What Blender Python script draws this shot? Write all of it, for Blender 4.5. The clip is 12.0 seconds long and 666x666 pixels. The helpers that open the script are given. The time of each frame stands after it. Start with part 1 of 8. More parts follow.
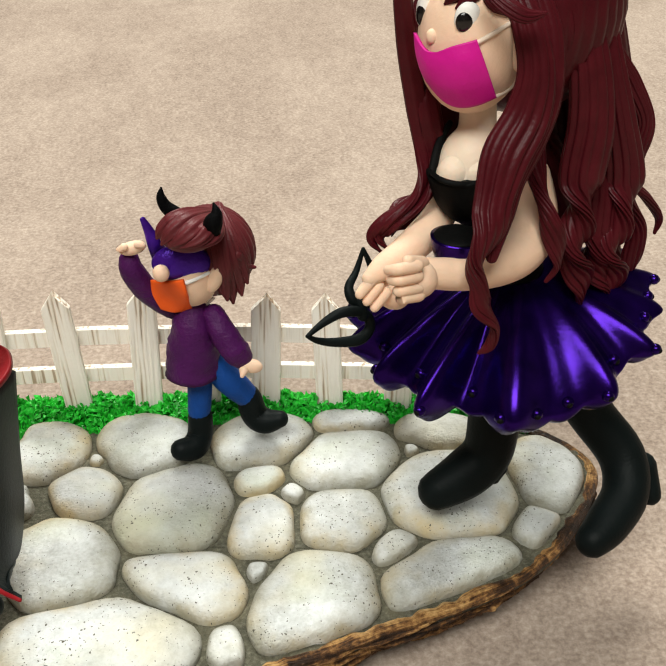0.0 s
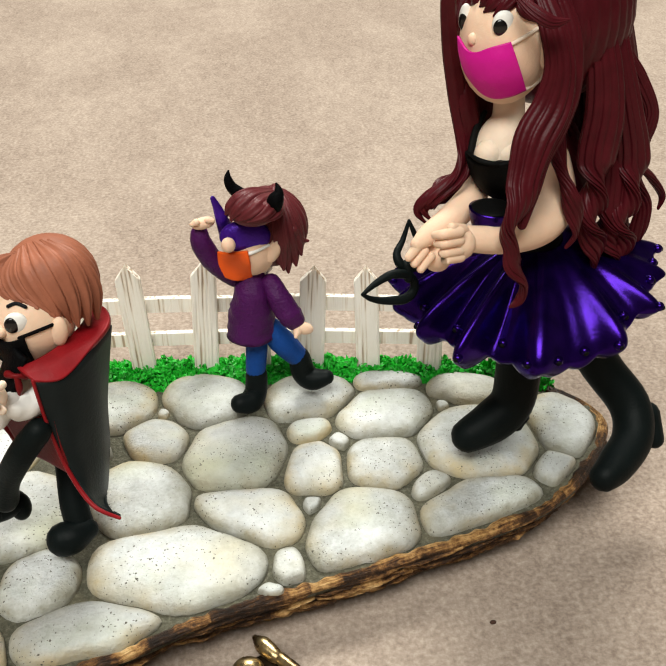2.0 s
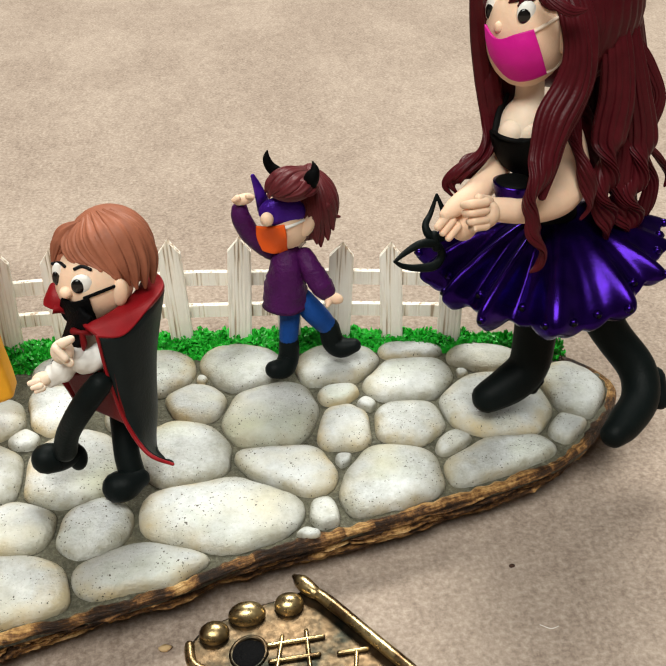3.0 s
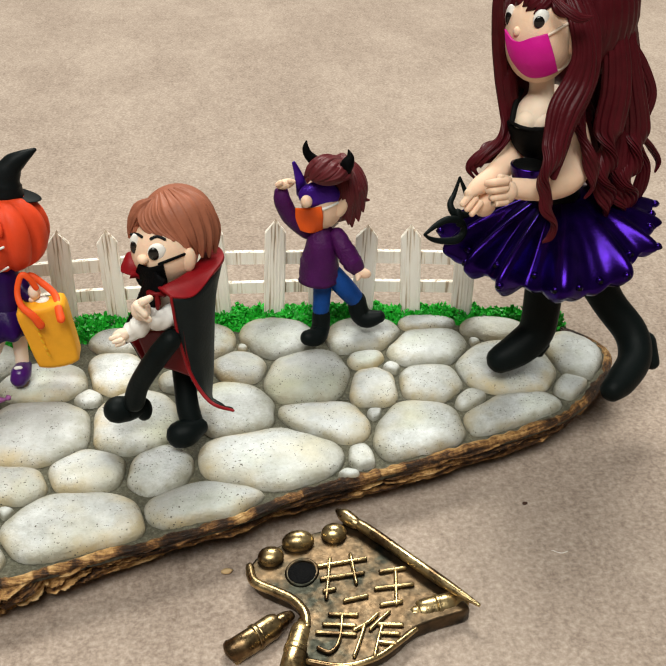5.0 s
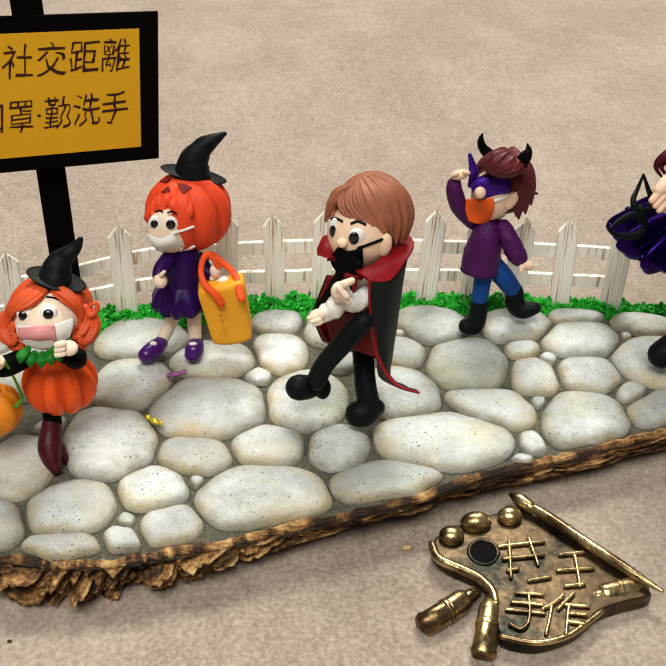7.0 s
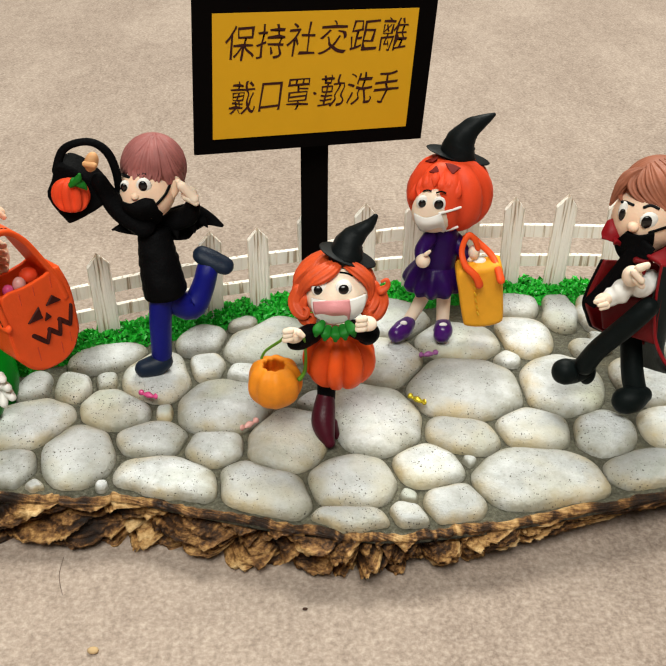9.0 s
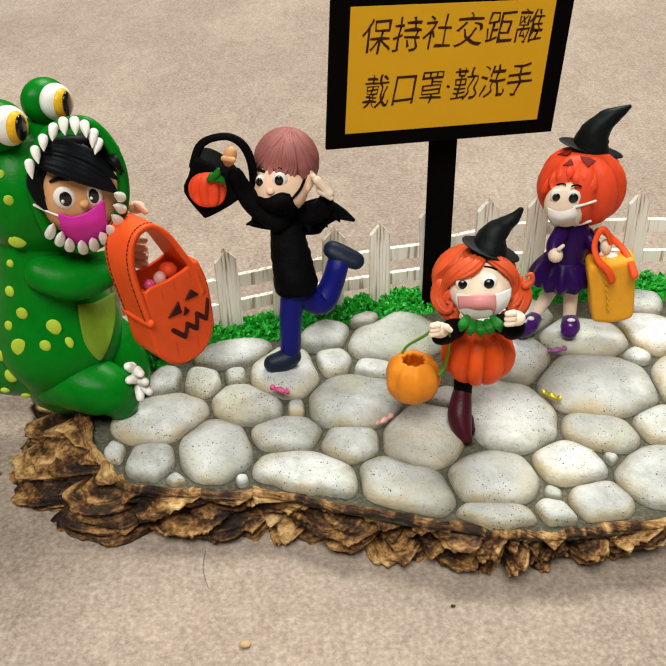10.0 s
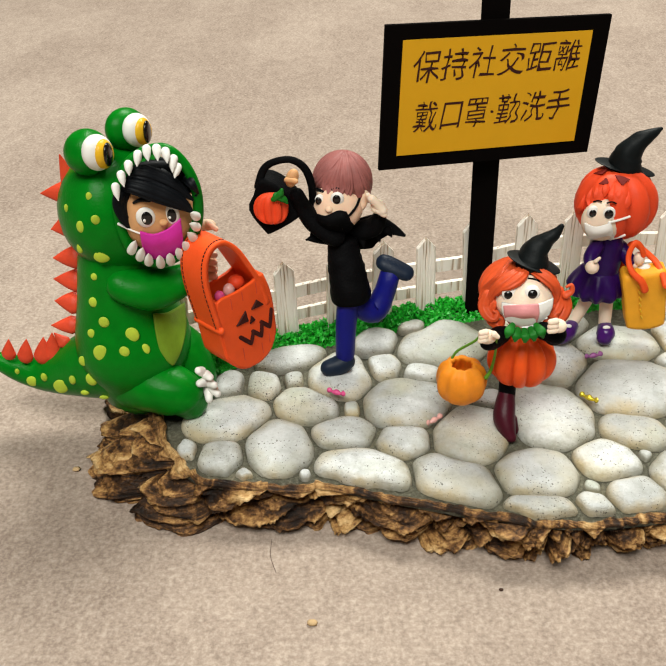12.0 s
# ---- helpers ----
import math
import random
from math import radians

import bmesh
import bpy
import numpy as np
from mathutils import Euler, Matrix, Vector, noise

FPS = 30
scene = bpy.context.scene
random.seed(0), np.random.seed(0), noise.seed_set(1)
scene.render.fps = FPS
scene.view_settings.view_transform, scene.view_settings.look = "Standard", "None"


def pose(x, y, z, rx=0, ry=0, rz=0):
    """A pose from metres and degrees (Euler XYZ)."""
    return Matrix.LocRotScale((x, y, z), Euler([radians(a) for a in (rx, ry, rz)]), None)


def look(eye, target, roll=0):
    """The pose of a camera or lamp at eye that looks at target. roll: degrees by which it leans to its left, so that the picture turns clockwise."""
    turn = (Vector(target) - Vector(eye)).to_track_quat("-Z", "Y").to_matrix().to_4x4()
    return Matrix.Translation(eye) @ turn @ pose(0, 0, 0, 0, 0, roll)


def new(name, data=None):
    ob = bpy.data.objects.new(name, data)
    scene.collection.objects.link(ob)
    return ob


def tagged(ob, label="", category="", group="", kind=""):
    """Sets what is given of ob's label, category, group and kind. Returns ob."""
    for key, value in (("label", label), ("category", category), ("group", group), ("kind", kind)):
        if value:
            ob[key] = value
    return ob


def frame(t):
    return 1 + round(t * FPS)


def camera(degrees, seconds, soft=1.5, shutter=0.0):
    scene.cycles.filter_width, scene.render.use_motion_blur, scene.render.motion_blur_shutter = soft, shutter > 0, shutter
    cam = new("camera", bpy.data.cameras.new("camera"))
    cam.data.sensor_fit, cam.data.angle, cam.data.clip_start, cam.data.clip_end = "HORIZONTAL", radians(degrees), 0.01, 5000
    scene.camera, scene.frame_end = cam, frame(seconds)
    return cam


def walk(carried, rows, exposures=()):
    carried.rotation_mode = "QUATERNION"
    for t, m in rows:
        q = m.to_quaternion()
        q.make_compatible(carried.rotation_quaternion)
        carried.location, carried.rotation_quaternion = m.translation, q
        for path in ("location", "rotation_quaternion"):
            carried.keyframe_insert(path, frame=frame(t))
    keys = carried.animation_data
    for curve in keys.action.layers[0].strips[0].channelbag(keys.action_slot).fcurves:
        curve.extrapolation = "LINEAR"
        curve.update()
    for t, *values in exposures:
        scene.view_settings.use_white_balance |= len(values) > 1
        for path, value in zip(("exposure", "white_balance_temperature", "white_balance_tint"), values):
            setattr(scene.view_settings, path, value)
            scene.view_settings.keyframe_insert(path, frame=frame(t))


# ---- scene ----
cam = camera(37.9, 12.0)
PATH = [
    (0, (0.07054, -0.14074, 0.13454), (0.24018, 1.10310, -0.68649), -0.560),
    (0.5, (0.06801, -0.14624, 0.13505), (0.23811, 1.09618, -0.68802), -0.442),
    (1, (0.06548, -0.15089, 0.13579), (0.22910, 1.08818, -0.69362), -0.749),
    (1.5, (0.06291, -0.15671, 0.13932), (0.22539, 1.08622, -0.68453), -0.739),
    (2, (0.05895, -0.16313, 0.14186), (0.22695, 1.08135, -0.67852), -0.634),
    (2.5, (0.05571, -0.17102, 0.14287), (0.22417, 1.07258, -0.67876), -0.589),
    (3, (0.05021, -0.17849, 0.14438), (0.22030, 1.06695, -0.67413), -0.412),
    (3.2, (0.04788, -0.18177, 0.14489), (0.22569, 1.06281, -0.67329), -0.169),
    (4.8, (0.03458, -0.20285, 0.15081), (0.24696, 1.04635, -0.65193), 0.372),
    (5, (0.03363, -0.20386, 0.15008), (0.24085, 1.04673, -0.65184), 0.338),
    (5.5, (0.02548, -0.20656, 0.15125), (0.22662, 1.04399, -0.65229), 0.790),
    (6, (0.01555, -0.20684, 0.14987), (0.20472, 1.04191, -0.65935), 1.212),
    (6.5, (0.00917, -0.20556, 0.15103), (0.17546, 1.04513, -0.66023), 1.032),
    (6.7, (0.00615, -0.20574, 0.15164), (0.16783, 1.04523, -0.66010), 1.147),
    (8.3, (-0.02867, -0.20431, 0.15034), (0.07756, 1.04897, -0.66697), 1.805),
    (8.5, (-0.03319, -0.20423, 0.14925), (0.05329, 1.04774, -0.67238), 1.382),
    (9, (-0.04352, -0.20378, 0.14970), (0.00592, 1.04559, -0.67893), 0.682),
    (9.5, (-0.05629, -0.20181, 0.14816), (-0.04383, 1.04602, -0.68416), -0.072),
    (10, (-0.06365, -0.20285, 0.14817), (-0.08032, 1.04684, -0.68128), -0.859),
    (10.5, (-0.07218, -0.20300, 0.14749), (-0.11858, 1.04660, -0.68097), -1.720),
    (11, (-0.07746, -0.20451, 0.14902), (-0.13913, 1.04651, -0.67630), -2.132),
    (11.5, (-0.07560, -0.21012, 0.15284), (-0.13359, 1.04334, -0.66904), -2.027),
    (12, (-0.07059, -0.21802, 0.15803), (-0.12301, 1.03771, -0.66074), -1.843),
]
walk(cam, [(t, look(eye, target, roll)) for t, eye, target, roll in PATH],
     [(0, -0.13), (1.5, -0.10), (3, -0.17), (5, -0.25), (6.5, -0.26), (9, -0.22), (10.5, -0.19), (12, -0.17)])

# ---- light: a closed room, an unseen back key and an added front fill ----
world = bpy.data.worlds.new("room_air")
scene.world = world
world.use_nodes = True
world.node_tree.nodes["Background"].inputs[0].default_value = (1.0, 0.95, 0.88, 1)
world.node_tree.nodes["Background"].inputs[1].default_value = 0.008


def area_lamp(name, place, target, wide, deep, watts, colour):
    data = bpy.data.lights.new(name, "AREA")
    data.shape, data.size, data.size_y, data.energy, data.color = "RECTANGLE", wide, deep, watts, colour
    ob = new(name, data)
    ob.matrix_world = look(place, target)
    return ob


area_lamp("key_lamp_light", (0.2, 0.72, 1.15), (0.03, 0.0, 0.0), 0.6, 0.45, 24, (0.985, 0.985, 0.90))
# fill lamp added to brighten the sides that face the camera
area_lamp("front_fill_light", (-0.2, -0.68, 1.25), (0.03, 0.0, 0.02), 0.9, 0.6, 23, (0.985, 0.99, 0.92))


# ---- materials ----
def nodes_of(name):
    mat = bpy.data.materials.new(name)
    mat.use_nodes = True
    tree = mat.node_tree
    return mat, tree, tree.nodes["Principled BSDF"]


def node(tree, kind, **settings):
    n = tree.nodes.new(kind)
    for key, value in settings.items():
        n.inputs[key.replace("_", " ")].default_value = value
    return n


def ramp(tree, source, stops):
    n = tree.nodes.new("ShaderNodeValToRGB")
    while len(n.color_ramp.elements) < len(stops):
        n.color_ramp.elements.new(0.5)
    for e, (pos, col) in zip(n.color_ramp.elements, stops):
        e.position, e.color = pos, (*col, 1)
    tree.links.new(source, n.inputs[0])
    return n.outputs[0]


def texture_space(tree, stretch=(1, 1, 1)):
    co = tree.nodes.new("ShaderNodeTexCoord")
    mp = tree.nodes.new("ShaderNodeMapping")
    mp.inputs["Scale"].default_value = stretch
    tree.links.new(co.outputs["Object"], mp.inputs[0])
    return mp.outputs[0]


def noise_of(tree, where, scale, detail=3.0, rough=0.55):
    n = node(tree, "ShaderNodeTexNoise", Scale=scale, Detail=detail, Roughness=rough)
    tree.links.new(where, n.inputs["Vector"])
    return n.outputs[0]


def mix(tree, fac, a, b, kind="MIX"):
    n = tree.nodes.new("ShaderNodeMix")
    n.data_type, n.blend_type = "RGBA", kind
    for i, v in ((0, fac), (6, a), (7, b)):
        if hasattr(v, "links"):
            tree.links.new(v, n.inputs[i])
        else:
            n.inputs[i].default_value = v if i == 0 else (*v, 1)
    return n.outputs[2]


def bump(tree, bsdf, height, strength, distance):
    n = node(tree, "ShaderNodeBump", Strength=strength, Distance=distance)
    tree.links.new(height, n.inputs["Height"])
    tree.links.new(n.outputs[0], bsdf.inputs["Normal"])
    return n


def clay(name, colour, rough=0.5, metal=0.0, relief=0.25, vary=0.15, coat=0.0, sss=0.0, gloss=0.2):
    """Baked polymer clay: a soft sheen, faint mottling and finger-smoothed relief."""
    mat, tree, bsdf = nodes_of(name)
    w = texture_space(tree)
    big, fine = noise_of(tree, w, 260, 3), noise_of(tree, w, 1700, 4)
    c = mix(tree, ramp(tree, big, [(0.3, (0, 0, 0)), (0.7, (1, 1, 1))]), tuple(v * (1 - vary) for v in colour), tuple(min(1, v * (1 + vary)) for v in colour))
    tree.links.new(c, bsdf.inputs["Base Color"])
    bsdf.inputs["Roughness"].default_value = rough
    bsdf.inputs["Metallic"].default_value = metal
    bsdf.inputs["Specular IOR Level"].default_value = gloss
    bsdf.inputs["Coat Weight"].default_value = coat
    bsdf.inputs["Coat Roughness"].default_value = 0.15
    if sss:
        bsdf.inputs["Subsurface Weight"].default_value = sss
        bsdf.inputs["Subsurface Radius"].default_value = (1.0, 0.45, 0.3)
        bsdf.inputs["Subsurface Scale"].default_value = 0.001
    bump(tree, bsdf, mix(tree, 0.5, big, fine), relief, 0.0006)
    return mat


CLAY = {
    "skin": clay("skin_clay", (0.88, 0.61, 0.44), 0.5, sss=0.15, vary=0.06),
    "pale": clay("pale_clay", (0.88, 0.70, 0.55), 0.5, sss=0.15, vary=0.05),
    "tan": clay("tan_clay", (0.68, 0.36, 0.165), 0.5, sss=0.1, vary=0.08),
    "kidhair": clay("maroon_clay", (0.115, 0.018, 0.022), 0.45),
    "ladyhair": clay("burgundy_clay", (0.066, 0.0058, 0.0095), 0.36, gloss=0.13),
    "brownhair": clay("brown_clay", (0.33, 0.115, 0.065), 0.5),
    "pinkhair": clay("rose_brown_clay", (0.33, 0.115, 0.105), 0.5),
    "redhair": clay("ginger_clay", (0.66, 0.085, 0.022), 0.45),
    "hairblack": clay("black_hair_clay", (0.004, 0.005, 0.007), 0.5, gloss=0.12),
    "black": clay("black_clay", (0.003, 0.003, 0.0035), 0.6, relief=0.7, gloss=0.04),
    "blackboot": clay("black_boot_clay", (0.0045, 0.007, 0.007), 0.5, gloss=0.08),
    "capeblack": clay("cape_clay", (0.009, 0.013, 0.0135), 0.5, gloss=0.13),
    "hatblack": clay("hat_clay", (0.0045, 0.0065, 0.0072), 0.5, gloss=0.12),
    "bodice": clay("bodice_clay", (0.004, 0.004, 0.004), 0.6, gloss=0.08),
    "plum": clay("plum_clay", (0.062, 0.005, 0.076), 0.5, relief=0.9),
    "darkpurple": clay("dark_purple_clay", (0.021, 0.003, 0.070), 0.32, gloss=0.16),
    "purplemask": clay("glitter_purple", (0.055, 0.010, 0.26), 0.3, 0.4, 0.5),
    "purpleshoe": clay("purple_shoe", (0.055, 0.008, 0.13), 0.3, coat=0.4),
    "satin": clay("pearl_purple", (0.019, 0.0034, 0.104), 0.24, 0.86, 0.08, 0.4),
    "jeans": clay("denim_blue_clay", (0.003, 0.050, 0.24), 0.6, relief=0.6),
    "navy": clay("navy_clay", (0.005, 0.007, 0.17), 0.45),
    "navyshoe": clay("navy_shoe_clay", (0.008, 0.016, 0.035), 0.45),
    "red": clay("red_clay", (0.24, 0.006, 0.010), 0.45),
    "darkred": clay("dark_red_clay", (0.16, 0.004, 0.006), 0.5),
    "cream": clay("cream_clay", (0.84, 0.68, 0.55), 0.5, vary=0.05),
    "white": clay("white_clay", (0.86, 0.84, 0.80), 0.35, vary=0.03),
    "eyeblack": clay("glossy_black", (0.006, 0.005, 0.005), 0.12, coat=0.6, relief=0.02),
    "eyeyellow": clay("yellow_clay", (0.80, 0.45, 0.02), 0.3),
    "jackblack": clay("dark_brown_clay", (0.045, 0.006, 0.004), 0.6),
    # dark red standing for the shade inside the hood's cut-outs
    "hoodshade": clay("cutout_shade_clay", (0.17, 0.011, 0.007), 0.6),
    "redpumpkin": clay("red_orange_clay", (0.80, 0.070, 0.020), 0.5, vary=0.07),
    "orangepumpkin": clay("orange_clay", (0.86, 0.095, 0.012), 0.45, vary=0.08),
    "basket": clay("amber_orange_clay", (0.85, 0.27, 0.018), 0.5),
    "bag": clay("yellow_orange_clay", (0.86, 0.38, 0.022), 0.5, vary=0.06),
    "bucket": clay("bucket_orange_clay", (0.88, 0.095, 0.016), 0.48, vary=0.06),
    "orangemask": clay("bright_orange_clay", (0.88, 0.115, 0.012), 0.5, vary=0.05),
    "pinkmask": clay("rose_clay", (0.74, 0.30, 0.31), 0.5, vary=0.05),
    "magenta": clay("magenta_clay", (0.72, 0.035, 0.42), 0.45, vary=0.05),
    "magentam": clay("deep_magenta_clay", (0.62, 0.010, 0.27), 0.4, vary=0.05),
    "dinogreen": clay("green_clay", (0.001, 0.175, 0.008), 0.30, vary=0.12, gloss=0.11),
    "bellygreen": clay("belly_green_clay", (0.15, 0.26, 0.02), 0.35),
    "spotlime": clay("lime_clay", (0.46, 0.60, 0.05), 0.45),
    "spikered": clay("coral_red_clay", (0.68, 0.065, 0.025), 0.45),
    "leafgreen": clay("leaf_green_clay", (0.008, 0.16, 0.012), 0.5),
    "stemgreen": clay("stem_green_clay", (0.12, 0.30, 0.02), 0.5),
    "wine": clay("wine_clay", (0.060, 0.006, 0.014), 0.35),
    "candypink": clay("pink_candy", (0.80, 0.10, 0.30), 0.25, coat=0.5),
    "candypale": clay("pale_pink_candy", (0.80, 0.42, 0.38), 0.25, coat=0.5),
    "candygold": clay("gold_foil", (0.75, 0.60, 0.05), 0.25, 0.6),
    "candyviolet": clay("violet_candy", (0.35, 0.12, 0.32), 0.3),
    "crumb": clay("tan_crumb", (0.55, 0.38, 0.20), 0.8),
    "speck": clay("dark_speck", (0.06, 0.03, 0.02), 0.8),
}


def felt_paper():
    mat, tree, bsdf = nodes_of("kraft_paper")
    w = texture_space(tree)
    cloud, blot, grain = noise_of(tree, texture_space(tree, (1, 0.6, 1)), 26, 2), noise_of(tree, texture_space(tree, (1, 0.62, 1)), 240, 4, 0.62), noise_of(tree, w, 900, 4, 0.7)
    fibre = noise_of(tree, texture_space(tree, (1, 0.6, 1)), 520, 3, 0.6)
    c = ramp(tree, grain, [(0.35, (0.205, 0.153, 0.120)), (0.50, (0.345, 0.268, 0.219)), (0.65, (0.510, 0.418, 0.352))])
    c = mix(tree, 0.17, c, ramp(tree, blot, [(0.38, (0.170, 0.124, 0.092)), (0.62, (0.529, 0.430, 0.350))]))
    c = mix(tree, 0.13, c, ramp(tree, fibre, [(0.40, (0.189, 0.137, 0.106)), (0.60, (0.539, 0.435, 0.354))]))
    c = mix(tree, 0.20, c, ramp(tree, cloud, [(0.38, (0.208, 0.156, 0.124)), (0.62, (0.491, 0.403, 0.336))]))
    tree.links.new(c, bsdf.inputs["Base Color"])
    bsdf.inputs["Roughness"].default_value = 0.9
    bsdf.inputs["Specular IOR Level"].default_value = 0.2
    bump(tree, bsdf, mix(tree, 0.4, grain, fibre), 0.5, 0.0005)
    return mat


def pebble():
    """Painted clay cobble: off-white with grey, ochre and olive washes, darker towards the rim, and small dark pits."""
    mat, tree, bsdf = nodes_of("cobble_clay")
    w = texture_space(tree)
    info = tree.nodes.new("ShaderNodeObjectInfo")
    shift = tree.nodes.new("ShaderNodeVectorMath")
    shift.operation = "ADD"
    tree.links.new(w, shift.inputs[0])
    tree.links.new(info.outputs["Random"], shift.inputs[1])
    w = shift.outputs[0]
    wash, mott, fine = noise_of(tree, w, 75, 3), noise_of(tree, w, 380, 5, 0.66), noise_of(tree, w, 1500, 4, 0.7)
    c = ramp(tree, wash, [(0.34, (0.30, 0.31, 0.295)), (0.47, (0.50, 0.525, 0.525)), (0.60, (0.80, 0.83, 0.84))])
    c = mix(tree, 0.30, c, ramp(tree, mott, [(0.36, (0.34, 0.335, 0.29)), (0.50, (0.66, 0.665, 0.65)), (0.62, (0.86, 0.87, 0.86))]))
    c = mix(tree, 0.14, c, ramp(tree, fine, [(0.36, (0.30, 0.29, 0.25)), (0.58, (0.88, 0.89, 0.88))]))
    # some stones greyer than others
    c = mix(tree, ramp(tree, info.outputs["Random"], [(0.30, (0, 0, 0)), (1.0, (0.46, 0.46, 0.46))]), c, (0.38, 0.385, 0.37))
    ochre = noise_of(tree, w, 60, 3)
    c = mix(tree, ramp(tree, ochre, [(0.52, (0, 0, 0)), (0.74, (0.45, 0.45, 0.45))]), c, (0.66, 0.58, 0.34))
    moss = noise_of(tree, w, 38, 3)
    c = mix(tree, ramp(tree, moss, [(0.56, (0, 0, 0)), (0.76, (0.5, 0.5, 0.5))]), c, (0.50, 0.55, 0.34))
    # olive-grey and ochre tone, darker towards the rim and broken up by noise
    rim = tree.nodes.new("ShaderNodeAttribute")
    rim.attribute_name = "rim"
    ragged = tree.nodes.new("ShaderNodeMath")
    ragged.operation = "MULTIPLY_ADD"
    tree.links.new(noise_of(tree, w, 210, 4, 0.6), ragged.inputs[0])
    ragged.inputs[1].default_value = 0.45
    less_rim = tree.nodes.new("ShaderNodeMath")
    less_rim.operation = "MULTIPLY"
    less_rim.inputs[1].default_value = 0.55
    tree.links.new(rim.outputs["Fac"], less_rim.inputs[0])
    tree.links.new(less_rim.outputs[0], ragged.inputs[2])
    rim_tone = mix(tree, ramp(tree, noise_of(tree, w, 45, 2), [(0.46, (0, 0, 0)), (0.66, (1, 1, 1))]), (0.30, 0.285, 0.215), (0.54, 0.43, 0.24))
    c = mix(tree, ramp(tree, ragged.outputs[0], [(0.57, (0, 0, 0)), (0.69, (0.34, 0.34, 0.34)), (0.82, (0.92, 0.92, 0.92))]), c, rim_tone)
    # pits
    warp = tree.nodes.new("ShaderNodeVectorMath")
    warp.operation = "MULTIPLY_ADD"
    jig = node(tree, "ShaderNodeTexNoise", Scale=1900.0, Detail=2.0)
    tree.links.new(w, jig.inputs["Vector"])
    tree.links.new(jig.outputs["Color"], warp.inputs[0])
    warp.inputs[1].default_value = (0.0006, 0.0006, 0.0006)
    tree.links.new(w, warp.inputs[2])
    patch = noise_of(tree, w, 130, 2)
    for scale, size, share in ((760.0, 0.18, 0.66), (1300.0, 0.23, 0.66), (2400.0, 0.30, 0.70)):
        vor = node(tree, "ShaderNodeTexVoronoi", Scale=scale)
        tree.links.new(warp.outputs[0], vor.inputs["Vector"])
        big = node(tree, "ShaderNodeMapRange", From_Min=0.30, From_Max=0.66, To_Min=size * 0.3, To_Max=size)
        tree.links.new(patch, big.inputs["Value"])
        less = tree.nodes.new("ShaderNodeMath")
        less.operation = "LESS_THAN"
        tree.links.new(vor.outputs["Distance"], less.inputs[0])
        tree.links.new(big.outputs[0], less.inputs[1])
        keep = tree.nodes.new("ShaderNodeMath")
        keep.operation = "GREATER_THAN"
        keep.inputs[1].default_value = share
        tree.links.new(vor.outputs["Color"], keep.inputs[0])
        fleck = tree.nodes.new("ShaderNodeMath")
        fleck.operation = "MULTIPLY"
        tree.links.new(less.outputs[0], fleck.inputs[0])
        tree.links.new(keep.outputs[0], fleck.inputs[1])
        c = mix(tree, fleck.outputs[0], c, (0.085, 0.075, 0.055))
    tree.links.new(c, bsdf.inputs["Base Color"])
    bsdf.inputs["Roughness"].default_value = 0.45
    bump(tree, bsdf, mix(tree, 0.4, mott, fine), 0.8, 0.0010)
    return mat


def mortar():
    mat, tree, bsdf = nodes_of("mortar")
    w = texture_space(tree)
    a, b = noise_of(tree, w, 160, 4), noise_of(tree, w, 1300, 5, 0.75)
    c = ramp(tree, a, [(0.3, (0.060, 0.058, 0.038)), (0.55, (0.130, 0.124, 0.082)), (0.78, (0.26, 0.225, 0.135))])
    c = mix(tree, 0.45, c, ramp(tree, b, [(0.36, (0.030, 0.030, 0.019)), (0.52, (0.150, 0.143, 0.100)), (0.66, (0.40, 0.385, 0.30))]))
    tree.links.new(c, bsdf.inputs["Base Color"])
    bsdf.inputs["Roughness"].default_value = 0.5
    bump(tree, bsdf, b, 0.9, 0.0012)
    return mat


def bark():
    """Flaky bark: each flake has a tone of its own, lighter at raised edges and shaded in recesses, streaked along its
    layers.
    """
    mat, tree, bsdf = nodes_of("bark")
    at = tree.nodes.new("ShaderNodeAttribute")
    at.attribute_name = "grain"
    split = tree.nodes.new("ShaderNodeSeparateXYZ")
    tree.links.new(at.outputs["Vector"], split.inputs[0])
    lay = tree.nodes.new("ShaderNodeMapping")
    lay.inputs["Scale"].default_value = (0.16, 0.8, 0.6)
    tree.links.new(at.outputs["Vector"], lay.inputs[0])
    w = texture_space(tree)
    streak, knot, fine = noise_of(tree, lay.outputs[0], 1.3, 5, 0.62), noise_of(tree, w, 130, 4, 0.6), noise_of(tree, w, 1100, 4, 0.7)
    total = split.outputs[2]
    for source, weight in ((streak, 1.2), (knot, 1.5), (fine, 1.1)):
        m = tree.nodes.new("ShaderNodeMath")
        m.operation = "MULTIPLY_ADD"
        tree.links.new(source, m.inputs[0])
        m.inputs[1].default_value = weight
        tree.links.new(total, m.inputs[2])
        total = m.outputs[0]
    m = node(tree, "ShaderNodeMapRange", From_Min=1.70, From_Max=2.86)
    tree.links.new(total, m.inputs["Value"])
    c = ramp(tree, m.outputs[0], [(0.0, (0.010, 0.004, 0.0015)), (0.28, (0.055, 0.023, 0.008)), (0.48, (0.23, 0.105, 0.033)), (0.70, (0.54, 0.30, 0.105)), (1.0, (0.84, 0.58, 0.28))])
    tree.links.new(c, bsdf.inputs["Base Color"])
    bsdf.inputs["Roughness"].default_value = 0.5
    bsdf.inputs["Specular IOR Level"].default_value = 0.35
    bump(tree, bsdf, mix(tree, 0.35, streak, fine), 1.0, 0.0012)
    return mat


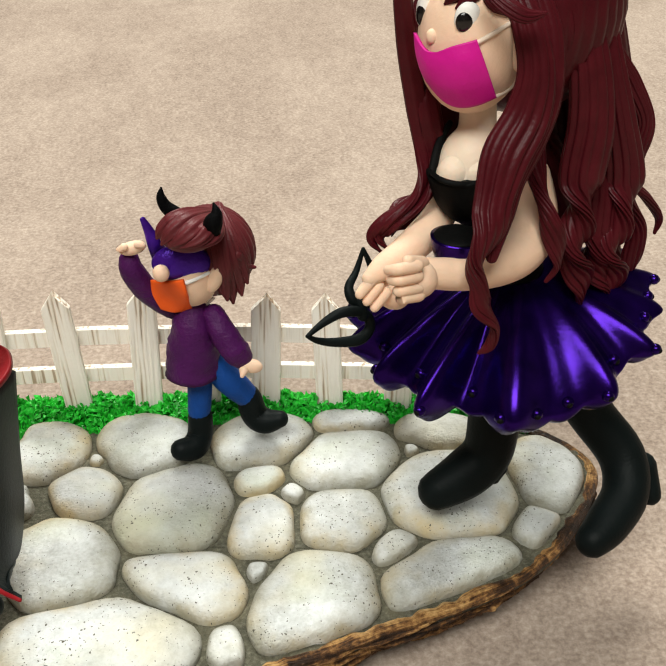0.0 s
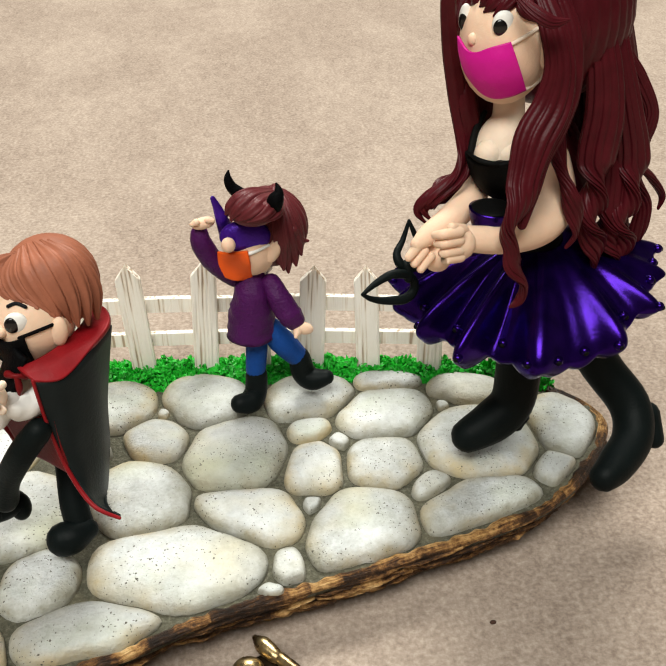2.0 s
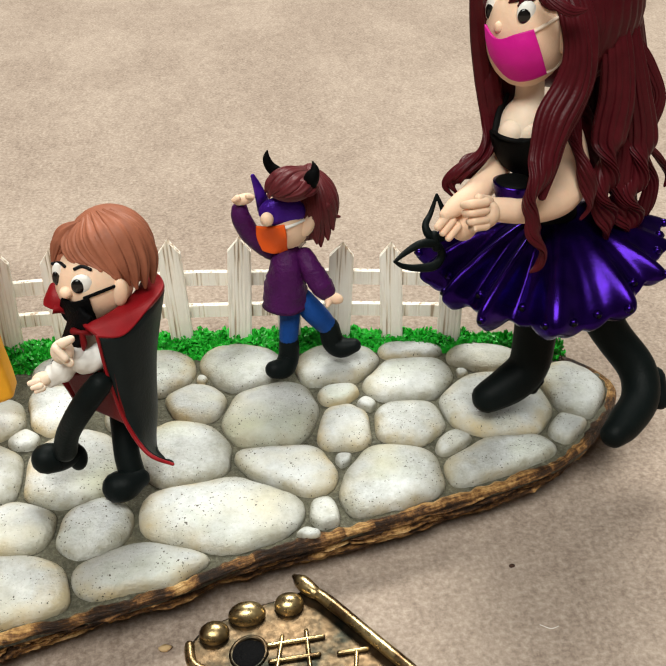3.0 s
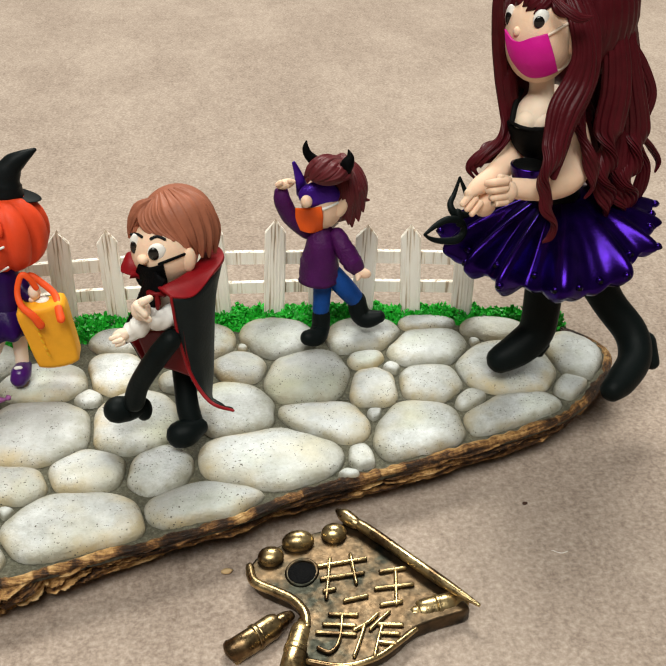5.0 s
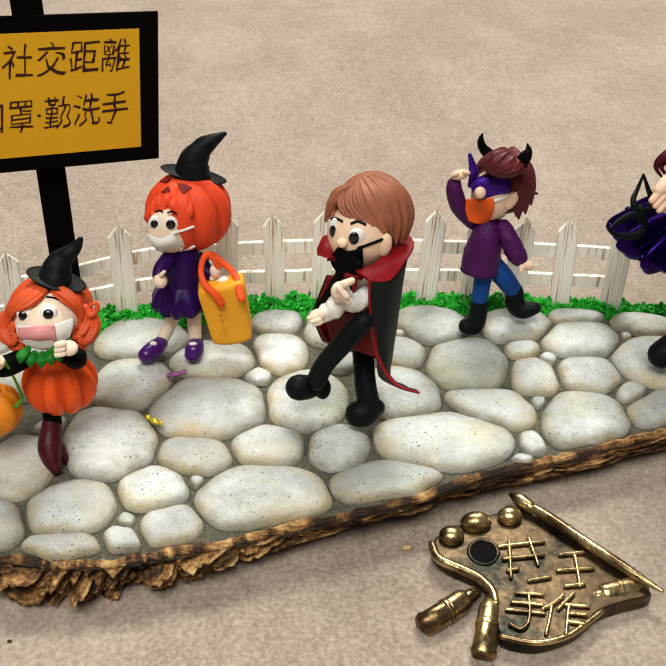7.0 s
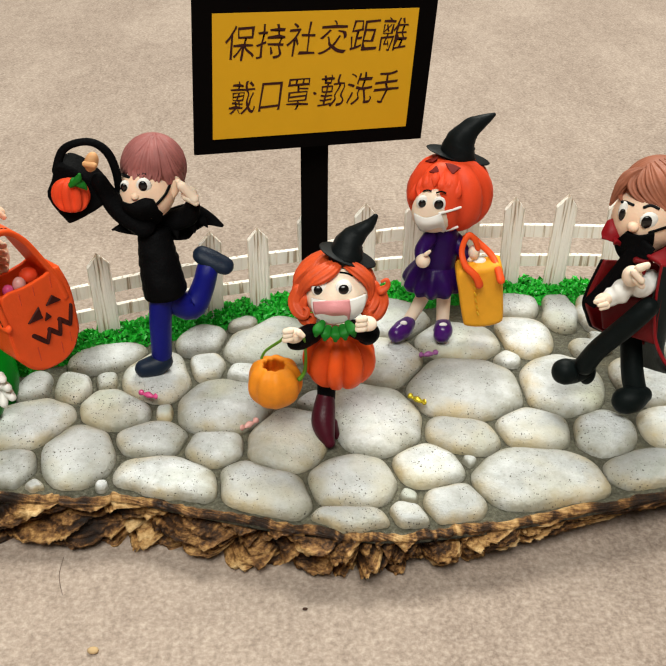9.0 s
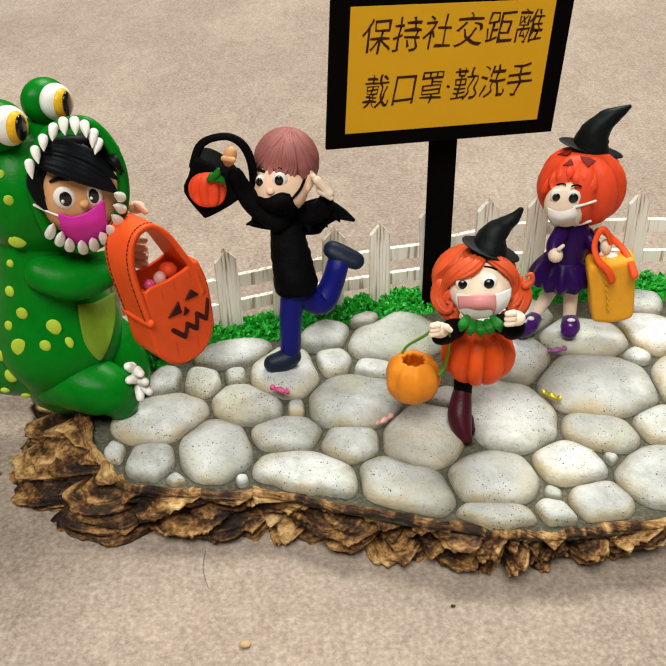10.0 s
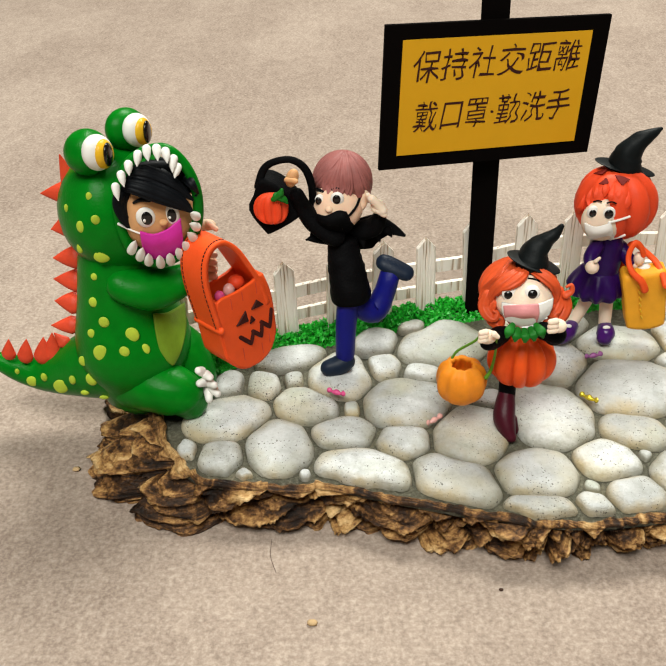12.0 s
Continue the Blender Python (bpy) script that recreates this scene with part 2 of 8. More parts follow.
def painted_wood():
    mat, tree, bsdf = nodes_of("white_wood")
    w = texture_space(tree, (1.0, 1.0, 0.045))
    g, h = noise_of(tree, w, 1150, 2, 0.5), noise_of(tree, texture_space(tree), 240, 3)
    c = ramp(tree, g, [(0.35, (0.42, 0.30, 0.20)), (0.41, (0.84, 0.74, 0.62)), (0.50, (0.96, 0.90, 0.81))])
    c = mix(tree, 0.12, c, ramp(tree, h, [(0.35, (0.70, 0.60, 0.49)), (0.6, (0.88, 0.85, 0.80))]))
    tree.links.new(c, bsdf.inputs["Base Color"])
    bsdf.inputs["Roughness"].default_value = 0.55
    bump(tree, bsdf, g, 0.7, 0.0006)
    return mat


def turf():
    mat, tree, bsdf = nodes_of("turf_green")
    w = texture_space(tree)
    geo = tree.nodes.new("ShaderNodeNewGeometry")
    c = ramp(tree, geo.outputs["Random Per Island"], [(0.0, (0.004, 0.20, 0.008)), (0.5, (0.010, 0.46, 0.020)), (1.0, (0.04, 0.68, 0.06))])
    c = mix(tree, 0.3, c, ramp(tree, noise_of(tree, w, 800, 3), [(0.3, (0.004, 0.13, 0.007)), (0.7, (0.02, 0.55, 0.03))]))
    tree.links.new(c, bsdf.inputs["Base Color"])
    bsdf.inputs["Roughness"].default_value = 0.4
    return mat


def brass(name, light, dark, rough):
    mat, tree, bsdf = nodes_of(name)
    w = texture_space(tree)
    a, b = noise_of(tree, w, 130, 4, 0.6), noise_of(tree, w, 900, 3)
    c = mix(tree, ramp(tree, a, [(0.40, (0, 0, 0)), (0.62, (1, 1, 1))]), dark, light)
    tree.links.new(c, bsdf.inputs["Base Color"])
    bsdf.inputs["Metallic"].default_value = 0.95
    r = ramp(tree, b, [(0.3, (rough * 0.8,) * 3), (0.7, (min(1, rough * 1.4),) * 3)])
    tree.links.new(r, bsdf.inputs["Roughness"])
    bump(tree, bsdf, mix(tree, 0.5, a, b), 0.25, 0.0005)
    return mat


def plain(name, colour, rough=0.6, grain=300, vary=0.12, gloss=0.25):
    mat, tree, bsdf = nodes_of(name)
    n = noise_of(tree, texture_space(tree), grain, 4)
    c = mix(tree, n, tuple(v * (1 - vary) for v in colour), tuple(min(1, v * (1 + vary)) for v in colour))
    tree.links.new(c, bsdf.inputs["Base Color"])
    bsdf.inputs["Roughness"].default_value = rough
    bsdf.inputs["Specular IOR Level"].default_value = gloss
    return mat


PAPER, COBBLE, MORTAR, BARK, WOOD, TURF = felt_paper(), pebble(), mortar(), bark(), painted_wood(), turf()
BRASS = brass("worn_brass", (0.66, 0.50, 0.25), (0.13, 0.080, 0.040), 0.28)
BRONZE = brass("dark_bronze", (0.11, 0.072, 0.040), (0.022, 0.022, 0.016), 0.40)
SIGN_BLACK = plain("black_card", (0.003, 0.0022, 0.002), 0.8, gloss=0.02)
SIGN_YELLOW = plain("yellow_paper", (0.70, 0.36, 0.008), 0.6, 120, 0.06)
INK = plain("dark_ink", (0.040, 0.008, 0.006), 0.6)
WALL = plain("wall_paint", (0.20, 0.18, 0.155), 0.8, 4)


# ---- building tools (millimetres in, metres out) ----
def spline(points, step, closed=False):
    """A smooth line through points of any number of coordinates."""
    p = [np.array(q, float) for q in points]
    n = len(p)
    out = []
    for i in range(n if closed else n - 1):
        a, b, c, d = (p[(i + k) % n] if closed else p[min(max(i + k, 0), n - 1)] for k in (-1, 0, 1, 2))
        for j in range(step):
            u = j / step
            out.append(0.5 * (2 * b + (c - a) * u + (2 * a - 5 * b + 4 * c - d) * u * u + (3 * b - a - 3 * c + d) * u ** 3))
    if not closed:
        out.append(p[-1])
    return out


class Sculpt:
    """Collects clay pieces and joins them into one mesh."""

    def __init__(self):
        self.verts, self.faces, self.slots, self.mats = [], [], [], []

    def add(self, mat, verts, faces):
        m = CLAY[mat] if isinstance(mat, str) else mat
        if m not in self.mats:
            self.mats.append(m)
        k, base = self.mats.index(m), len(self.verts)
        self.verts.extend(verts)
        self.faces.extend(tuple(i + base for i in f) for f in faces)
        self.slots.extend([k] * len(faces))

    def rings(self, mat, rows, closed_ends=True, wrap=False):
        """Skins a row of closed rings."""
        n, verts, faces = len(rows[0]), [tuple(v) for r in rows for v in r], []
        last = len(rows) if wrap else len(rows) - 1
        for i in range(last):
            for j in range(n):
                a, b = i * n, (i + 1) % len(rows) * n
                faces.append((a + j, a + (j + 1) % n, b + (j + 1) % n, b + j))
        if closed_ends and not wrap:
            faces += [tuple(range(n - 1, -1, -1)), tuple(range((len(rows) - 1) * n, len(rows) * n))]
        self.add(mat, verts, faces)

    def ball(self, mat, c, r, turn=(0, 0, 0), sq=1.0, ribs=0, groove=0.0):
        rot = Euler([radians(a) for a in turn]).to_matrix()
        n, m = (ribs * 6 if ribs else 24), 16
        n = min(n, 120)
        rows = []
        for i in range(m + 1):
            th = math.pi * (0.004 + 0.992 * i / m)
            ring = []
            for j in range(n):
                ph = 2 * math.pi * j / n
                x, y, z = math.sin(th) * math.cos(ph), math.sin(th) * math.sin(ph), math.cos(th)
                if sq != 1:
                    x, y, z = (math.copysign(abs(v) ** sq, v) for v in (x, y, z))
                k = 1.0
                if ribs:
                    k -= groove * (1 - abs(math.sin(ribs * ph / 2))) ** 2 * math.sin(th) ** 0.6
                    if ribs < 15:
                        z *= 1 - 0.16 * (1 - math.sin(th)) ** 2
                v = rot @ Vector((x * r[0] * k, y * r[1] * k, z * r[2]))
                ring.append((v.x + c[0], v.y + c[1], v.z + c[2]))
            rows.append(ring)
        self.rings(mat, rows)

    def limb(self, mat, pts, flat=1.0, groove=0.0, sides=14, wrinkle=0.0, keepopen=False, twist=0.0, strands=3.5):
        line = spline(pts, 9 if twist else 5)
        if not keepopen:
            r0, r1 = line[0][3], line[-1][3]
            d0, d1 = line[0][:3] - line[1][:3], line[-1][:3] - line[-2][:3]
            d0, d1 = d0 / (np.linalg.norm(d0) + 1e-9), d1 / (np.linalg.norm(d1) + 1e-9)
            head = [np.r_[line[0][:3] + d0 * r0 * s, r0 * math.sqrt(max(0.0, 1 - s * s)) + 0.01] for s in (0.98, 0.8, 0.5)]
            tail = [np.r_[line[-1][:3] + d1 * r1 * s, r1 * math.sqrt(max(0.0, 1 - s * s)) + 0.01] for s in (0.5, 0.8, 0.98)]
            line = head + line + tail
        face_way = Vector((0, -0.84, 0.54))
        rows = []
        for i, q in enumerate(line):
            a, b = line[max(i - 1, 0)], line[min(i + 1, len(line) - 1)]
            t = Vector(b[:3] - a[:3])
            t = t.normalized() if t.length > 1e-9 else Vector((0, 0, 1))
            side = t.cross(face_way)
            side = side.normalized() if side.length > 1e-3 else Vector((1, 0, 0))
            out = side.cross(t).normalized()
            if twist:
                turn = 2 * math.pi * twist * max(0.0, i / len(line) - 0.45) / 0.55
                side, out = side * math.cos(turn) + out * math.sin(turn), out * math.cos(turn) - side * math.sin(turn)
            ring = []
            for j in range(sides):
                ph = 2 * math.pi * j / sides
                k = 1.0
                if groove:
                    k -= groove * (1 - abs(math.sin(strands * ph))) ** 1.5 * (1 if strands < 4 else 0.8 + 1.1 * noise.noise(Vector((round(strands * ph / math.pi) * 3.3, i * 0.05, pts[0][0]))))
                if wrinkle:
                    k += wrinkle * noise.noise(Vector((q[0] * 0.55, q[2] * 0.9, ph * 1.2)))
                v = Vector(q[:3]) + side * (math.cos(ph) * max(q[3], 0.02) * k) + out * (math.sin(ph) * max(q[3], 0.02) * flat * k)
                ring.append(tuple(v))
            rows.append(ring)
        self.rings(mat, rows)

    def lathe(self, mat, c, prof, waves, amp):
        line = spline(prof, 4)
        n = max(48, waves * 10)
        rows = []
        for i, (r, z) in enumerate(line):
            u = i / (len(line) - 1)
            ring = []
            for j in range(n):
                ph = 2 * math.pi * j / n
                k = 1 + amp * min(1, 2 * u) * math.cos(waves * ph + 0.7 * math.sin(3 * ph))
                ring.append((c[0] + r * k * math.cos(ph), c[1] + r * k * math.sin(ph), c[2] + z))
            rows.append(ring)
        self.rings(mat, rows)

    def skirt(self, mat, c, prof, waves, amp, eyelets):
        """A flounced skirt: deep rounded folds that open towards a scalloped hem with a row of eyelets."""
        line = spline(prof, 6)
        n = waves * 30
        top = line[0][1]
        hem = min(range(len(line)), key=lambda i: line[i][1])

        def place(r, z, ph):
            drop = min(1.0, max(0.0, (top - z) / top))
            way = waves * ph + 0.9 * math.sin(2 * ph + 0.6) + 0.8 * math.sin(3 * ph + 2.0) + 0.5 * drop * math.sin(ph * 2)
            size = 1.05 + 0.3 * math.sin(2 * ph + 1.0) + 0.35 * math.sin(5 * ph)
            fold = 1.9 * (0.5 + 0.5 * math.cos(way)) ** 1.3 - 0.95 + 0.15 * math.sin(2 * way + 1.0)
            k = 1 + drop ** 0.5 * (1 - 0.7 * drop ** 4) * (1 - 0.5 * max(0.0, math.cos(ph))) * amp * size * fold - 0.06 * max(0.0, math.cos(ph))
            scallop = drop ** 14 * (abs(math.sin(0.5 * eyelets * ph)) - 0.6)
            lift = 0.3 * drop ** 2 * fold * size + 0.75 * scallop - 10.5 * drop * max(0.0, math.cos(ph)) ** 1.3
            return (c[0] + r * (k + 0.012 * scallop) * math.cos(ph), c[1] + r * (k + 0.012 * scallop) * math.sin(ph), c[2] + z - lift)

        self.rings(mat, [[place(r, z, 2 * math.pi * j / n) for j in range(n)] for r, z in line])
        r, z = line[hem - 20]
        for j in range(eyelets):
            ph = 2 * math.pi * (j + 0.5) / eyelets
            x, y, h = place(r, z, ph)
            ox, oy = math.cos(ph), math.sin(ph)
            self.ball(mat, (x - 0.2 * ox, y - 0.2 * oy, h), (0.9, 0.9, 0.85))
            # black ball stands for the shade inside the eyelet
            self.ball('bodice', (x + 0.3 * ox, y + 0.3 * oy, h - 0.05), (0.55, 0.55, 0.5))

    def sheet(self, mat, grid, thick):
        """A bent sheet of clay through a grid of points."""
        rows = [spline(r, 6) for r in grid]
        cols = [spline([r[j] for r in rows], 6) for j in range(len(rows[0]))]
        w, h = len(cols), len(cols[0])
        pt = [[Vector(cols[i][j]) for j in range(h)] for i in range(w)]
        verts, faces = [], []
        for side in (0.5, -0.5):
            for i in range(w):
                for j in range(h):
                    du = pt[min(i + 1, w - 1)][j] - pt[max(i - 1, 0)][j]
                    dv = pt[i][min(j + 1, h - 1)] - pt[i][max(j - 1, 0)]
                    nrm = du.cross(dv)
                    nrm = nrm.normalized() if nrm.length > 1e-6 else Vector((0, 1, 0))
                    verts.append(tuple(pt[i][j] + nrm * thick * side))
        o = w * h
        for i in range(w - 1):
            for j in range(h - 1):
                a, b, c, d = i * h + j, (i + 1) * h + j, (i + 1) * h + j + 1, i * h + j + 1
                faces += [(a, b, c, d), (o + d, o + c, o + b, o + a)]
        rim = [i * h for i in range(w)] + [(w - 1) * h + j for j in range(1, h)] + [i * h + h - 1 for i in range(w - 2, -1, -1)] + [j for j in range(h - 2, 0, -1)]
        for a, b in zip(rim, rim[1:] + rim[:1]):
            faces.append((b, a, o + a, o + b))
        self.add(mat, verts, faces)

    def prism(self, mat, front, way, soft):
        """A flat shape with depth and rounded rims."""
        p = [Vector(q) for q in front]
        mid = sum(p, Vector()) / len(p)
        w = Vector(way)
        size = max((q - mid).length for q in p)
        rows = []
        for along, inset in ((0.0, soft * 1.6), (0.0, soft), (0.06, 0.25 * soft), (0.14, 0.0), (0.86, 0.0), (0.94, 0.25 * soft), (1.0, soft), (1.0, soft * 1.6)):
            line = [mid + (q - mid) * (1 - inset / size) + w * along for q in p]
            rows.append([tuple(v) for v in spline([tuple(v) for v in line], 3, closed=True)])
        self.rings(mat, rows)

    def finish(self, name, base=(0, 0, 0), parent=None, label="", smooth=True):
        """Links the mesh; base, in mm, becomes the object's origin."""
        me = bpy.data.meshes.new(name)
        b = np.array(base, float)
        me.from_pydata([tuple((np.array(v) - b) / 1000) for v in self.verts], [], self.faces)
        for m in self.mats:
            me.materials.append(m)
        me.polygons.foreach_set("material_index", self.slots)
        me.polygons.foreach_set("use_smooth", [smooth] * len(me.polygons))
        bm = bmesh.new()
        bm.from_mesh(me)
        bmesh.ops.recalc_face_normals(bm, faces=bm.faces)
        bm.to_mesh(me)
        bm.free()
        ob = new(name, me)
        ob.location = b / 1000
        if parent:
            ob.parent = parent
            ob.matrix_parent_inverse = Matrix.Translation(-parent.location)
        if label:
            ob["label"] = label
        return ob


def part(name, piece, parent, label="", base=None, smooth=True):
    return piece.finish(name, tuple(v * 1000 for v in parent.location) if base is None else base, parent, label, smooth)


def empty(name, base):
    ob = new(name)
    ob.location = tuple(v / 1000 for v in base)
    ob.empty_display_size = 0.005
    return ob


def block(mat, lo, hi):
    """An upright box between two corners, with slightly softened edges."""
    s = Sculpt()
    bm = bmesh.new()
    bmesh.ops.create_cube(bm, size=1.0)
    for v in bm.verts:
        v.co = Vector([(l + h) / 2 + c * (h - l) for l, h, c in zip(lo, hi, v.co)])
    edge = min(h - l for l, h in zip(lo, hi)) * 0.12
    bmesh.ops.bevel(bm, geom=bm.edges[:], offset=edge, segments=2, affect="EDGES")
    s.add(mat, [tuple(v.co) for v in bm.verts], [tuple(v.index for v in f.verts) for f in bm.faces])
    bm.free()
    return s


# ---- the setting ----
GROUND = 2.5


def panel(name, lo, hi, mat, label, category):
    s = Sculpt()
    s.add(mat, [(x, y, z) for x in (lo[0], hi[0]) for y in (lo[1], hi[1]) for z in (lo[2], hi[2])], [(0, 1, 3, 2), (4, 6, 7, 5), (0, 4, 5, 1), (2, 3, 7, 6), (0, 2, 6, 4), (1, 5, 7, 3)])
    return tagged(s.finish(name, lo, smooth=False), label, category, kind="structure")


panel("ground", (-1500, -1500, GROUND - 20), (1500, 1500, GROUND), PAPER, "brown speckled kraft paper sheet lying flat", "ground")
# walls and ceiling added out of view, darkened to cut bounced light
panel("wall_north", (-1500, 1500, -20), (1500, 1600, 1700), WALL, "plain grey-brown wall, unseen, closing the room", "wall")
panel("wall_south", (-1500, -1600, -20), (1500, -1500, 1700), WALL, "plain grey-brown wall, unseen, closing the room", "wall")
panel("wall_east", (1500, -1500, -20), (1600, 1500, 1700), WALL, "plain grey-brown wall, unseen, closing the room", "wall")
panel("wall_west", (-1600, -1500, -20), (-1500, 1500, 1700), WALL, "plain grey-brown wall, unseen, closing the room", "wall")
panel("ceiling", (-1600, -1600, 1700), (1600, 1600, 1760), WALL, "plain grey-brown ceiling, unseen, closing the room", "ceiling")

# ---- the bark slab with its cobbled path ----
LIP = [(138, -9), (130, -23), (116, -34.5), (90, -42.5), (69, -47.5), (52, -51.5), (38, -57), (15, -62.5), (-8, -67.5), (-28, -69.5), (-48, -66), (-66, -61), (-80, -57), (-98, -57),
       (-110, -54), (-116, -45), (-122, -31), (-123, -17), (-108, -4), (-65, 15), (-25, 25), (20, 27), (65, 23), (100, 17), (128, 5)]
SPREAD = [-4, -5, -5, -3, -4, -5, -6, -5, -1, 1, 2, 3, 5, 4, 10, 17, 20, 18, 8, 0, -3, -3, -3, -3, -3]
TOP = 12.2

slab = empty("cobbled_base", (0, -15, GROUND))
tagged(slab, "thick bark slab topped with a cobbled stone path", "model base")


def outline(step):
    line = spline([(x, y, d) for (x, y), d in zip(LIP, SPREAD)], step, closed=True)
    n = len(line)
    for i, (x, y, d) in enumerate(line):
        ax, ay = line[(i + 1) % n][:2] - line[i - 1][:2]
        size = math.hypot(ax, ay) or 1
        yield x, y, d, ay / size, -ax / size


def bark_slab():
    """Torn bark round the slab: a rough top lip, then slanting flakes one above the other, broken into chunks by deep clefts."""
    s = Sculpt()
    grain = []
    edge = list(outline(64))
    area = sum(a[0] * b[1] - b[0] * a[1] for a, b in zip(edge, edge[1:] + edge[:1]))
    sign = 1 if area > 0 else -1
    rows, levels = [], 54
    run, runs = 0.0, []
    for a, b in zip(edge, edge[1:] + edge[:1]):
        runs.append(run)
        run += math.hypot(b[0] - a[0], b[1] - a[1])
    for k in range(levels):
        u = k / (levels - 1)
        ring = []
        lip = max(0.0, 1 - u / 0.16)
        down = max(0.0, (u - 0.16) / 0.84)
        for (x, y, d, nx, ny), along in zip(edge, runs):
            nx, ny = nx * sign, ny * sign
            wild = min(1.0, max(0.0, (12 - x) / 50))
            drop = (TOP - GROUND) * down
            warp = noise.noise(Vector((along * 0.045, down * 1.1, 1.0)))
            ripple = noise.noise(Vector((along * 0.16, down * 3.0, 6.0)))
            # broken chunks
            dist, pts = noise.voronoi(Vector((along * (0.035 + 0.02 * wild) + 0.25 * warp, down * 1.15 + along * 0.016, 3.0)))
            cleft = (1 - min(1.0, (dist[1] - dist[0]) / 0.26)) ** 1.5
            mass = noise.noise(pts[0] * 5.3)
            # slanting layers: each sticks out furthest at its lower edge
            slant = -0.10 - 0.12 * wild + 0.08 * mass
            q = drop * 1.0 + slant * along * (0.35 + 0.65 * wild) + 2.4 * warp + (0.35 + 0.25 * wild) * ripple + 3.0 * mass + 0.6 * wild * noise.noise(Vector((along * 0.17, down * 2.0, 12.0)))
            pitch = 1.9 + 1.9 * wild
            flake = math.floor(q / pitch)
            saw = q / pitch - flake
            tone = 0.5 + 0.8 * noise.noise(Vector((flake * 3.7 + 0.3, mass * 9.0, along * 0.06)))
            ledge = (saw ** 1.5 * (1 - 0.9 * max(0.0, saw - 0.9) / 0.1) - 0.4) * (0.7 + 0.9 * min(1.0, max(0.0, tone)))
            q2 = drop * 1.6 - 0.09 * along + 0.35 * ripple
            saw2 = q2 / 0.9 - math.floor(q2 / 0.9)
            fine = noise.turbulence(Vector((along * 0.16, drop * 1.3 + along * 0.08, 2.0)), 4, False) - 0.45
            rough = min(1.0, 0.10 + down * 6)
            belly = math.sin(math.pi * min(1.0, 0.12 + 0.86 * down)) ** 0.7
            undercut = -(4.2 - 2.9 * wild) * (max(0.0, down - 0.5) / 0.5) ** 1.4
            out = d * (down ** 1.2) + belly * (0.8 + wild * (1.2 + 3.4 * mass) + (0.5 + 0.6 * wild) * warp) + undercut
            torn = noise.ridged_multi_fractal(Vector((along * 0.08 + q * 0.10, q * 0.46, 9.0)), 0.9, 2.1, 5, 1.0, 2.0) - 1.0
            out += rough * (ledge * (1.3 + 1.9 * wild) + (0.35 + 0.45 * wild) * (saw2 - 0.5) + (0.6 + 0.7 * wild) * fine + (0.35 + 0.75 * wild) * torn - cleft * (1.0 + 4.2 * wild))
            inner = -lip * (2.3 + 1.3 * noise.noise(Vector((along * 0.13, 4.0, 0.0))) + 0.7 * noise.noise(Vector((along * 0.5, 7.0, 0.0))))
            crest = 0.5 * noise.noise(Vector((along * 0.11, lip * 1.5, 5.0))) + 0.35 * noise.noise(Vector((along * 0.2, lip * 4.0, 8.0)))
            lift = (0.5 + crest) * (1 - abs(2 * lip - 1)) if lip > 0 else (wild * (1.3 * mass + 0.5 * (saw - 0.5)) + 0.3 * ripple) * math.sin(math.pi * down) ** 0.8
            lift += 2.2 * min(1.0, max(0.0, (-112 - x) / 8)) * (0.6 + mass) * (1 - down)
            ring.append((x + nx * (out + inner), y + ny * (out + inner), TOP + 0.5 * min(1.0, 4 * lip) - drop + lift - 1.1 * (k == 0)))
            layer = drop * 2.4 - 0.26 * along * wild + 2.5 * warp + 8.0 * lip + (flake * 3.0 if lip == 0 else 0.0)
            # tone lightens torn raised edges and lip, and puts shade into recesses
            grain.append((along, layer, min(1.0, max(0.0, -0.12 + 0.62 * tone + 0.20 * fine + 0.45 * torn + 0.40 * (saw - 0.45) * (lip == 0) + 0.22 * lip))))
        rows.append(ring)
    s.rings(BARK, rows, closed_ends=False)
    return s, grain


piece, grain = bark_slab()
ob = part("bark", piece, slab, "craggy brown bark edge")
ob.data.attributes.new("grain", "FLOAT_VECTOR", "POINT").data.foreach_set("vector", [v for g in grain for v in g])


def mortar_bed():
    s = Sculpt()
    edge = list(outline(40))
    rows = []
    for k in range(41):
        u = k / 40 * 0.985
        ring = []
        for x, y, *_ in edge:
            px, py = x * (1 - u) + u * x * 0.86, y * (1 - u) + u * (-14 - 0.0009 * x * x)
            lump = 0.5 * noise.noise(Vector((px * 0.12, py * 0.12, 0))) + 0.28 * noise.noise(Vector((px * 0.7, py * 0.7, 3)))
            ring.append((px, py, TOP + 0.45 + lump - (1.5 if k == 0 else 0)))
        rows.append(ring)
    s.rings(MORTAR, rows)
    return s


part("mortar", mortar_bed(), slab, "rough grey-green mortar between the cobbles")

stones = []  # centre x, y, half length, half width, turn
stones += [
    (128.3, -10.5, 10, 7, 84), (122.2, -23.7, 4.7, 4.1, 45), (111.3, 4.8, 8.5, 5.1, -13), (109.3, -13.2, 12.1, 11.5, -1),
    (104.9, 0.3, 1.7, 1.4, 70), (104.7, -31.4, 12.3, 6.8, 16), (96.7, -25.1, 4.4, 3, 32), (94.5, 10.2, 7.4, 3.2, -4),
    (91.5, -1, 10.8, 8.1, 9), (88.4, -16.4, 8.1, 7.3, 33), (81.6, -35.1, 11.8, 10, 61), (80.6, -8.8, 2.3, 2.2, 82),
    (76.9, 6.7, 9.7, 8, 13), (75.2, -4.3, 4.9, 3.8, 27), (75.1, -16.2, 7.8, 5.9, 81), (73.2, -26.7, 2.2, 1.9, 76),
]
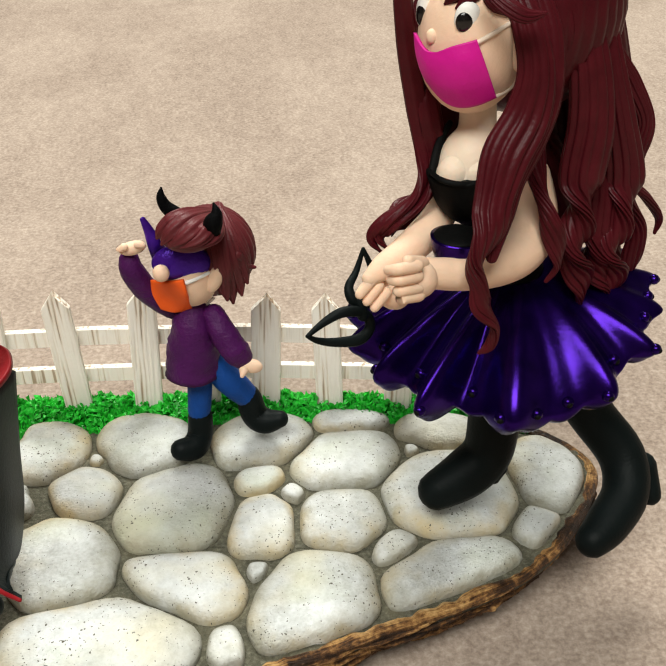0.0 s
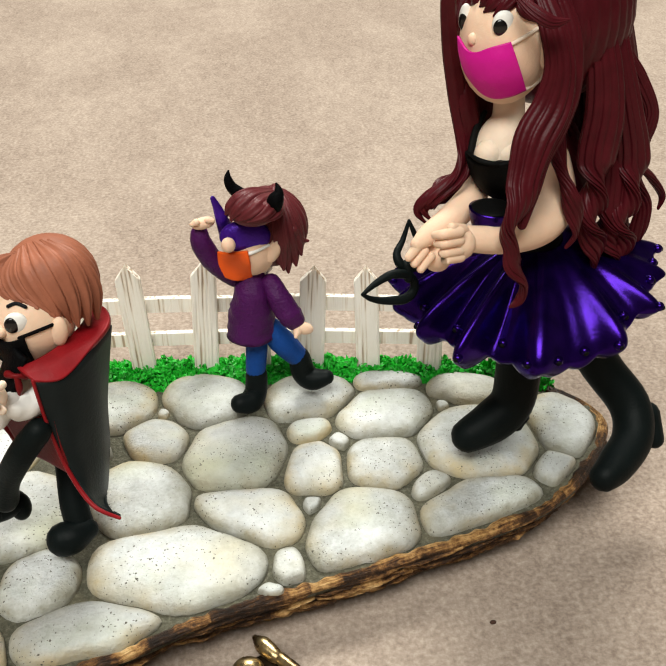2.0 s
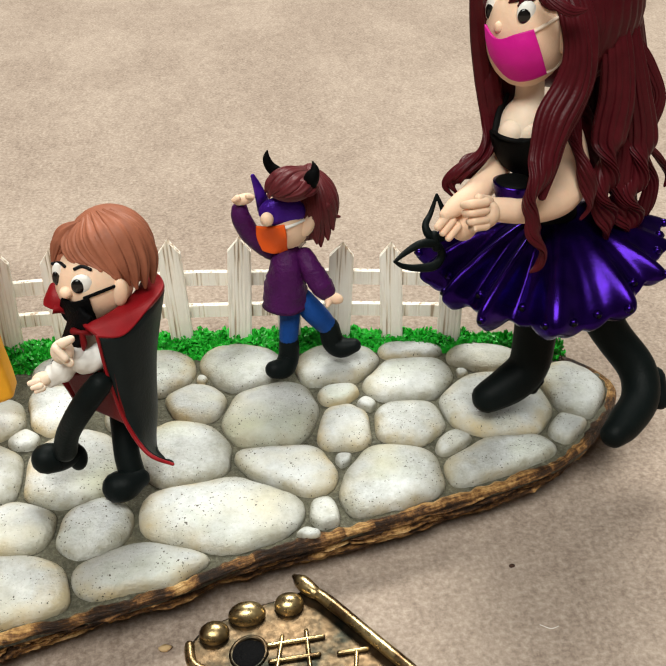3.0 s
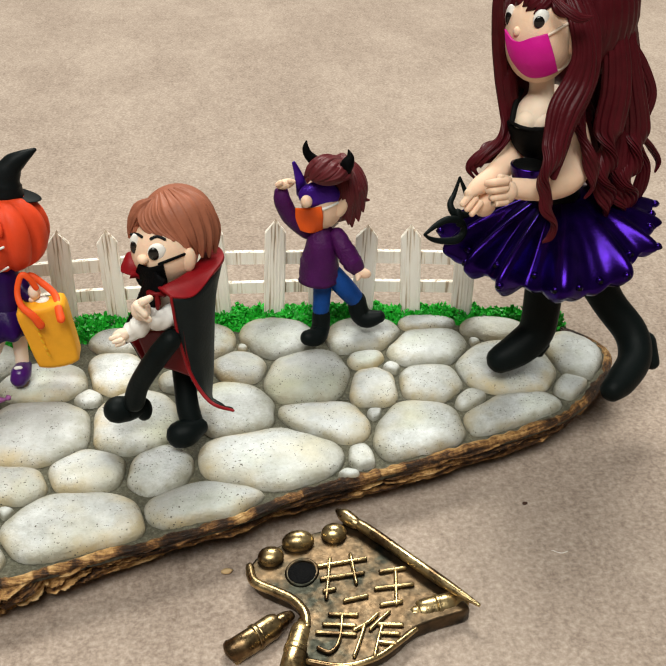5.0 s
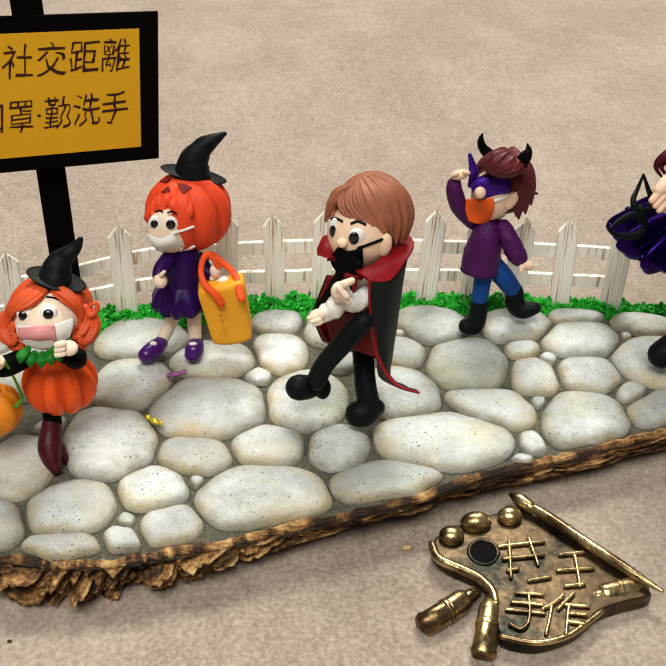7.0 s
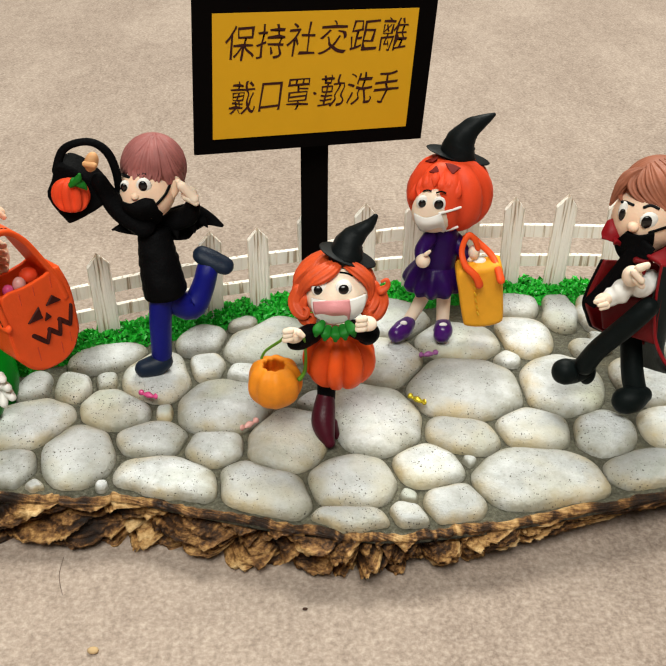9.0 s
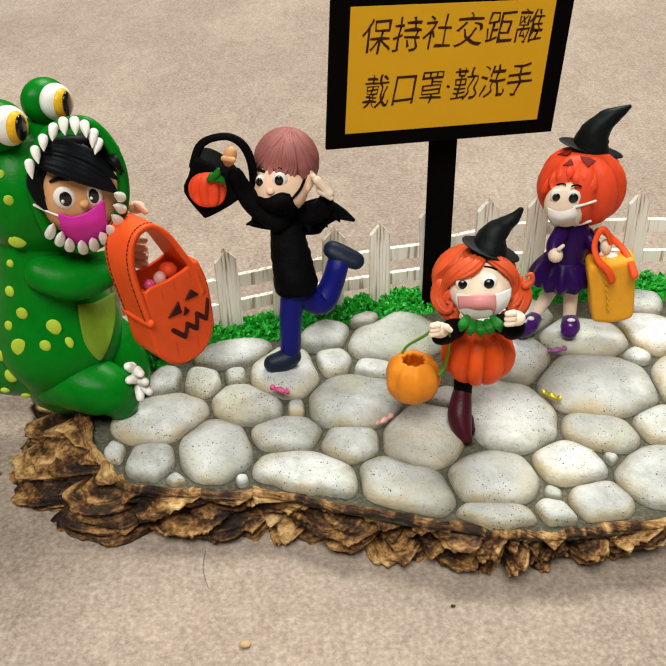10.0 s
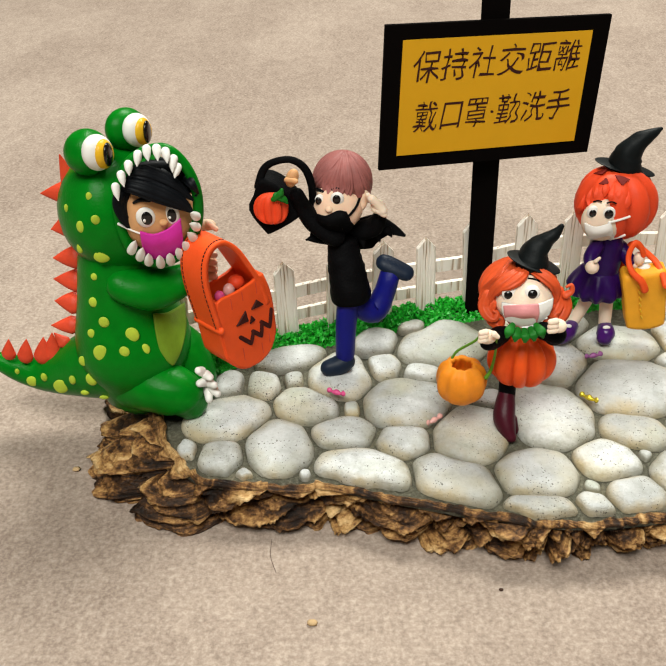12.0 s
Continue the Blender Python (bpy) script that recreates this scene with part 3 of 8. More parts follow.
stones += [
    (66.9, -42.2, 4.9, 2.7, 87), (63.8, -46.9, 3, 1.9, 0), (60.5, -27.8, 11.8, 7.2, -30), (59.4, -10.2, 11.7, 10, 69),
    (53.9, 9, 9.5, 8.3, -27), (47.8, -38.8, 15.1, 10.8, -5), (44.9, 5.9, 2.1, 1.8, -49), (43.3, -2.8, 7.1, 5.9, -49),
    (40.7, -20.8, 11.3, 9.3, -56), (34.3, 9.5, 9.2, 8.2, -10), (33.2, -52, 12.4, 6.8, 1), (31.6, -5, 5.5, 4.2, -71),
    (30, -6.2, 6.4, 4.7, 10), (25.6, 10, 8.2, 6.4, 84), (23.2, -39.5, 7.4, 6.5, 57), (17.7, -21.2, 11.2, 9.6, 69),
]
stones += [
    (13.5, 13.3, 7.4, 5.3, -9), (12.8, -0.7, 8.8, 6.7, -86), (7.8, -37.7, 8.2, 6.7, -15), (7, -10.8, 3.3, 3, -49),
    (5.5, -54.2, 13.5, 9.8, -3), (-4, -2.5, 11, 7.7, -9), (-5.1, -22.6, 13.5, 11.6, 1), (-8, -47.8, 2.2, 1.9, -46),
    (-8.5, -39.4, 8.4, 6.2, -22), (-13, -60.6, 6.2, 5.8, -12), (-17, -49.6, 7.6, 7, -11), (-21.6, 7.8, 11.4, 8.9, -10),
    (-21.8, -58.2, 2.2, 1.7, -72), (-22.2, -64, 4.2, 3.1, -52), (-23.8, -10.9, 10.2, 9.2, 89), (-27.1, -33.2, 12.5, 9.9, -70),
]
stones += [
    (-33, -54.1, 9.2, 7.6, 13), (-34.2, -65.2, 7.7, 4.3, -6), (-40.9, -26.7, 3.8, 2.9, 58), (-46.4, -40.4, 11.2, 8.4, 64),
    (-51.3, -56, 10.8, 7.4, -41), (-51.5, -2.6, 11.9, 9.2, 24), (-56.6, -15.3, 4.7, 3.9, 2), (-58.1, 5.7, 3.9, 3.1, 26),
    (-61.4, -27.8, 10.4, 9.7, 4), (-62.2, -42.6, 6.3, 5.7, 9), (-66.7, -12.5, 5.8, 4.8, -85), (-68.1, -1.6, 6.7, 5.9, 54),
    (-71.9, -53, 11.3, 7.4, -12), (-74.6, -29.8, 2.8, 2.4, 88), (-76.5, -39.4, 7.6, 5.6, -4), (-77.5, -17.1, 10.1, 8.5, 90),
]
stones += [
    (-84.8, -54, 2.5, 2, -74), (-85.2, -28.7, 8.5, 6.9, -27), (-89.1, -17.8, 3.5, 2.7, -79), (-90.6, -9, 9.2, 5.4, 22),
    (-91, -44.8, 10.4, 7.7, -76), (-96.9, -20.2, 5.7, 4.4, -84), (-98.6, -53.8, 2.1, 1.8, -62), (-104.1, -33.8, 10.4, 7.9, 37),
    (-104.7, -48, 6.2, 5.3, -90), (-105.5, -20, 5.5, 3.9, 84), (-112.9, -45.7, 4.1, 3, -70),
]


def depth_in(stone, px, py):
    """How far a place lies outside a stone's oval, and the oval's size there."""
    x, y, a, b, turn = stone
    c, sn = math.cos(radians(turn)), math.sin(radians(turn))
    lx, ly = c * (px - x) + sn * (py - y), -sn * (px - x) + c * (py - y)
    e = math.hypot(lx / a, ly / b)
    return (e - 1) * math.hypot(lx, ly) / max(e, 1e-6)


RIM = [(x, y, nx, ny) for x, y, d, nx, ny in outline(10)]


def past_rim(px, py):
    """True where a place lies less than a finger's margin inside the slab's edge."""
    x, y, nx, ny = min(RIM, key=lambda r: (r[0] - px) ** 2 + (r[1] - py) ** 2)
    return (px - x) * nx + (py - y) * ny < 2.6


# how a cobble rounds over: share of its reach, share of its height
PROFILE = ((1.0, -0.2), (1.03, 0.06), (1.035, 0.22), (1.02, 0.38), (0.985, 0.54), (0.93, 0.68), (0.84, 0.80), (0.70, 0.90), (0.50, 0.965), (0.26, 0.995), (0.02, 1.01))


def cobble(index):
    """One flattish water-worn pebble, its outline giving way to its neighbours' with a joint between."""
    stone = stones[index]
    x, y, a, b, turn = stone
    seed = index
    near = [q for q in stones if q is not stone and math.hypot(q[0] - x, q[1] - y) < a + q[2] + 3]
    c, sn = math.cos(radians(turn)), math.sin(radians(turn))
    s = Sculpt()
    egg = 0.78 if turn == -30 else 0.30 * noise.noise(Vector((seed * 2.3, 0.5, 0.0)))
    tall = min(2.7 + 0.09 * min(a, b), 0.9 + 0.62 * min(a, b))
    reach = []
    for j in range(48):
        ph = 2 * math.pi * j / 48
        ex, ey = math.copysign(abs(math.cos(ph)) ** 0.9, math.cos(ph)), math.copysign(abs(math.sin(ph)) ** 0.9, math.sin(ph))
        k = 1.06 + 0.13 * noise.noise(Vector((ex * 0.9, ey * 0.9, seed * 3.1))) + 0.03 * noise.noise(Vector((ex * 3, ey * 3, seed * 1.7)))
        ey *= 1 + egg * ex
        wx, wy = c * ex * a - sn * ey * b, sn * ex * a + c * ey * b
        while k > 0.62 and (past_rim(x + wx * k, y + wy * k) or any(depth_in(q, x + wx * k, y + wy * k) < depth_in(stone, x + wx * k, y + wy * k) + 1.35 for q in near)):
            k -= 0.02
        reach.append((wx, wy, k))
    for _ in range(2):
        reach = [(w[0], w[1], (reach[i - 1][2] + 2 * w[2] + reach[(i + 1) % 48][2]) / 4) for i, w in enumerate(reach)]
    rows = []
    for rho, h in PROFILE:
        ring = []
        for wx, wy, k in reach:
            gx, gy = x + wx * k * rho, y + wy * k * rho
            dz = 0.25 * noise.noise(Vector((gx * 0.25, gy * 0.25, seed))) * rho
            ring.append((gx, gy, TOP + tall * h + (dz if h > 0.5 else 0)))
        rows.append(ring)
    s.rings(COBBLE, rows)
    return s


# ---- fence and turf ----
def fence_y(x):
    return 23.5 - (0.0021 if x < 10 else 0.0012) * (x - 10) ** 2


def turf_strip():
    rng = random.Random(4)
    s = Sculpt()
    verts, faces = [], []
    for _ in range(19000):
        x = rng.uniform(-122, 131)
        mid = fence_y(x)
        front = mid - 8.0 + 3.6 * min(1, max(0, (x - 15) / 70)) - 1.2 * noise.noise(Vector((x * 0.12, 0, 0)))
        y = rng.uniform(front, mid + 4.5)
        heap = min(1.0, (y - front) / 2.5) * (0.6 + 0.4 * noise.noise(Vector((x * 0.3, y * 0.3, 1)))) * (1.0 - 0.55 * (y > mid + 2))
        c = Vector((x, y, TOP + 0.2 + rng.random() * 5.0 * max(0.1, heap)))
        rot = Euler((rng.uniform(0, 6.3), rng.uniform(0, 6.3), rng.uniform(0, 6.3))).to_matrix()
        a, b, t = rng.uniform(0.5, 1.1), rng.uniform(0.4, 0.8), rng.uniform(0.2, 0.45)
        base = len(verts)
        for q in ((a, 0, 0.3 * a), (0, b, 0), (-a, 0, 0.3 * a), (0, -b, 0), (0, 0, t), (0, 0, -t)):
            verts.append(tuple(c + rot @ Vector(q)))
        for f in ((0, 1, 4), (1, 2, 4), (2, 3, 4), (3, 0, 4), (1, 0, 5), (2, 1, 5), (3, 2, 5), (0, 3, 5)):
            faces.append(tuple(base + i for i in f))
    s.add(TURF, verts, faces)
    return tagged(s.finish("grass", (0, 0, TOP), smooth=False), "crumbly bright green model turf along the fence", "grass", kind="stuff")


turf_strip()

fence = empty("picket_fence", (0, 20, TOP))
tagged(fence, "small white wooden picket fence with pointed slats", "fence")


def picket_mesh(seed):
    """A pointed slat whose faces carry carved grain lines."""
    s = Sculpt()
    w, t, n = 2.75, 0.8, 14
    def top(x):
        return 28 - 3.5 * abs(x) / w
    cut = [0.0] + [0.42 * max(0.0, noise.noise(Vector((i * 1.7, seed, 0)))) ** 0.5 * (1 if i % 2 else 0.2) for i in range(1, n)] + [0.0]
    rows = []
    for k in range(13):
        v = k / 12
        ring = []
        for side in (-1, 1):
            for i in range(n + 1):
                i = i if side < 0 else n - i
                x = w * (-1 + 2 * i / n)
                z = v * top(x)
                wob = 0.25 * noise.noise(Vector((z * 0.12, seed, i * 0.05)))
                edge = 0.22 if i in (0, n) else 0.0
                ring.append((x * (1 + 0.02 * math.sin(v * 3)) + wob * (0 < i < n), side * (t - edge - cut[i] * (0.6 + 0.4 * math.sin(v * 9 + i))), z))
        rows.append(ring)
    s.rings(WOOD, rows)
    return s.finish("picket", smooth=False)


rng = random.Random(11)
kinds = [picket_mesh(k * 3.7) for k in range(4)]
for i, x in enumerate((-119, -105.5, -91.6, -79, -66.5, -54.2, -40.5, -26.8, -13.5, 0, 13.2, 25.5, 40.7, 54.6, 66.5, 78.2, 91.2, 104.5)):
    ob = kinds[i] if i < 4 else new("picket", kinds[i % 4].data)
    ob.parent = fence
    slope = math.atan2(fence_y(x + 2) - fence_y(x - 2), 4)
    tall = (0.86 if x < -45 else 1.0) * rng.uniform(0.97, 1.05)
    ob.matrix_parent_inverse = Matrix.Translation(-fence.location)
    ob.matrix_basis = pose(x / 1000, fence_y(x) / 1000, 0.0125, rng.uniform(-2, 2), rng.uniform(-2.5, 2.5), math.degrees(slope)) @ Matrix.Diagonal((rng.uniform(0.94, 1.06), 1, tall, 1))

for z, tall in ((30.2, 1.75), (21.4, 1.6)):
    s = Sculpt()
    rows = []
    for i in range(61):
        x = -121 + i * 3.8
        y = fence_y(x) + 1.6
        drop = (3.6 if x < -45 else 3.6 * max(0, (-20 - x) / 25) if x < -20 else 0) * (z - 12) / 18
        wob = 0.35 * noise.noise(Vector((x * 0.06, z, 0)))
        rows.append([(x, y + dy, z - drop + dz + wob) for dy, dz in ((-0.7, -tall), (0.7, -tall), (0.7, tall), (-0.7, tall))])
    s.rings(WOOD, rows)
    part("rail", s, fence, smooth=False)

# ---- the notice ----
sign = empty("notice_sign", (-41, 9, TOP))
tagged(sign, "yellow handwritten notice in a black border on a black post", "sign")
CORNERS = [Vector(v) for v in ((-67.3, 3.0, 61.3), (-14.6, 13.4, 61.0), (-12.3, 15.1, 94.6), (-65.7, 4.6, 96.0))]
FACE = (CORNERS[1] - CORNERS[0]).cross(CORNERS[3] - CORNERS[0]).normalized()


def on_board(u, v, proud):
    """A place on the slightly skewed board, in its own widths and heights."""
    low, high = CORNERS[0].lerp(CORNERS[1], u), CORNERS[3].lerp(CORNERS[2], u)
    return low.lerp(high, v) + FACE * proud


def hung(s):
    s.verts = [tuple(on_board(x, z, -y)) for x, y, z in s.verts]
    return s


def card(mat, lo, hi):
    s = Sculpt()
    s.add(mat, [(x, y, z) for x in (lo[0], hi[0]) for y in (lo[1], hi[1]) for z in (lo[2], hi[2])], [(0, 1, 3, 2), (4, 6, 7, 5), (0, 4, 5, 1), (2, 3, 7, 6), (0, 2, 6, 4), (1, 5, 7, 3)])
    return hung(s)


part("post", block(SIGN_BLACK, (-43.2, 12.4, TOP - 1), (-36.6, 13.8, 112)), sign, smooth=False)
part("board", card(SIGN_BLACK, (0, 0, 0), (1, 1.3, 1)), sign, "matt black card backing", smooth=False)
part("paper", card(SIGN_YELLOW, (0.078, -0.25, 0.10), (0.922, 0.1, 0.90)), sign, "amber yellow paper", smooth=False)


def lettering(text, left, right, low, high):
    """Brushed characters, fitted into a stretch of the board."""
    font = bpy.data.curves.new("lettering", "FONT")
    font.body, font.size, font.shear, font.offset = text, 1.0, 0.12, -0.004
    tmp = new("lettering_outline", font)
    bpy.context.view_layer.update()
    me = bpy.data.meshes.new_from_object(tmp.evaluated_get(bpy.context.evaluated_depsgraph_get()))
    bpy.data.objects.remove(tmp)
    me.materials.clear()
    me.materials.append(INK)
    x0, x1 = min(v.co.x for v in me.vertices), max(v.co.x for v in me.vertices)
    y0, y1 = min(v.co.y for v in me.vertices), max(v.co.y for v in me.vertices)
    for v in me.vertices:
        u, h = (v.co.x - x0) / (x1 - x0), (v.co.y - y0) / (y1 - y0)
        wob = 0.013 * noise.noise(Vector((u * 17, h * 4, 0)))
        v.co = on_board(left + (right - left) * u + wob, low + (high - low) * h + wob + 0.025 * u, 0.34) / 1000 - sign.location
    ob = new("lettering", me)
    ob.parent = sign
    ob["label"] = "dark handwritten lettering"
    return ob


lettering("保持社交距離", 0.13, 0.885, 0.61, 0.825)
lettering("戴口罩·勤洗手", 0.145, 0.865, 0.26, 0.475)

# ---- clay figures ----
def devil_kid(s):
    s.ball('skin', (66, 8, 51.7), (5.2, 5.2, 6.5))
    s.ball('kidhair', (69.8, 12, 53.3), (8, 8, 8.2), ribs=26, groove=0.11)
    s.limb('kidhair', [(71.3, 12.6, 61.4, 1.1), (71.3, 8.2, 60.6, 1.5), (71.4, 5.7, 58.6, 1.6), (71.6, 4.6, 56.4, 1.3), (71.7, 4.3, 55, 0.3)], flat=0.5, groove=0.36, sides=28)
    s.limb('kidhair', [(71.4, 12.4, 61.4, 1.1), (71.3, 7.6, 60.2, 1.5), (71.4, 5.1, 57.7, 1.6), (71.5, 4.2, 55, 1.3), (71.6, 4.1, 53.1, 0.3)], flat=0.5, groove=0.36, sides=28)
    s.limb('kidhair', [(71.6, 11.5, 61.4, 1.1), (71.5, 6.8, 59.6, 1.5), (71.6, 4.5, 56.2, 1.6), (71.8, 4.1, 52.6, 1.3), (72, 5, 49.8, 0.3)], flat=0.5, groove=0.36, sides=28)
    s.limb('kidhair', [(71.2, 11.3, 61.4, 1.1), (71.2, 6.2, 59.1, 1.5), (71.4, 4.1, 54.9, 1.6), (71.7, 4.8, 49.9, 1.3), (71.9, 4.9, 47.1, 0.3)], flat=0.5, groove=0.36, sides=28)
    s.limb('kidhair', [(71.4, 12.2, 61.4, 1.1), (71.5, 6.3, 59.2, 1.5), (71.9, 4.1, 54.6, 1.6), (72.6, 5.7, 48.9, 1.3), (72.9, 5.8, 45.9, 0.3)], flat=0.5, groove=0.36, sides=28)
    s.limb('kidhair', [(71.5, 11.4, 61.4, 1.1), (72.1, 6.6, 59.2, 1.5), (73, 4.6, 55.1, 1.6), (74, 5.8, 50.1, 1.3), (74.5, 5.9, 47.3, 0.3)], flat=0.5, groove=0.36, sides=28)
    s.limb('kidhair', [(71.5, 13, 61.3, 1.1), (72.4, 7.5, 59.8, 1.5), (73.6, 5.3, 56.3, 1.6), (74.9, 5.7, 52.1, 1.3), (75.6, 5.8, 49.7, 0.3)], flat=0.5, groove=0.36, sides=28)
    s.limb('kidhair', [(71.5, 12.2, 61.4, 1.1), (72.5, 7.9, 60, 1.5), (73.9, 5.9, 57.1, 1.6), (75.3, 6, 53.8, 1.3), (76.3, 7.8, 50.9, 0.3)], flat=0.5, groove=0.36, sides=28)
    s.limb('kidhair', [(74.1, 5.2, 55.7, 1), (76, 6.7, 52.6, 0.6), (77.1, 6.9, 52.1, 0.3)])
    s.limb('black', [(64.5, 10, 61.6, 1.4), (62.9, 10, 63.3, 1.1), (62.3, 10, 65.1, 0.8), (62.5, 10, 66.7, 0.2)])
    s.limb('purplemask', [(59.1, 7, 62.6, 0.5), (59.9, 7, 60.3, 0.9), (60.6, 7, 57.7, 1.3), (61.3, 8.8, 54.5, 1.7)], flat=0.5)
    s.ball('purplemask', (64.8, 4.9, 55.1), (5.1, 2, 3.4), turn=(0, 4, 0))
    s.sheet('orangemask', [[(59.3, 6.3, 51.5), (61.8, 3.9, 52.2), (64.8, 2.4, 53.3)], [(59.2, 6.2, 48.7), (62.1, 5.7, 48), (65.2, 2.3, 50.3)], [(60.3, 6.3, 45.6), (62.6, 6.1, 44.8), (65.7, 6.3, 45.2)]], 0.5)
    s.ball('kidhair', (66.5, 4, 61.4), (5, 5.6, 2.8))
    s.limb('kidhair', [(70.7, 11.2, 61.5, 0.4), (66.2, 3.9, 64.4, 1.4), (63.1, 2.5, 63.5, 1.4), (61.5, 7.1, 58.7, 0.3)], flat=0.5, groove=0.34, sides=28)
    s.limb('kidhair', [(71.1, 11, 61.4, 0.4), (67.1, 2.6, 64.3, 1.6), (64, 0.4, 63.3, 1.5), (62.1, 0.6, 61.1, 0.3)], flat=0.5, groove=0.34, sides=28)
    s.limb('kidhair', [(71.3, 10.4, 61.3, 0.4), (68.2, 1.1, 63.9, 1.6), (65.6, -1.1, 62.9, 1.4), (63.5, -0.5, 61.2, 0.3)], flat=0.5, groove=0.34, sides=28)
    s.limb('kidhair', [(71.6, 9.9, 61.1, 0.4), (69.7, 1.1, 63.2, 1.5), (67.8, -1.3, 62.5, 1.3), (65.2, -1.5, 61.4, 0.3)], flat=0.5, groove=0.34, sides=28)
    s.limb('kidhair', [(71.8, 8.7, 60.6, 0.4), (71.2, 2.1, 61.9, 1.2), (69.7, -0.5, 61.7, 1), (66.9, -1.7, 61.5, 0.3)], flat=0.5, groove=0.34, sides=28)
    s.limb('kidhair', [(69.1, 11.8, 61.5, 0.4), (65, 3.5, 64.2, 1.3), (62.5, 2.3, 63, 1.3), (61.3, 2.5, 61.3, 0.3)], flat=0.5, groove=0.34, sides=28)
    s.limb('black', [(70.1, 1.5, 62.5, 1.6), (70.7, 0.5, 64.6, 1.5), (71.2, 0.5, 66.1, 0.9), (70.9, 1, 67.5, 0.2)])
    s.ball('skin', (61.3, 2.2, 54.9), (1.4, 1.4, 1.5))
    s.ball('skin', (70.1, 4.3, 52), (1.4, 1.2, 2.9), turn=(0, 22, 0))
    s.limb('white', [(65.3, 2.8, 52.4, 0.4), (67, 2.9, 52.9, 0.3), (69.1, 3.9, 53.3, 0.3)])
    s.limb('white', [(65.5, 6.9, 44.9, 0.4), (67.7, 6.9, 45.1, 0.3), (69.5, 6.9, 46.5, 0.3)])
    s.limb('plum', [(66.2, 9, 44.6, 3.1), (65.5, 7, 41, 3.8), (65.1, 7, 36.5, 4.6), (64.9, 7, 31.4, 5.1)], sides=28, wrinkle=0.13, keepopen=True)
    s.limb('plum', [(62.2, 9, 44, 2.1), (58.4, 8, 48.2, 2.2), (56.3, 7, 53, 2.1), (56, 7, 55.1, 1.8)], wrinkle=0.06)
    s.ball('skin', (56.9, 6, 58), (2.3, 1.2, 1.2), turn=(0, -12, 0))
    s.limb('skin', [(55.6, 5, 58.8, 0.7), (54.8, 5, 58.4, 0.5)])
    s.limb('skin', [(57.8, 5, 59.1, 0.6), (58.7, 5, 58.9, 0.5)])
    s.limb('plum', [(69.3, 6, 43.5, 2.1), (70.7, 4, 40.8, 2.4), (72.4, 3, 38, 2.5), (73.4, 3, 36.4, 2.2)], wrinkle=0.16, sides=20)
    s.ball('skin', (75.2, 2, 34.8), (2.1, 1.3, 1.3), turn=(0, 18, 0))
    s.limb('skin', [(73.8, 1, 34.6, 0.9), (73.4, 0, 34.2, 0.4)])
    s.limb('jeans', [(65.8, 7, 32.8, 2.4), (65.6, 6, 28.2, 2.3), (65.1, 5, 23.3, 2.1)], wrinkle=0.04)
    s.limb('jeans', [(68.4, 7, 32.5, 2.5), (71.3, 6, 28.9, 2.7), (74.1, 6, 25.3, 2.3)], wrinkle=0.04)
    s.limb('blackboot', [(65.2, 5, 22.4, 2.3), (64.8, 4, 18.7, 2.4), (63.5, 2, 17.5, 2.5), (61.3, 1, 17.9, 2.1)], sides=18)
    s.limb('blackboot', [(74.5, 6, 24.8, 2.4), (75.4, 6, 20.8, 2.6), (77.3, 5, 19.7, 2.5), (79.9, 4, 20.6, 1.7)], sides=18)

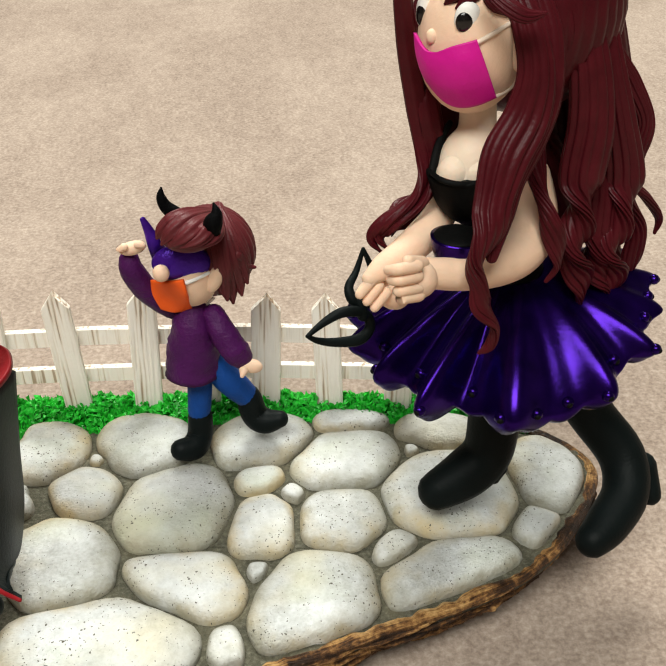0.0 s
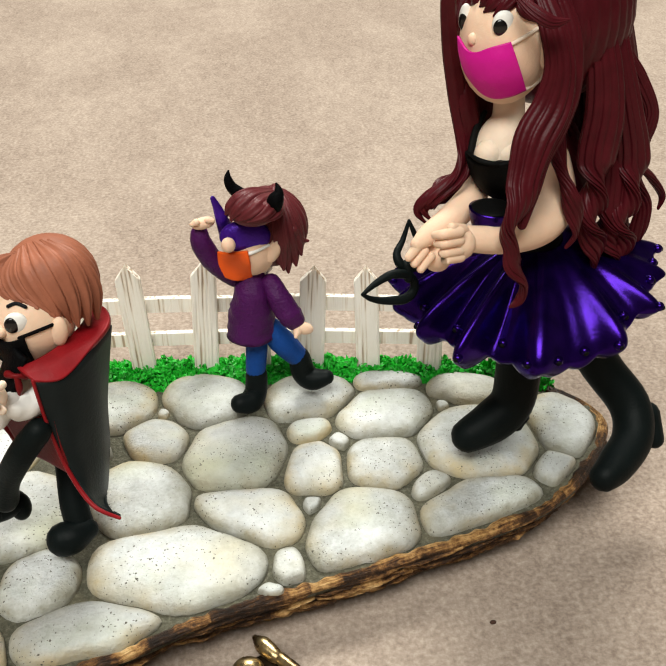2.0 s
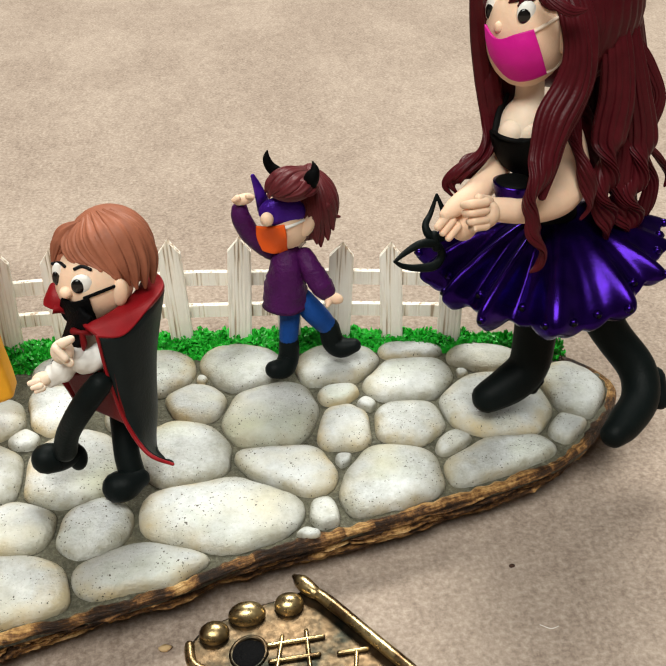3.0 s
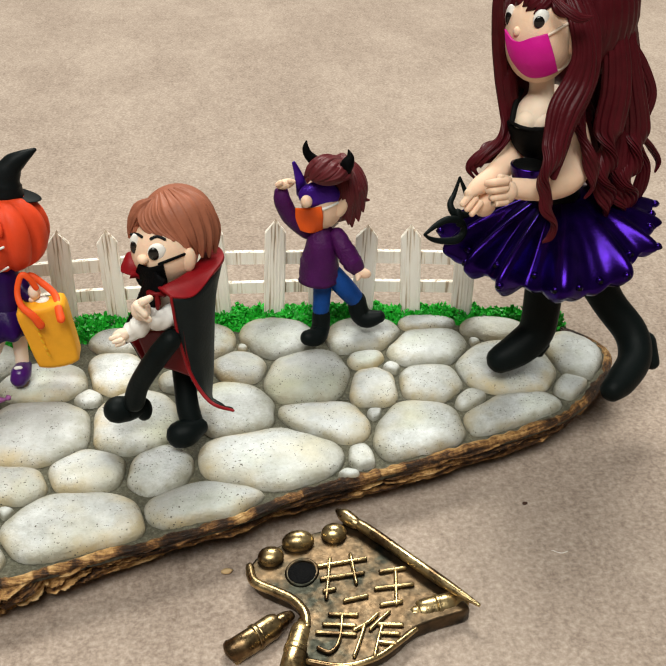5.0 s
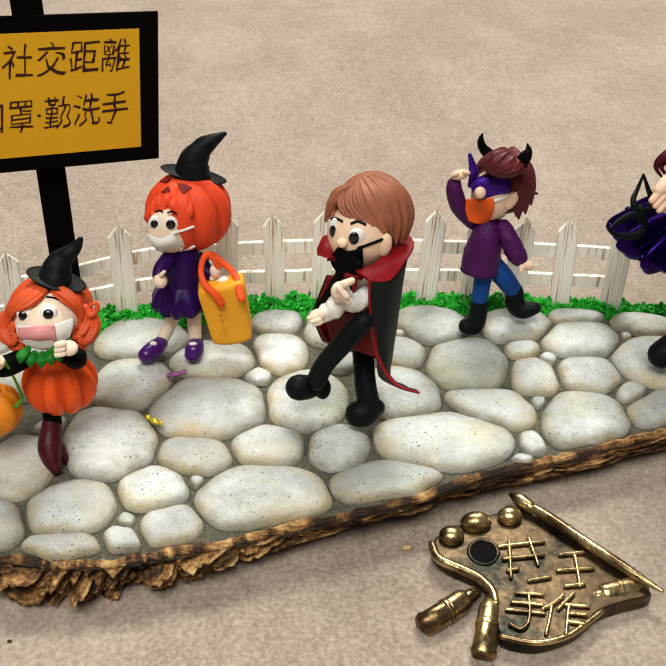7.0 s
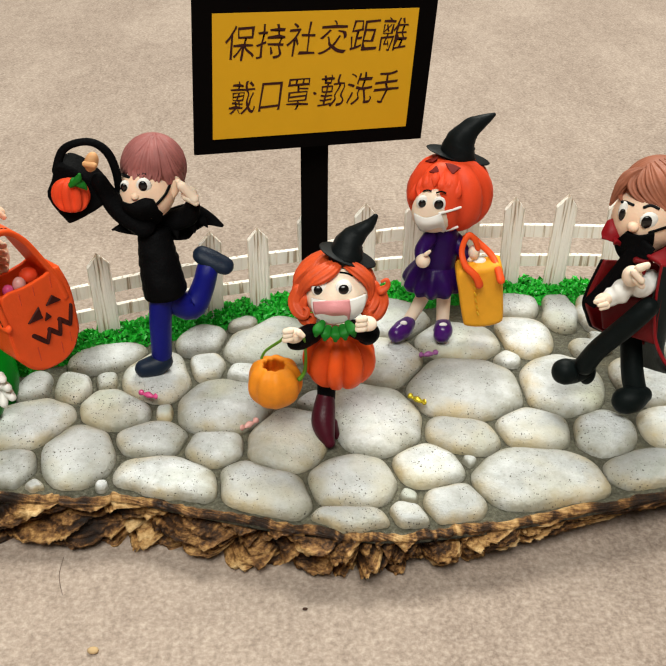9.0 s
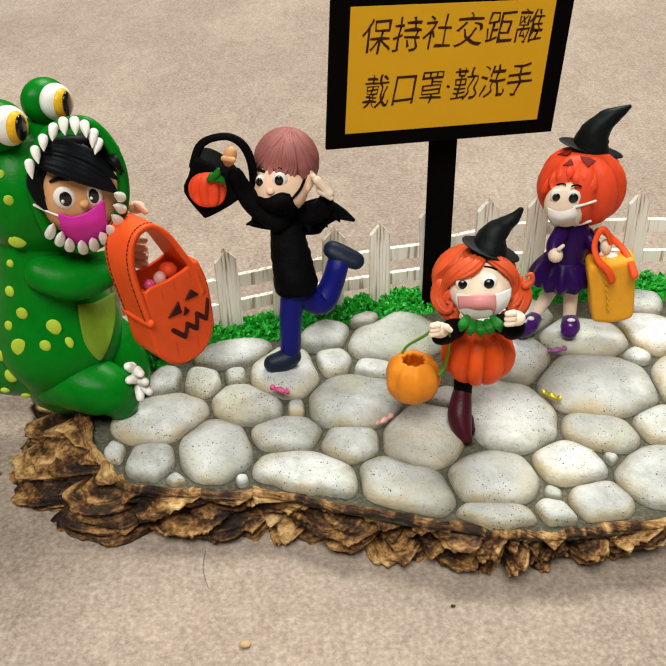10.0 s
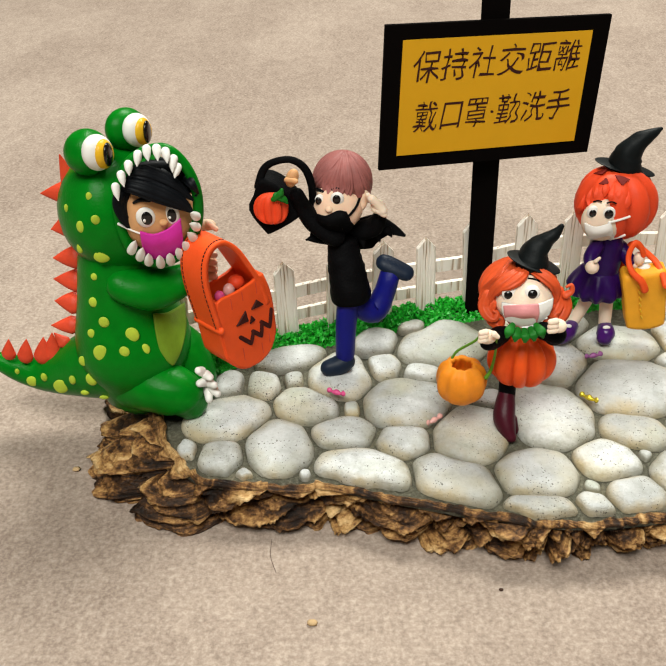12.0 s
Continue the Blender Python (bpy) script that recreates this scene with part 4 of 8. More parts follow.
def vampire(s):
    s.ball('skin', (28.5, -24, 58.1), (6.9, 6.9, 7.2))
    s.ball('brownhair', (31.7, -20, 62.4), (7.9, 7.9, 7.9), ribs=30, groove=0.05)
    s.limb('brownhair', [(27.3, -21.7, 68.8, 0.3), (24.2, -21.7, 66.8, 1.5), (22.5, -21.7, 63.3, 1.1), (21.5, -21.7, 60.5, 0.3)], flat=0.5, groove=0.3, sides=28)
    s.limb('brownhair', [(26.7, -21.9, 68.2, 0.3), (23.2, -22, 65.6, 1.1), (22.1, -22, 63.3, 0.8), (21.5, -21.9, 61.4, 0.3)], flat=0.5, groove=0.3, sides=28)
    s.limb('brownhair', [(27.4, -21.6, 68.9, 0.3), (24.8, -21.3, 66.1, 1.5), (23.5, -21.3, 62.9, 1.1), (22.9, -24.4, 62.4, 0.3)], flat=0.5, groove=0.3, sides=28)
    s.limb('brownhair', [(32.7, -20.7, 70.2, 0.3), (36.2, -23.8, 67.8, 1.7), (38.6, -23.9, 62.6, 1.6), (38.6, -23.8, 56.9, 0.4)], flat=0.45, groove=0.3, sides=28)
    s.limb('brownhair', [(31.5, -20.7, 70.3, 0.3), (35, -24.5, 68.3, 1.9), (37.1, -25.8, 62.7, 1.6), (37.3, -25.7, 56.9, 0.3)], flat=0.45, groove=0.3, sides=28)
    s.limb('brownhair', [(30.4, -20.9, 70.2, 0.3), (33.3, -25.3, 68.3, 1.9), (35.4, -27.1, 62.9, 1.6), (35.9, -27, 57.6, 0.3)], flat=0.45, groove=0.3, sides=28)
    s.limb('brownhair', [(29.4, -21, 69.9, 0.3), (31.3, -25.7, 68.1, 1.9), (33.6, -27.8, 63.4, 1.6), (34.8, -27, 58.5, 0.3)], flat=0.45, groove=0.3, sides=28)
    s.limb('brownhair', [(28.6, -21.2, 69.6, 0.3), (29.6, -25.8, 67.6, 1.9), (31.9, -28, 63.4, 1.5), (33.7, -28.4, 59.3, 0.3)], flat=0.45, groove=0.3, sides=28)
    s.limb('brownhair', [(27.9, -21.4, 69.2, 0.3), (28.1, -25.4, 67.1, 1.7), (30.1, -27.9, 63.9, 1.3), (32.7, -28.8, 61, 0.3)], flat=0.45, groove=0.3, sides=28)
    s.limb('brownhair', [(27.4, -21.6, 68.8, 0.3), (26.5, -24.5, 66.6, 1.6), (27.8, -27.4, 64.4, 1.2), (30.5, -28.9, 62.7, 0.3)], flat=0.45, groove=0.3, sides=28)
    s.limb('brownhair', [(26.9, -21.8, 68.4, 0.3), (25.1, -23.1, 65.7, 1.5), (25.6, -26.1, 64.3, 1), (27.9, -28.4, 63.6, 0.3)], flat=0.45, groove=0.3, sides=28)
    s.ball('skin', (33.2, -29.1, 58.2), (1.4, 1.1, 2.7), turn=(0, 8, 0))
    s.ball('white', (22.8, -26.2, 61.2), (1, 0.8, 2.2))
    s.ball('white', (27.1, -29.8, 60.8), (1.9, 1, 1.9))
    s.ball('eyeblack', (22.5, -26.8, 60.7), (0.7, 0.6, 1.4))
    s.ball('eyeblack', (26.5, -30.4, 60.8), (1.2, 0.6, 1.4))
    s.ball('skin', (24.2, -29.5, 59.3), (1.2, 1.3, 1))
    s.sheet('black', [[(23.2, -29.2, 58.1), (24.8, -30.5, 57.9), (26.2, -31.2, 58.3), (28.1, -31.4, 59)], [(22.3, -26.6, 54.5), (24.2, -29.1, 54.8), (26.1, -30.7, 55.4), (28.4, -31.2, 56.2)], [(22.6, -26.6, 52.5), (24.4, -27, 51.5), (26.3, -27, 51.2), (28.5, -29.8, 53.5)], [(24, -26.5, 50.4), (25.4, -26.6, 49.6), (26.8, -26.6, 49.5), (28.4, -26.5, 50.1)]], 0.5)
    s.limb('black', [(27.3, -30.9, 58.7, 0.3), (29.9, -30.7, 59.5, 0.3), (32.5, -29.5, 59.8, 0.3)])
    s.limb('black', [(27.1, -26.1, 51.2, 0.4), (29.8, -28.3, 52.6, 0.3), (32.3, -28.5, 54.2, 0.3)])
    s.limb('hairblack', [(22.2, -26.2, 63.3, 0.3), (23.3, -25.2, 62.8, 0.3), (24.3, -27, 63, 0.3)])
    s.limb('hairblack', [(26.1, -28.5, 63.2, 0.3), (27.4, -28.5, 63.6, 0.3), (28.8, -29.1, 63.2, 0.3)])
    s.limb('cream', [(27.7, -26, 49.3, 3.1), (27, -26, 44.2, 4.3), (27.5, -25, 39.8, 4.1)])
    s.sheet('red', [[(29.3, -36, 53.7), (33.5, -35, 53.1), (37.6, -30, 54.8), (40.4, -24, 55.5), (39.4, -18, 55.1), (36.7, -14, 54.3)], [(28, -35, 54.4), (31.9, -34, 54.4), (35.6, -29.5, 55.3), (38.2, -23.5, 55.3), (37.8, -17.5, 54.2), (35.7, -14, 53.4)], [(26.7, -33.5, 54.6), (30.1, -32, 55.2), (33.5, -28.5, 55.5), (35.7, -23, 55), (36.1, -18, 54), (34.9, -15, 53.3)]], 0.9)
    s.sheet('red', [[(24.7, -27, 52.7), (24.3, -24, 53.5)], [(22.8, -28, 54.6), (22.2, -25, 55.2)], [(21.2, -29, 55.3), (21.5, -26, 55)]], 0.9)
    s.sheet('capeblack', [[(29.2, -35.5, 53.6), (33.5, -34.5, 53.2), (37.4, -29.5, 54.6), (39.9, -20, 53.1)], [(29.7, -35, 44.3), (33.7, -34.5, 44.1), (36.8, -28, 40.2), (36.3, -14, 33.9)], [(31.7, -35.5, 35), (33.9, -34, 34.3), (36.1, -28, 30.5), (35.6, -16, 24.8)], [(35.2, -39, 30), (34.9, -36, 28.4), (35.4, -30, 24.6), (35, -22, 20.1)], [(39.6, -42.5, 29.9), (38.1, -41, 29.7), (36.9, -38, 28.5), (36.1, -34, 26.3)]], 0.9)
    s.limb('red', [(29.1, -36, 53.9, 0.3), (29.8, -35.6, 44.6, 0.3), (31.6, -36, 35.3, 0.4), (35.1, -39.4, 30.2, 0.4), (39.6, -43, 30.1, 0.3)], sides=8)
    s.sheet('darkred', [[(22.4, -22, 47.4), (27.7, -21, 46.4), (33.9, -24, 47.6)], [(19.4, -24, 38.9), (25.1, -22, 38.2), (32.9, -26, 39.9)], [(20.5, -24.5, 34.8), (25.5, -23, 32.2), (32.6, -27, 32.4)], [(21.7, -25, 32.2), (26.2, -24, 29.3), (32.7, -28, 29.3)]], 0.9)
    s.sheet('black', [[(22.2, -20.8, 46.8), (27.6, -19.8, 45.7), (34.1, -22.8, 46.9)], [(19.1, -22.8, 38.2), (25.1, -20.8, 37.4), (33, -24.8, 39.2)], [(20.2, -23.3, 34), (25.4, -21.8, 31.4), (32.7, -25.8, 31.6)], [(21.4, -23.8, 31.4), (26.1, -22.8, 28.5), (32.8, -26.8, 28.4)]], 0.9)
    s.sheet('black', [[(25.6, -29, 57.4), (26.9, -32, 57.1), (28.3, -33, 56.1)], [(22.5, -29, 50.2), (23.9, -32, 50.6), (25.6, -34, 51.0)], [(19.1, -28, 43.2), (21.0, -31, 44.4), (23.0, -33, 46.1)], [(17.6, -27, 40.0), (18.3, -29, 40.4), (19.3, -30, 40.3)]], 0.9)
    s.sheet('red', [[(23.2, -27, 54.1), (23.7, -26, 56.4), (23.5, -24, 57.6)], [(21.2, -27, 54.6), (21.1, -26, 56.6), (21.6, -24, 58.2)], [(19.4, -26, 54.9), (19.8, -25, 55.7), (20.8, -24, 57.4)]], 0.9)
    s.limb('white', [(29.5, -32, 48, 2.2), (27.2, -34, 47.7, 2.1), (25.3, -35.5, 48.5, 1.7)], wrinkle=0.3, sides=20)
    s.limb('darkred', [(24.9, -33, 53.5, 0.7), (26.3, -34, 53.7, 0.4), (27.6, -33, 53.1, 0.8)], sides=10)
    s.limb('darkred', [(26.3, -34, 53.7, 0.4), (26.4, -34, 51.5, 0.6), (26.1, -34, 50, 0.2)], sides=10)
    s.limb('white', [(24.5, -34.5, 49, 2), (22, -35, 47, 2.1), (20, -35, 45.7, 1.7)], wrinkle=0.3, sides=20)
    s.ball('pale', (23.1, -37, 52.1), (2, 2, 2.2))
    s.limb('pale', [(23.6, -38.5, 54.7, 0.9), (25.1, -38.5, 55.4, 0.7)])
    s.limb('pale', [(22.5, -39, 54.1, 0.7), (24, -40, 52.8, 0.7)])
    s.limb('pale', [(23, -39, 52.5, 0.7), (24.5, -39.5, 51.3, 0.7)])
    s.ball('pale', (18.6, -36, 46), (1.9, 1.4, 1.4), turn=(0, -20, 0))
    s.limb('pale', [(18.1, -37, 46.4, 0.7), (16.7, -37, 46.1, 0.5)])
    s.limb('pale', [(18.6, -38, 46.1, 0.6), (17.2, -38, 45.8, 0.4)])
    s.limb('pale', [(18.9, -38, 45.6, 0.6), (17.7, -38, 45, 0.4)])
    s.ball('black', (28.4, -25, 37), (3.7, 2.9, 2.9))
    s.sheet('darkred', [[(21.1, -27, 40.6), (25.5, -30, 42.8), (31.2, -35.3, 45.5)], [(22.1, -27, 36.8), (26.3, -30, 37.7), (31.4, -35.3, 40)], [(23, -27, 33.2), (26.8, -30, 33.5), (31.8, -35.8, 34.7)]], 0.8)
    s.limb('blackboot', [(28.2, -36, 44, 2.2), (24.8, -36, 39.7, 2.3), (20.7, -33, 31.7, 2.2), (19.1, -31, 26, 2.3)], sides=18)
    s.limb('blackboot', [(19.6, -29, 23.4, 2.4), (17.3, -29, 22.8, 2.8), (15.2, -30, 23.5, 3)], sides=18)
    s.ball('blackboot', (20.7, -29, 22.3), (1.9, 1.9, 2.9))
    s.limb('blackboot', [(29.8, -24, 34.6, 2.4), (30, -28, 27.8, 2.4), (30.3, -31, 23, 2.5), (31.1, -33, 19.5, 2.5)])
    s.limb('blackboot', [(32.3, -34, 19.8, 2), (30.1, -35, 19.4, 2.9), (28.3, -35, 19, 3.1)], sides=18)

def pumpkin_girl(s):
    s.ball('redpumpkin', (-8, 5, 51), (10.3, 9.9, 9.8), ribs=9, groove=0.2)
    s.ball('pale', (-12.4, -1.7, 49.4), (5.3, 3.3, 5.5))
    s.limb('redpumpkin', [(-16.7, 1.8, 54.3, 0.2), (-17, 1.3, 52.8, 0.8), (-17.3, 1.4, 51.2, 1.1), (-17.5, 2.2, 49.4, 0.2)], flat=0.5, groove=0.2, sides=20)
    s.limb('redpumpkin', [(-15.2, 1.4, 56.4, 0.2), (-15.6, 0.5, 55.1, 0.9), (-15.8, 0, 53.8, 1.1), (-16.2, -1.3, 53, 0.2)], flat=0.5, groove=0.2, sides=20)
    s.limb('redpumpkin', [(-13.7, 1.2, 57.7, 0.2), (-14.1, 0, 56.5, 0.8), (-14.4, -0.7, 55.4, 1), (-14.7, -1.2, 54.2, 0.2)], flat=0.5, groove=0.2, sides=20)
    s.limb('redpumpkin', [(-11.8, 1.3, 58.9, 0.2), (-12.2, -0.1, 57.9, 0.7), (-12.5, -1, 56.8, 1), (-12.8, -1.7, 55.7, 0.2)], flat=0.5, groove=0.2, sides=20)
    s.limb('redpumpkin', [(-10.6, -0.7, 58.1, 0.2), (-10.9, -1.7, 56.9, 0.9), (-11.2, -2.5, 55.8, 1.1), (-11.5, -3, 54.6, 0.2)], flat=0.5, groove=0.2, sides=20)
    s.limb('redpumpkin', [(-8.9, -0.9, 58.2, 0.2), (-9.2, -2.1, 57.1, 0.9), (-9.5, -2.8, 55.9, 1.2), (-9.8, -3.4, 54.8, 0.2)], flat=0.5, groove=0.2, sides=20)
    s.limb('redpumpkin', [(-7.2, -2.2, 56.9, 0.2), (-7.5, -3.1, 55.6, 0.9), (-7.8, -3.7, 54.4, 1.1), (-8.1, -4.1, 53.2, 0.2)], flat=0.5, groove=0.2, sides=20)
    # cut-outs drawn as thin dark sheets, their inner shade in the colour
    s.sheet('hoodshade', [[(-10.2, 1.1, 60), (-8.5, 0.6, 59.9), (-6.8, -0.2, 59.3)], [(-9.7, -0.1, 59.3), (-8.6, -0.4, 59.2), (-7.4, -0.5, 59.2)], [(-8.9, -1.2, 58.5), (-8.7, -1.3, 58.4), (-8.5, -1.3, 58.5)]], 0.3)
    s.sheet('hoodshade', [[(-14.3, 5.1, 58.7), (-13, 4.7, 59.5), (-11.5, 4.2, 60.2)], [(-14, 4.6, 58.9), (-13, 4.1, 59.5), (-12, 3.5, 59.9)], [(-13.5, 3.7, 59.1), (-13.1, 3.4, 59.3), (-12.7, 3.2, 59.4)]], 0.3)
    s.sheet('hoodshade', [[(-12.4, 1.3, 59.1), (-12.2, 1.2, 59.2), (-12, 1.1, 59.2)], [(-13.1, 0.9, 58.6), (-12.4, 0.6, 58.7), (-11.8, 0.3, 58.8)], [(-13.9, 0.8, 58), (-12.8, 0, 58.1), (-11.8, -0.1, 58.5)]], 0.3)
    s.ball('white', (-15.5, -3.3, 52.3), (1.4, 0.8, 1.8))
    s.ball('white', (-11.7, -4.1, 52.2), (1.6, 0.8, 1.9))
    s.ball('eyeblack', (-15.6, -3.9, 52.3), (0.9, 0.5, 1))
    s.ball('eyeblack', (-11.9, -4.7, 52.4), (1.1, 0.5, 1.2))
    s.limb('black', [(-15.2, -1.8, 54.4, 0.2), (-14.4, -2.3, 54.9, 0.2), (-13.7, -3, 55, 0.2)])
    s.limb('black', [(-12.4, -3.7, 54.9, 0.2), (-11.4, -3.9, 55.3, 0.2), (-10.5, -4.3, 55.1, 0.2)])
    s.sheet('white', [[(-17.3, -3.8, 49.8), (-15.1, -5, 49.3), (-12.9, -5.4, 49.9), (-11.4, -5.2, 50.5)], [(-16.8, -3.9, 47.7), (-14.7, -4.9, 46.9), (-12.2, -5.4, 47.7), (-10.6, -5.1, 48.3)], [(-15.5, -3, 45), (-13.1, 0.6, 42.1), (-10.9, 0.6, 42.1), (-9.6, -3.5, 45.1)]], 0.5)
    s.limb('white', [(-11.7, -5.1, 50.4, 0.3), (-9.3, -4.8, 50.9, 0.3), (-6.9, -4.7, 51.7, 0.3)])
    s.limb('white', [(-9.7, -1.6, 44.1, 0.3), (-8.3, -2.7, 45.1, 0.3), (-7, -3.4, 46, 0.3)])
    s.limb('hatblack', [(-6.6, 7, 59.6, 4.4), (-6.2, 7, 62.6, 3.6), (-4.4, 7, 65.7, 2.6), (-1.6, 7, 67.7, 1.6), (1.2, 8, 68.9, 0.5)], wrinkle=0.12, sides=20)
    s.ball('hatblack', (-6.4, 7, 59.5), (7.9, 4.2, 0.5), turn=(0, 15, 0))
    s.limb('darkpurple', [(-9.8, 1, 41.8, 4.1), (-10.1, 1, 37, 4.4), (-10.5, 1, 33.2, 4.3)], sides=20)
    s.lathe('darkpurple', (-11, 1, 27.4), [(4.3, 7.2), (6.2, 4.7), (7.2, 2.2), (6.8, 0.8), (5.8, 0), (2.1, 1)], 11, 0.09)
    s.limb('darkpurple', [(-13.0, -2, 42.4, 1.9), (-15.0, -5, 41.0, 1.8), (-15.4, -7, 39.9, 1.5)])
    s.ball('pale', (-15.1, -8, 39.7), (1.7, 1.7, 1.7))
    s.limb('pale', [(-14.7, -9, 41.9, 0.5), (-13.9, -9, 42.7, 0.4)])
    s.limb('darkpurple', [(-6.4, 1, 40.2, 2.0), (-4.0, -2, 37.6, 1.6)])
    s.limb('pale', [(-12.5, 1, 26.3, 1.8), (-14.8, 0, 21.7, 1.6), (-16.9, -1, 18.3, 1.5)])
    s.limb('pale', [(-8.2, 0, 26.8, 1.8), (-8.3, -2, 19.1, 1.6)])
    s.limb('purpleshoe', [(-16.9, -2, 18.5, 1.9), (-18.4, -4, 18.1, 2.4), (-20.1, -6, 18, 2.1)], sides=18)
    s.limb('purpleshoe', [(-8.1, -2, 18.4, 1.9), (-8.5, -5, 18.3, 2.4), (-8.9, -6, 17.7, 2.1)], sides=18)
    s.ball('white', (-18.3, -4.7, 20.3), (0.9, 0.5, 0.7))
    s.ball('white', (-8.7, -5.7, 20.5), (1, 0.5, 0.5))

def witch_girl(s):
    s.ball('redhair', (-36.6, -28, 45.8), (8.7, 7.3, 7.3), ribs=24, groove=0.04)
    s.ball('pale', (-36.2, -35, 47.9), (6.5, 6.4, 6.4))
    s.limb('redhair', [(-36.8, -27.9, 53.2, 1.3), (-38.4, -30.7, 52.7, 1.9), (-40.1, -35.5, 53.1, 1.9), (-41.7, -35.8, 51.4, 1.5), (-42.8, -32.6, 48.4, 0.4)], flat=0.55, groove=0.36, sides=28)
    s.limb('redhair', [(-36.7, -28, 53.2, 1.3), (-38.6, -31, 52.5, 1.9), (-40.7, -35.6, 52.7, 1.9), (-42.7, -32.6, 48.8, 1.6), (-43.9, -31.9, 47.1, 0.4)], flat=0.55, groove=0.36, sides=28)
    s.limb('redhair', [(-36.5, -28.7, 53.2, 1.3), (-38.5, -34.9, 54, 1.9), (-40.9, -36.9, 52.2, 1.9), (-43.1, -32.9, 47.4, 1.6), (-44.5, -31, 44.7, 0.4)], flat=0.55, groove=0.36, sides=28)
    s.limb('redhair', [(-36.9, -28.8, 53.2, 1.3), (-39, -35.4, 53.8, 1.9), (-41.5, -37.1, 51.3, 1.9), (-43.9, -32.2, 45.5, 1.6), (-45.3, -32, 43.6, 0.4)], flat=0.55, groove=0.36, sides=28)
    s.limb('redhair', [(-36.8, -27.9, 53.2, 1.3), (-39, -33.2, 53.4, 1.9), (-41.5, -35.5, 51.7, 2), (-43.9, -32, 47.1, 1.6), (-45.3, -31.9, 45.5, 0.4)], flat=0.55, groove=0.36, sides=28)
    s.limb('redhair', [(-34.8, -27.5, 53, 1.2), (-33.5, -30, 52.5, 1.7), (-32.1, -34.3, 52.9, 1.8), (-31, -35.3, 51.9, 1.4), (-30.3, -35, 50.6, 0.3)], flat=0.55, groove=0.36, sides=28)
    s.limb('redhair', [(-34.6, -27.6, 53, 1.2), (-33.2, -30.2, 52.3, 1.7), (-31.6, -34.5, 52.5, 1.8), (-30.3, -34.7, 50.8, 1.4), (-29.5, -31.7, 47.9, 0.3)], flat=0.55, groove=0.36, sides=28)
    s.limb('redhair', [(-34.4, -28.3, 52.9, 1.2), (-32.8, -30.8, 51.9, 1.7), (-31, -35.5, 51.9, 1.8), (-29.5, -32, 47.6, 1.4), (-28.5, -30.8, 45.5, 0.4)], flat=0.55, groove=0.36, sides=28)
    s.limb('redhair', [(-34.7, -28.4, 53, 1.2), (-32.8, -34.4, 53.5, 1.7), (-30.9, -36.6, 51.5, 1.8), (-29.1, -31.9, 46, 1.4), (-28, -31.7, 44.2, 0.3)], flat=0.55, groove=0.36, sides=28)
    s.limb('redhair', [(-34.6, -27.4, 52.9, 1.2), (-32.7, -30.5, 52.1, 1.7), (-30.8, -34.4, 51.5, 1.8), (-29, -31.5, 47.4, 1.4), (-28, -31.3, 45.9, 0.3)], flat=0.55, groove=0.36, sides=28)
    s.limb('redhair', [(-44.2, -36, 48.8, 1.3), (-44.8, -36, 46.3, 1.5), (-44, -37, 44.4, 1.4), (-42.7, -38, 44, 0.9), (-42.2, -38, 45.4, 0.6), (-42.9, -38, 46, 0.3)], flat=0.8, groove=0.15, sides=28)
    s.limb('redhair', [(-42.9, -36, 47.2, 1.3), (-43.5, -36, 44.7, 1.5), (-42.7, -37, 42.7, 1.4), (-41.4, -38, 42.3, 0.9), (-40.9, -38, 43.8, 0.6), (-41.6, -38, 44.4, 0.3)], flat=0.8, groove=0.15, sides=28)
    s.limb('redhair', [(-29, -36, 49.6, 1.3), (-28.5, -36, 47.1, 1.5), (-29.4, -37, 45.2, 1.4), (-30.6, -38, 44.8, 0.9), (-31.1, -38, 46.2, 0.6), (-30.3, -38, 46.8, 0.3)], flat=0.8, groove=0.15, sides=28)
    s.limb('redhair', [(-27.6, -36, 48.2, 1.3), (-27.1, -36, 45.7, 1.5), (-28, -37, 43.7, 1.4), (-29.2, -38, 43.4, 0.9), (-29.7, -38, 44.8, 0.6), (-28.9, -38, 45.4, 0.3)], flat=0.8, groove=0.15, sides=28)
    s.limb('redhair', [(-29.5, -36, 46.4, 1.3), (-29, -36, 43.8, 1.5), (-29.9, -37, 41.9, 1.4), (-31.1, -38, 41.6, 1), (-31.6, -38, 43, 0.6), (-30.8, -38, 43.6, 0.3)], flat=0.8, groove=0.15, sides=28)
    s.limb('redhair', [(-27.5, -37, 49.2, 0.9), (-26.3, -37, 50.2, 0.6), (-26.5, -37, 51.7, 0.4), (-27.5, -37, 51.3, 0.3)])
    s.limb('redhair', [(-36.6, -35.5, 55.0, 0.8), (-39.3, -38.0, 54.4, 1.6), (-42.0, -38.4, 52.4, 1.5), (-43.4, -37.2, 49.6, 1.0), (-43.6, -36.6, 47.0, 0.3)], flat=0.5, groove=0.34, sides=28)
    s.limb('redhair', [(-36.0, -36.0, 55.2, 0.8), (-37.8, -38.6, 54.6, 1.2), (-40.2, -39.4, 53.2, 1.1), (-41.9, -39.0, 51.9, 0.3)], flat=0.5, groove=0.34, sides=28)
    s.limb('redhair', [(-35.4, -36.0, 55.1, 0.8), (-32.8, -38.0, 54.6, 1.4), (-30.6, -38.4, 52.6, 1.3), (-29.6, -37.4, 49.6, 0.9), (-29.6, -37.0, 47.2, 0.3)], flat=0.5, groove=0.34, sides=28)
    s.ball('white', (-39.9, -38.8, 51), (1.7, 0.9, 2.0))
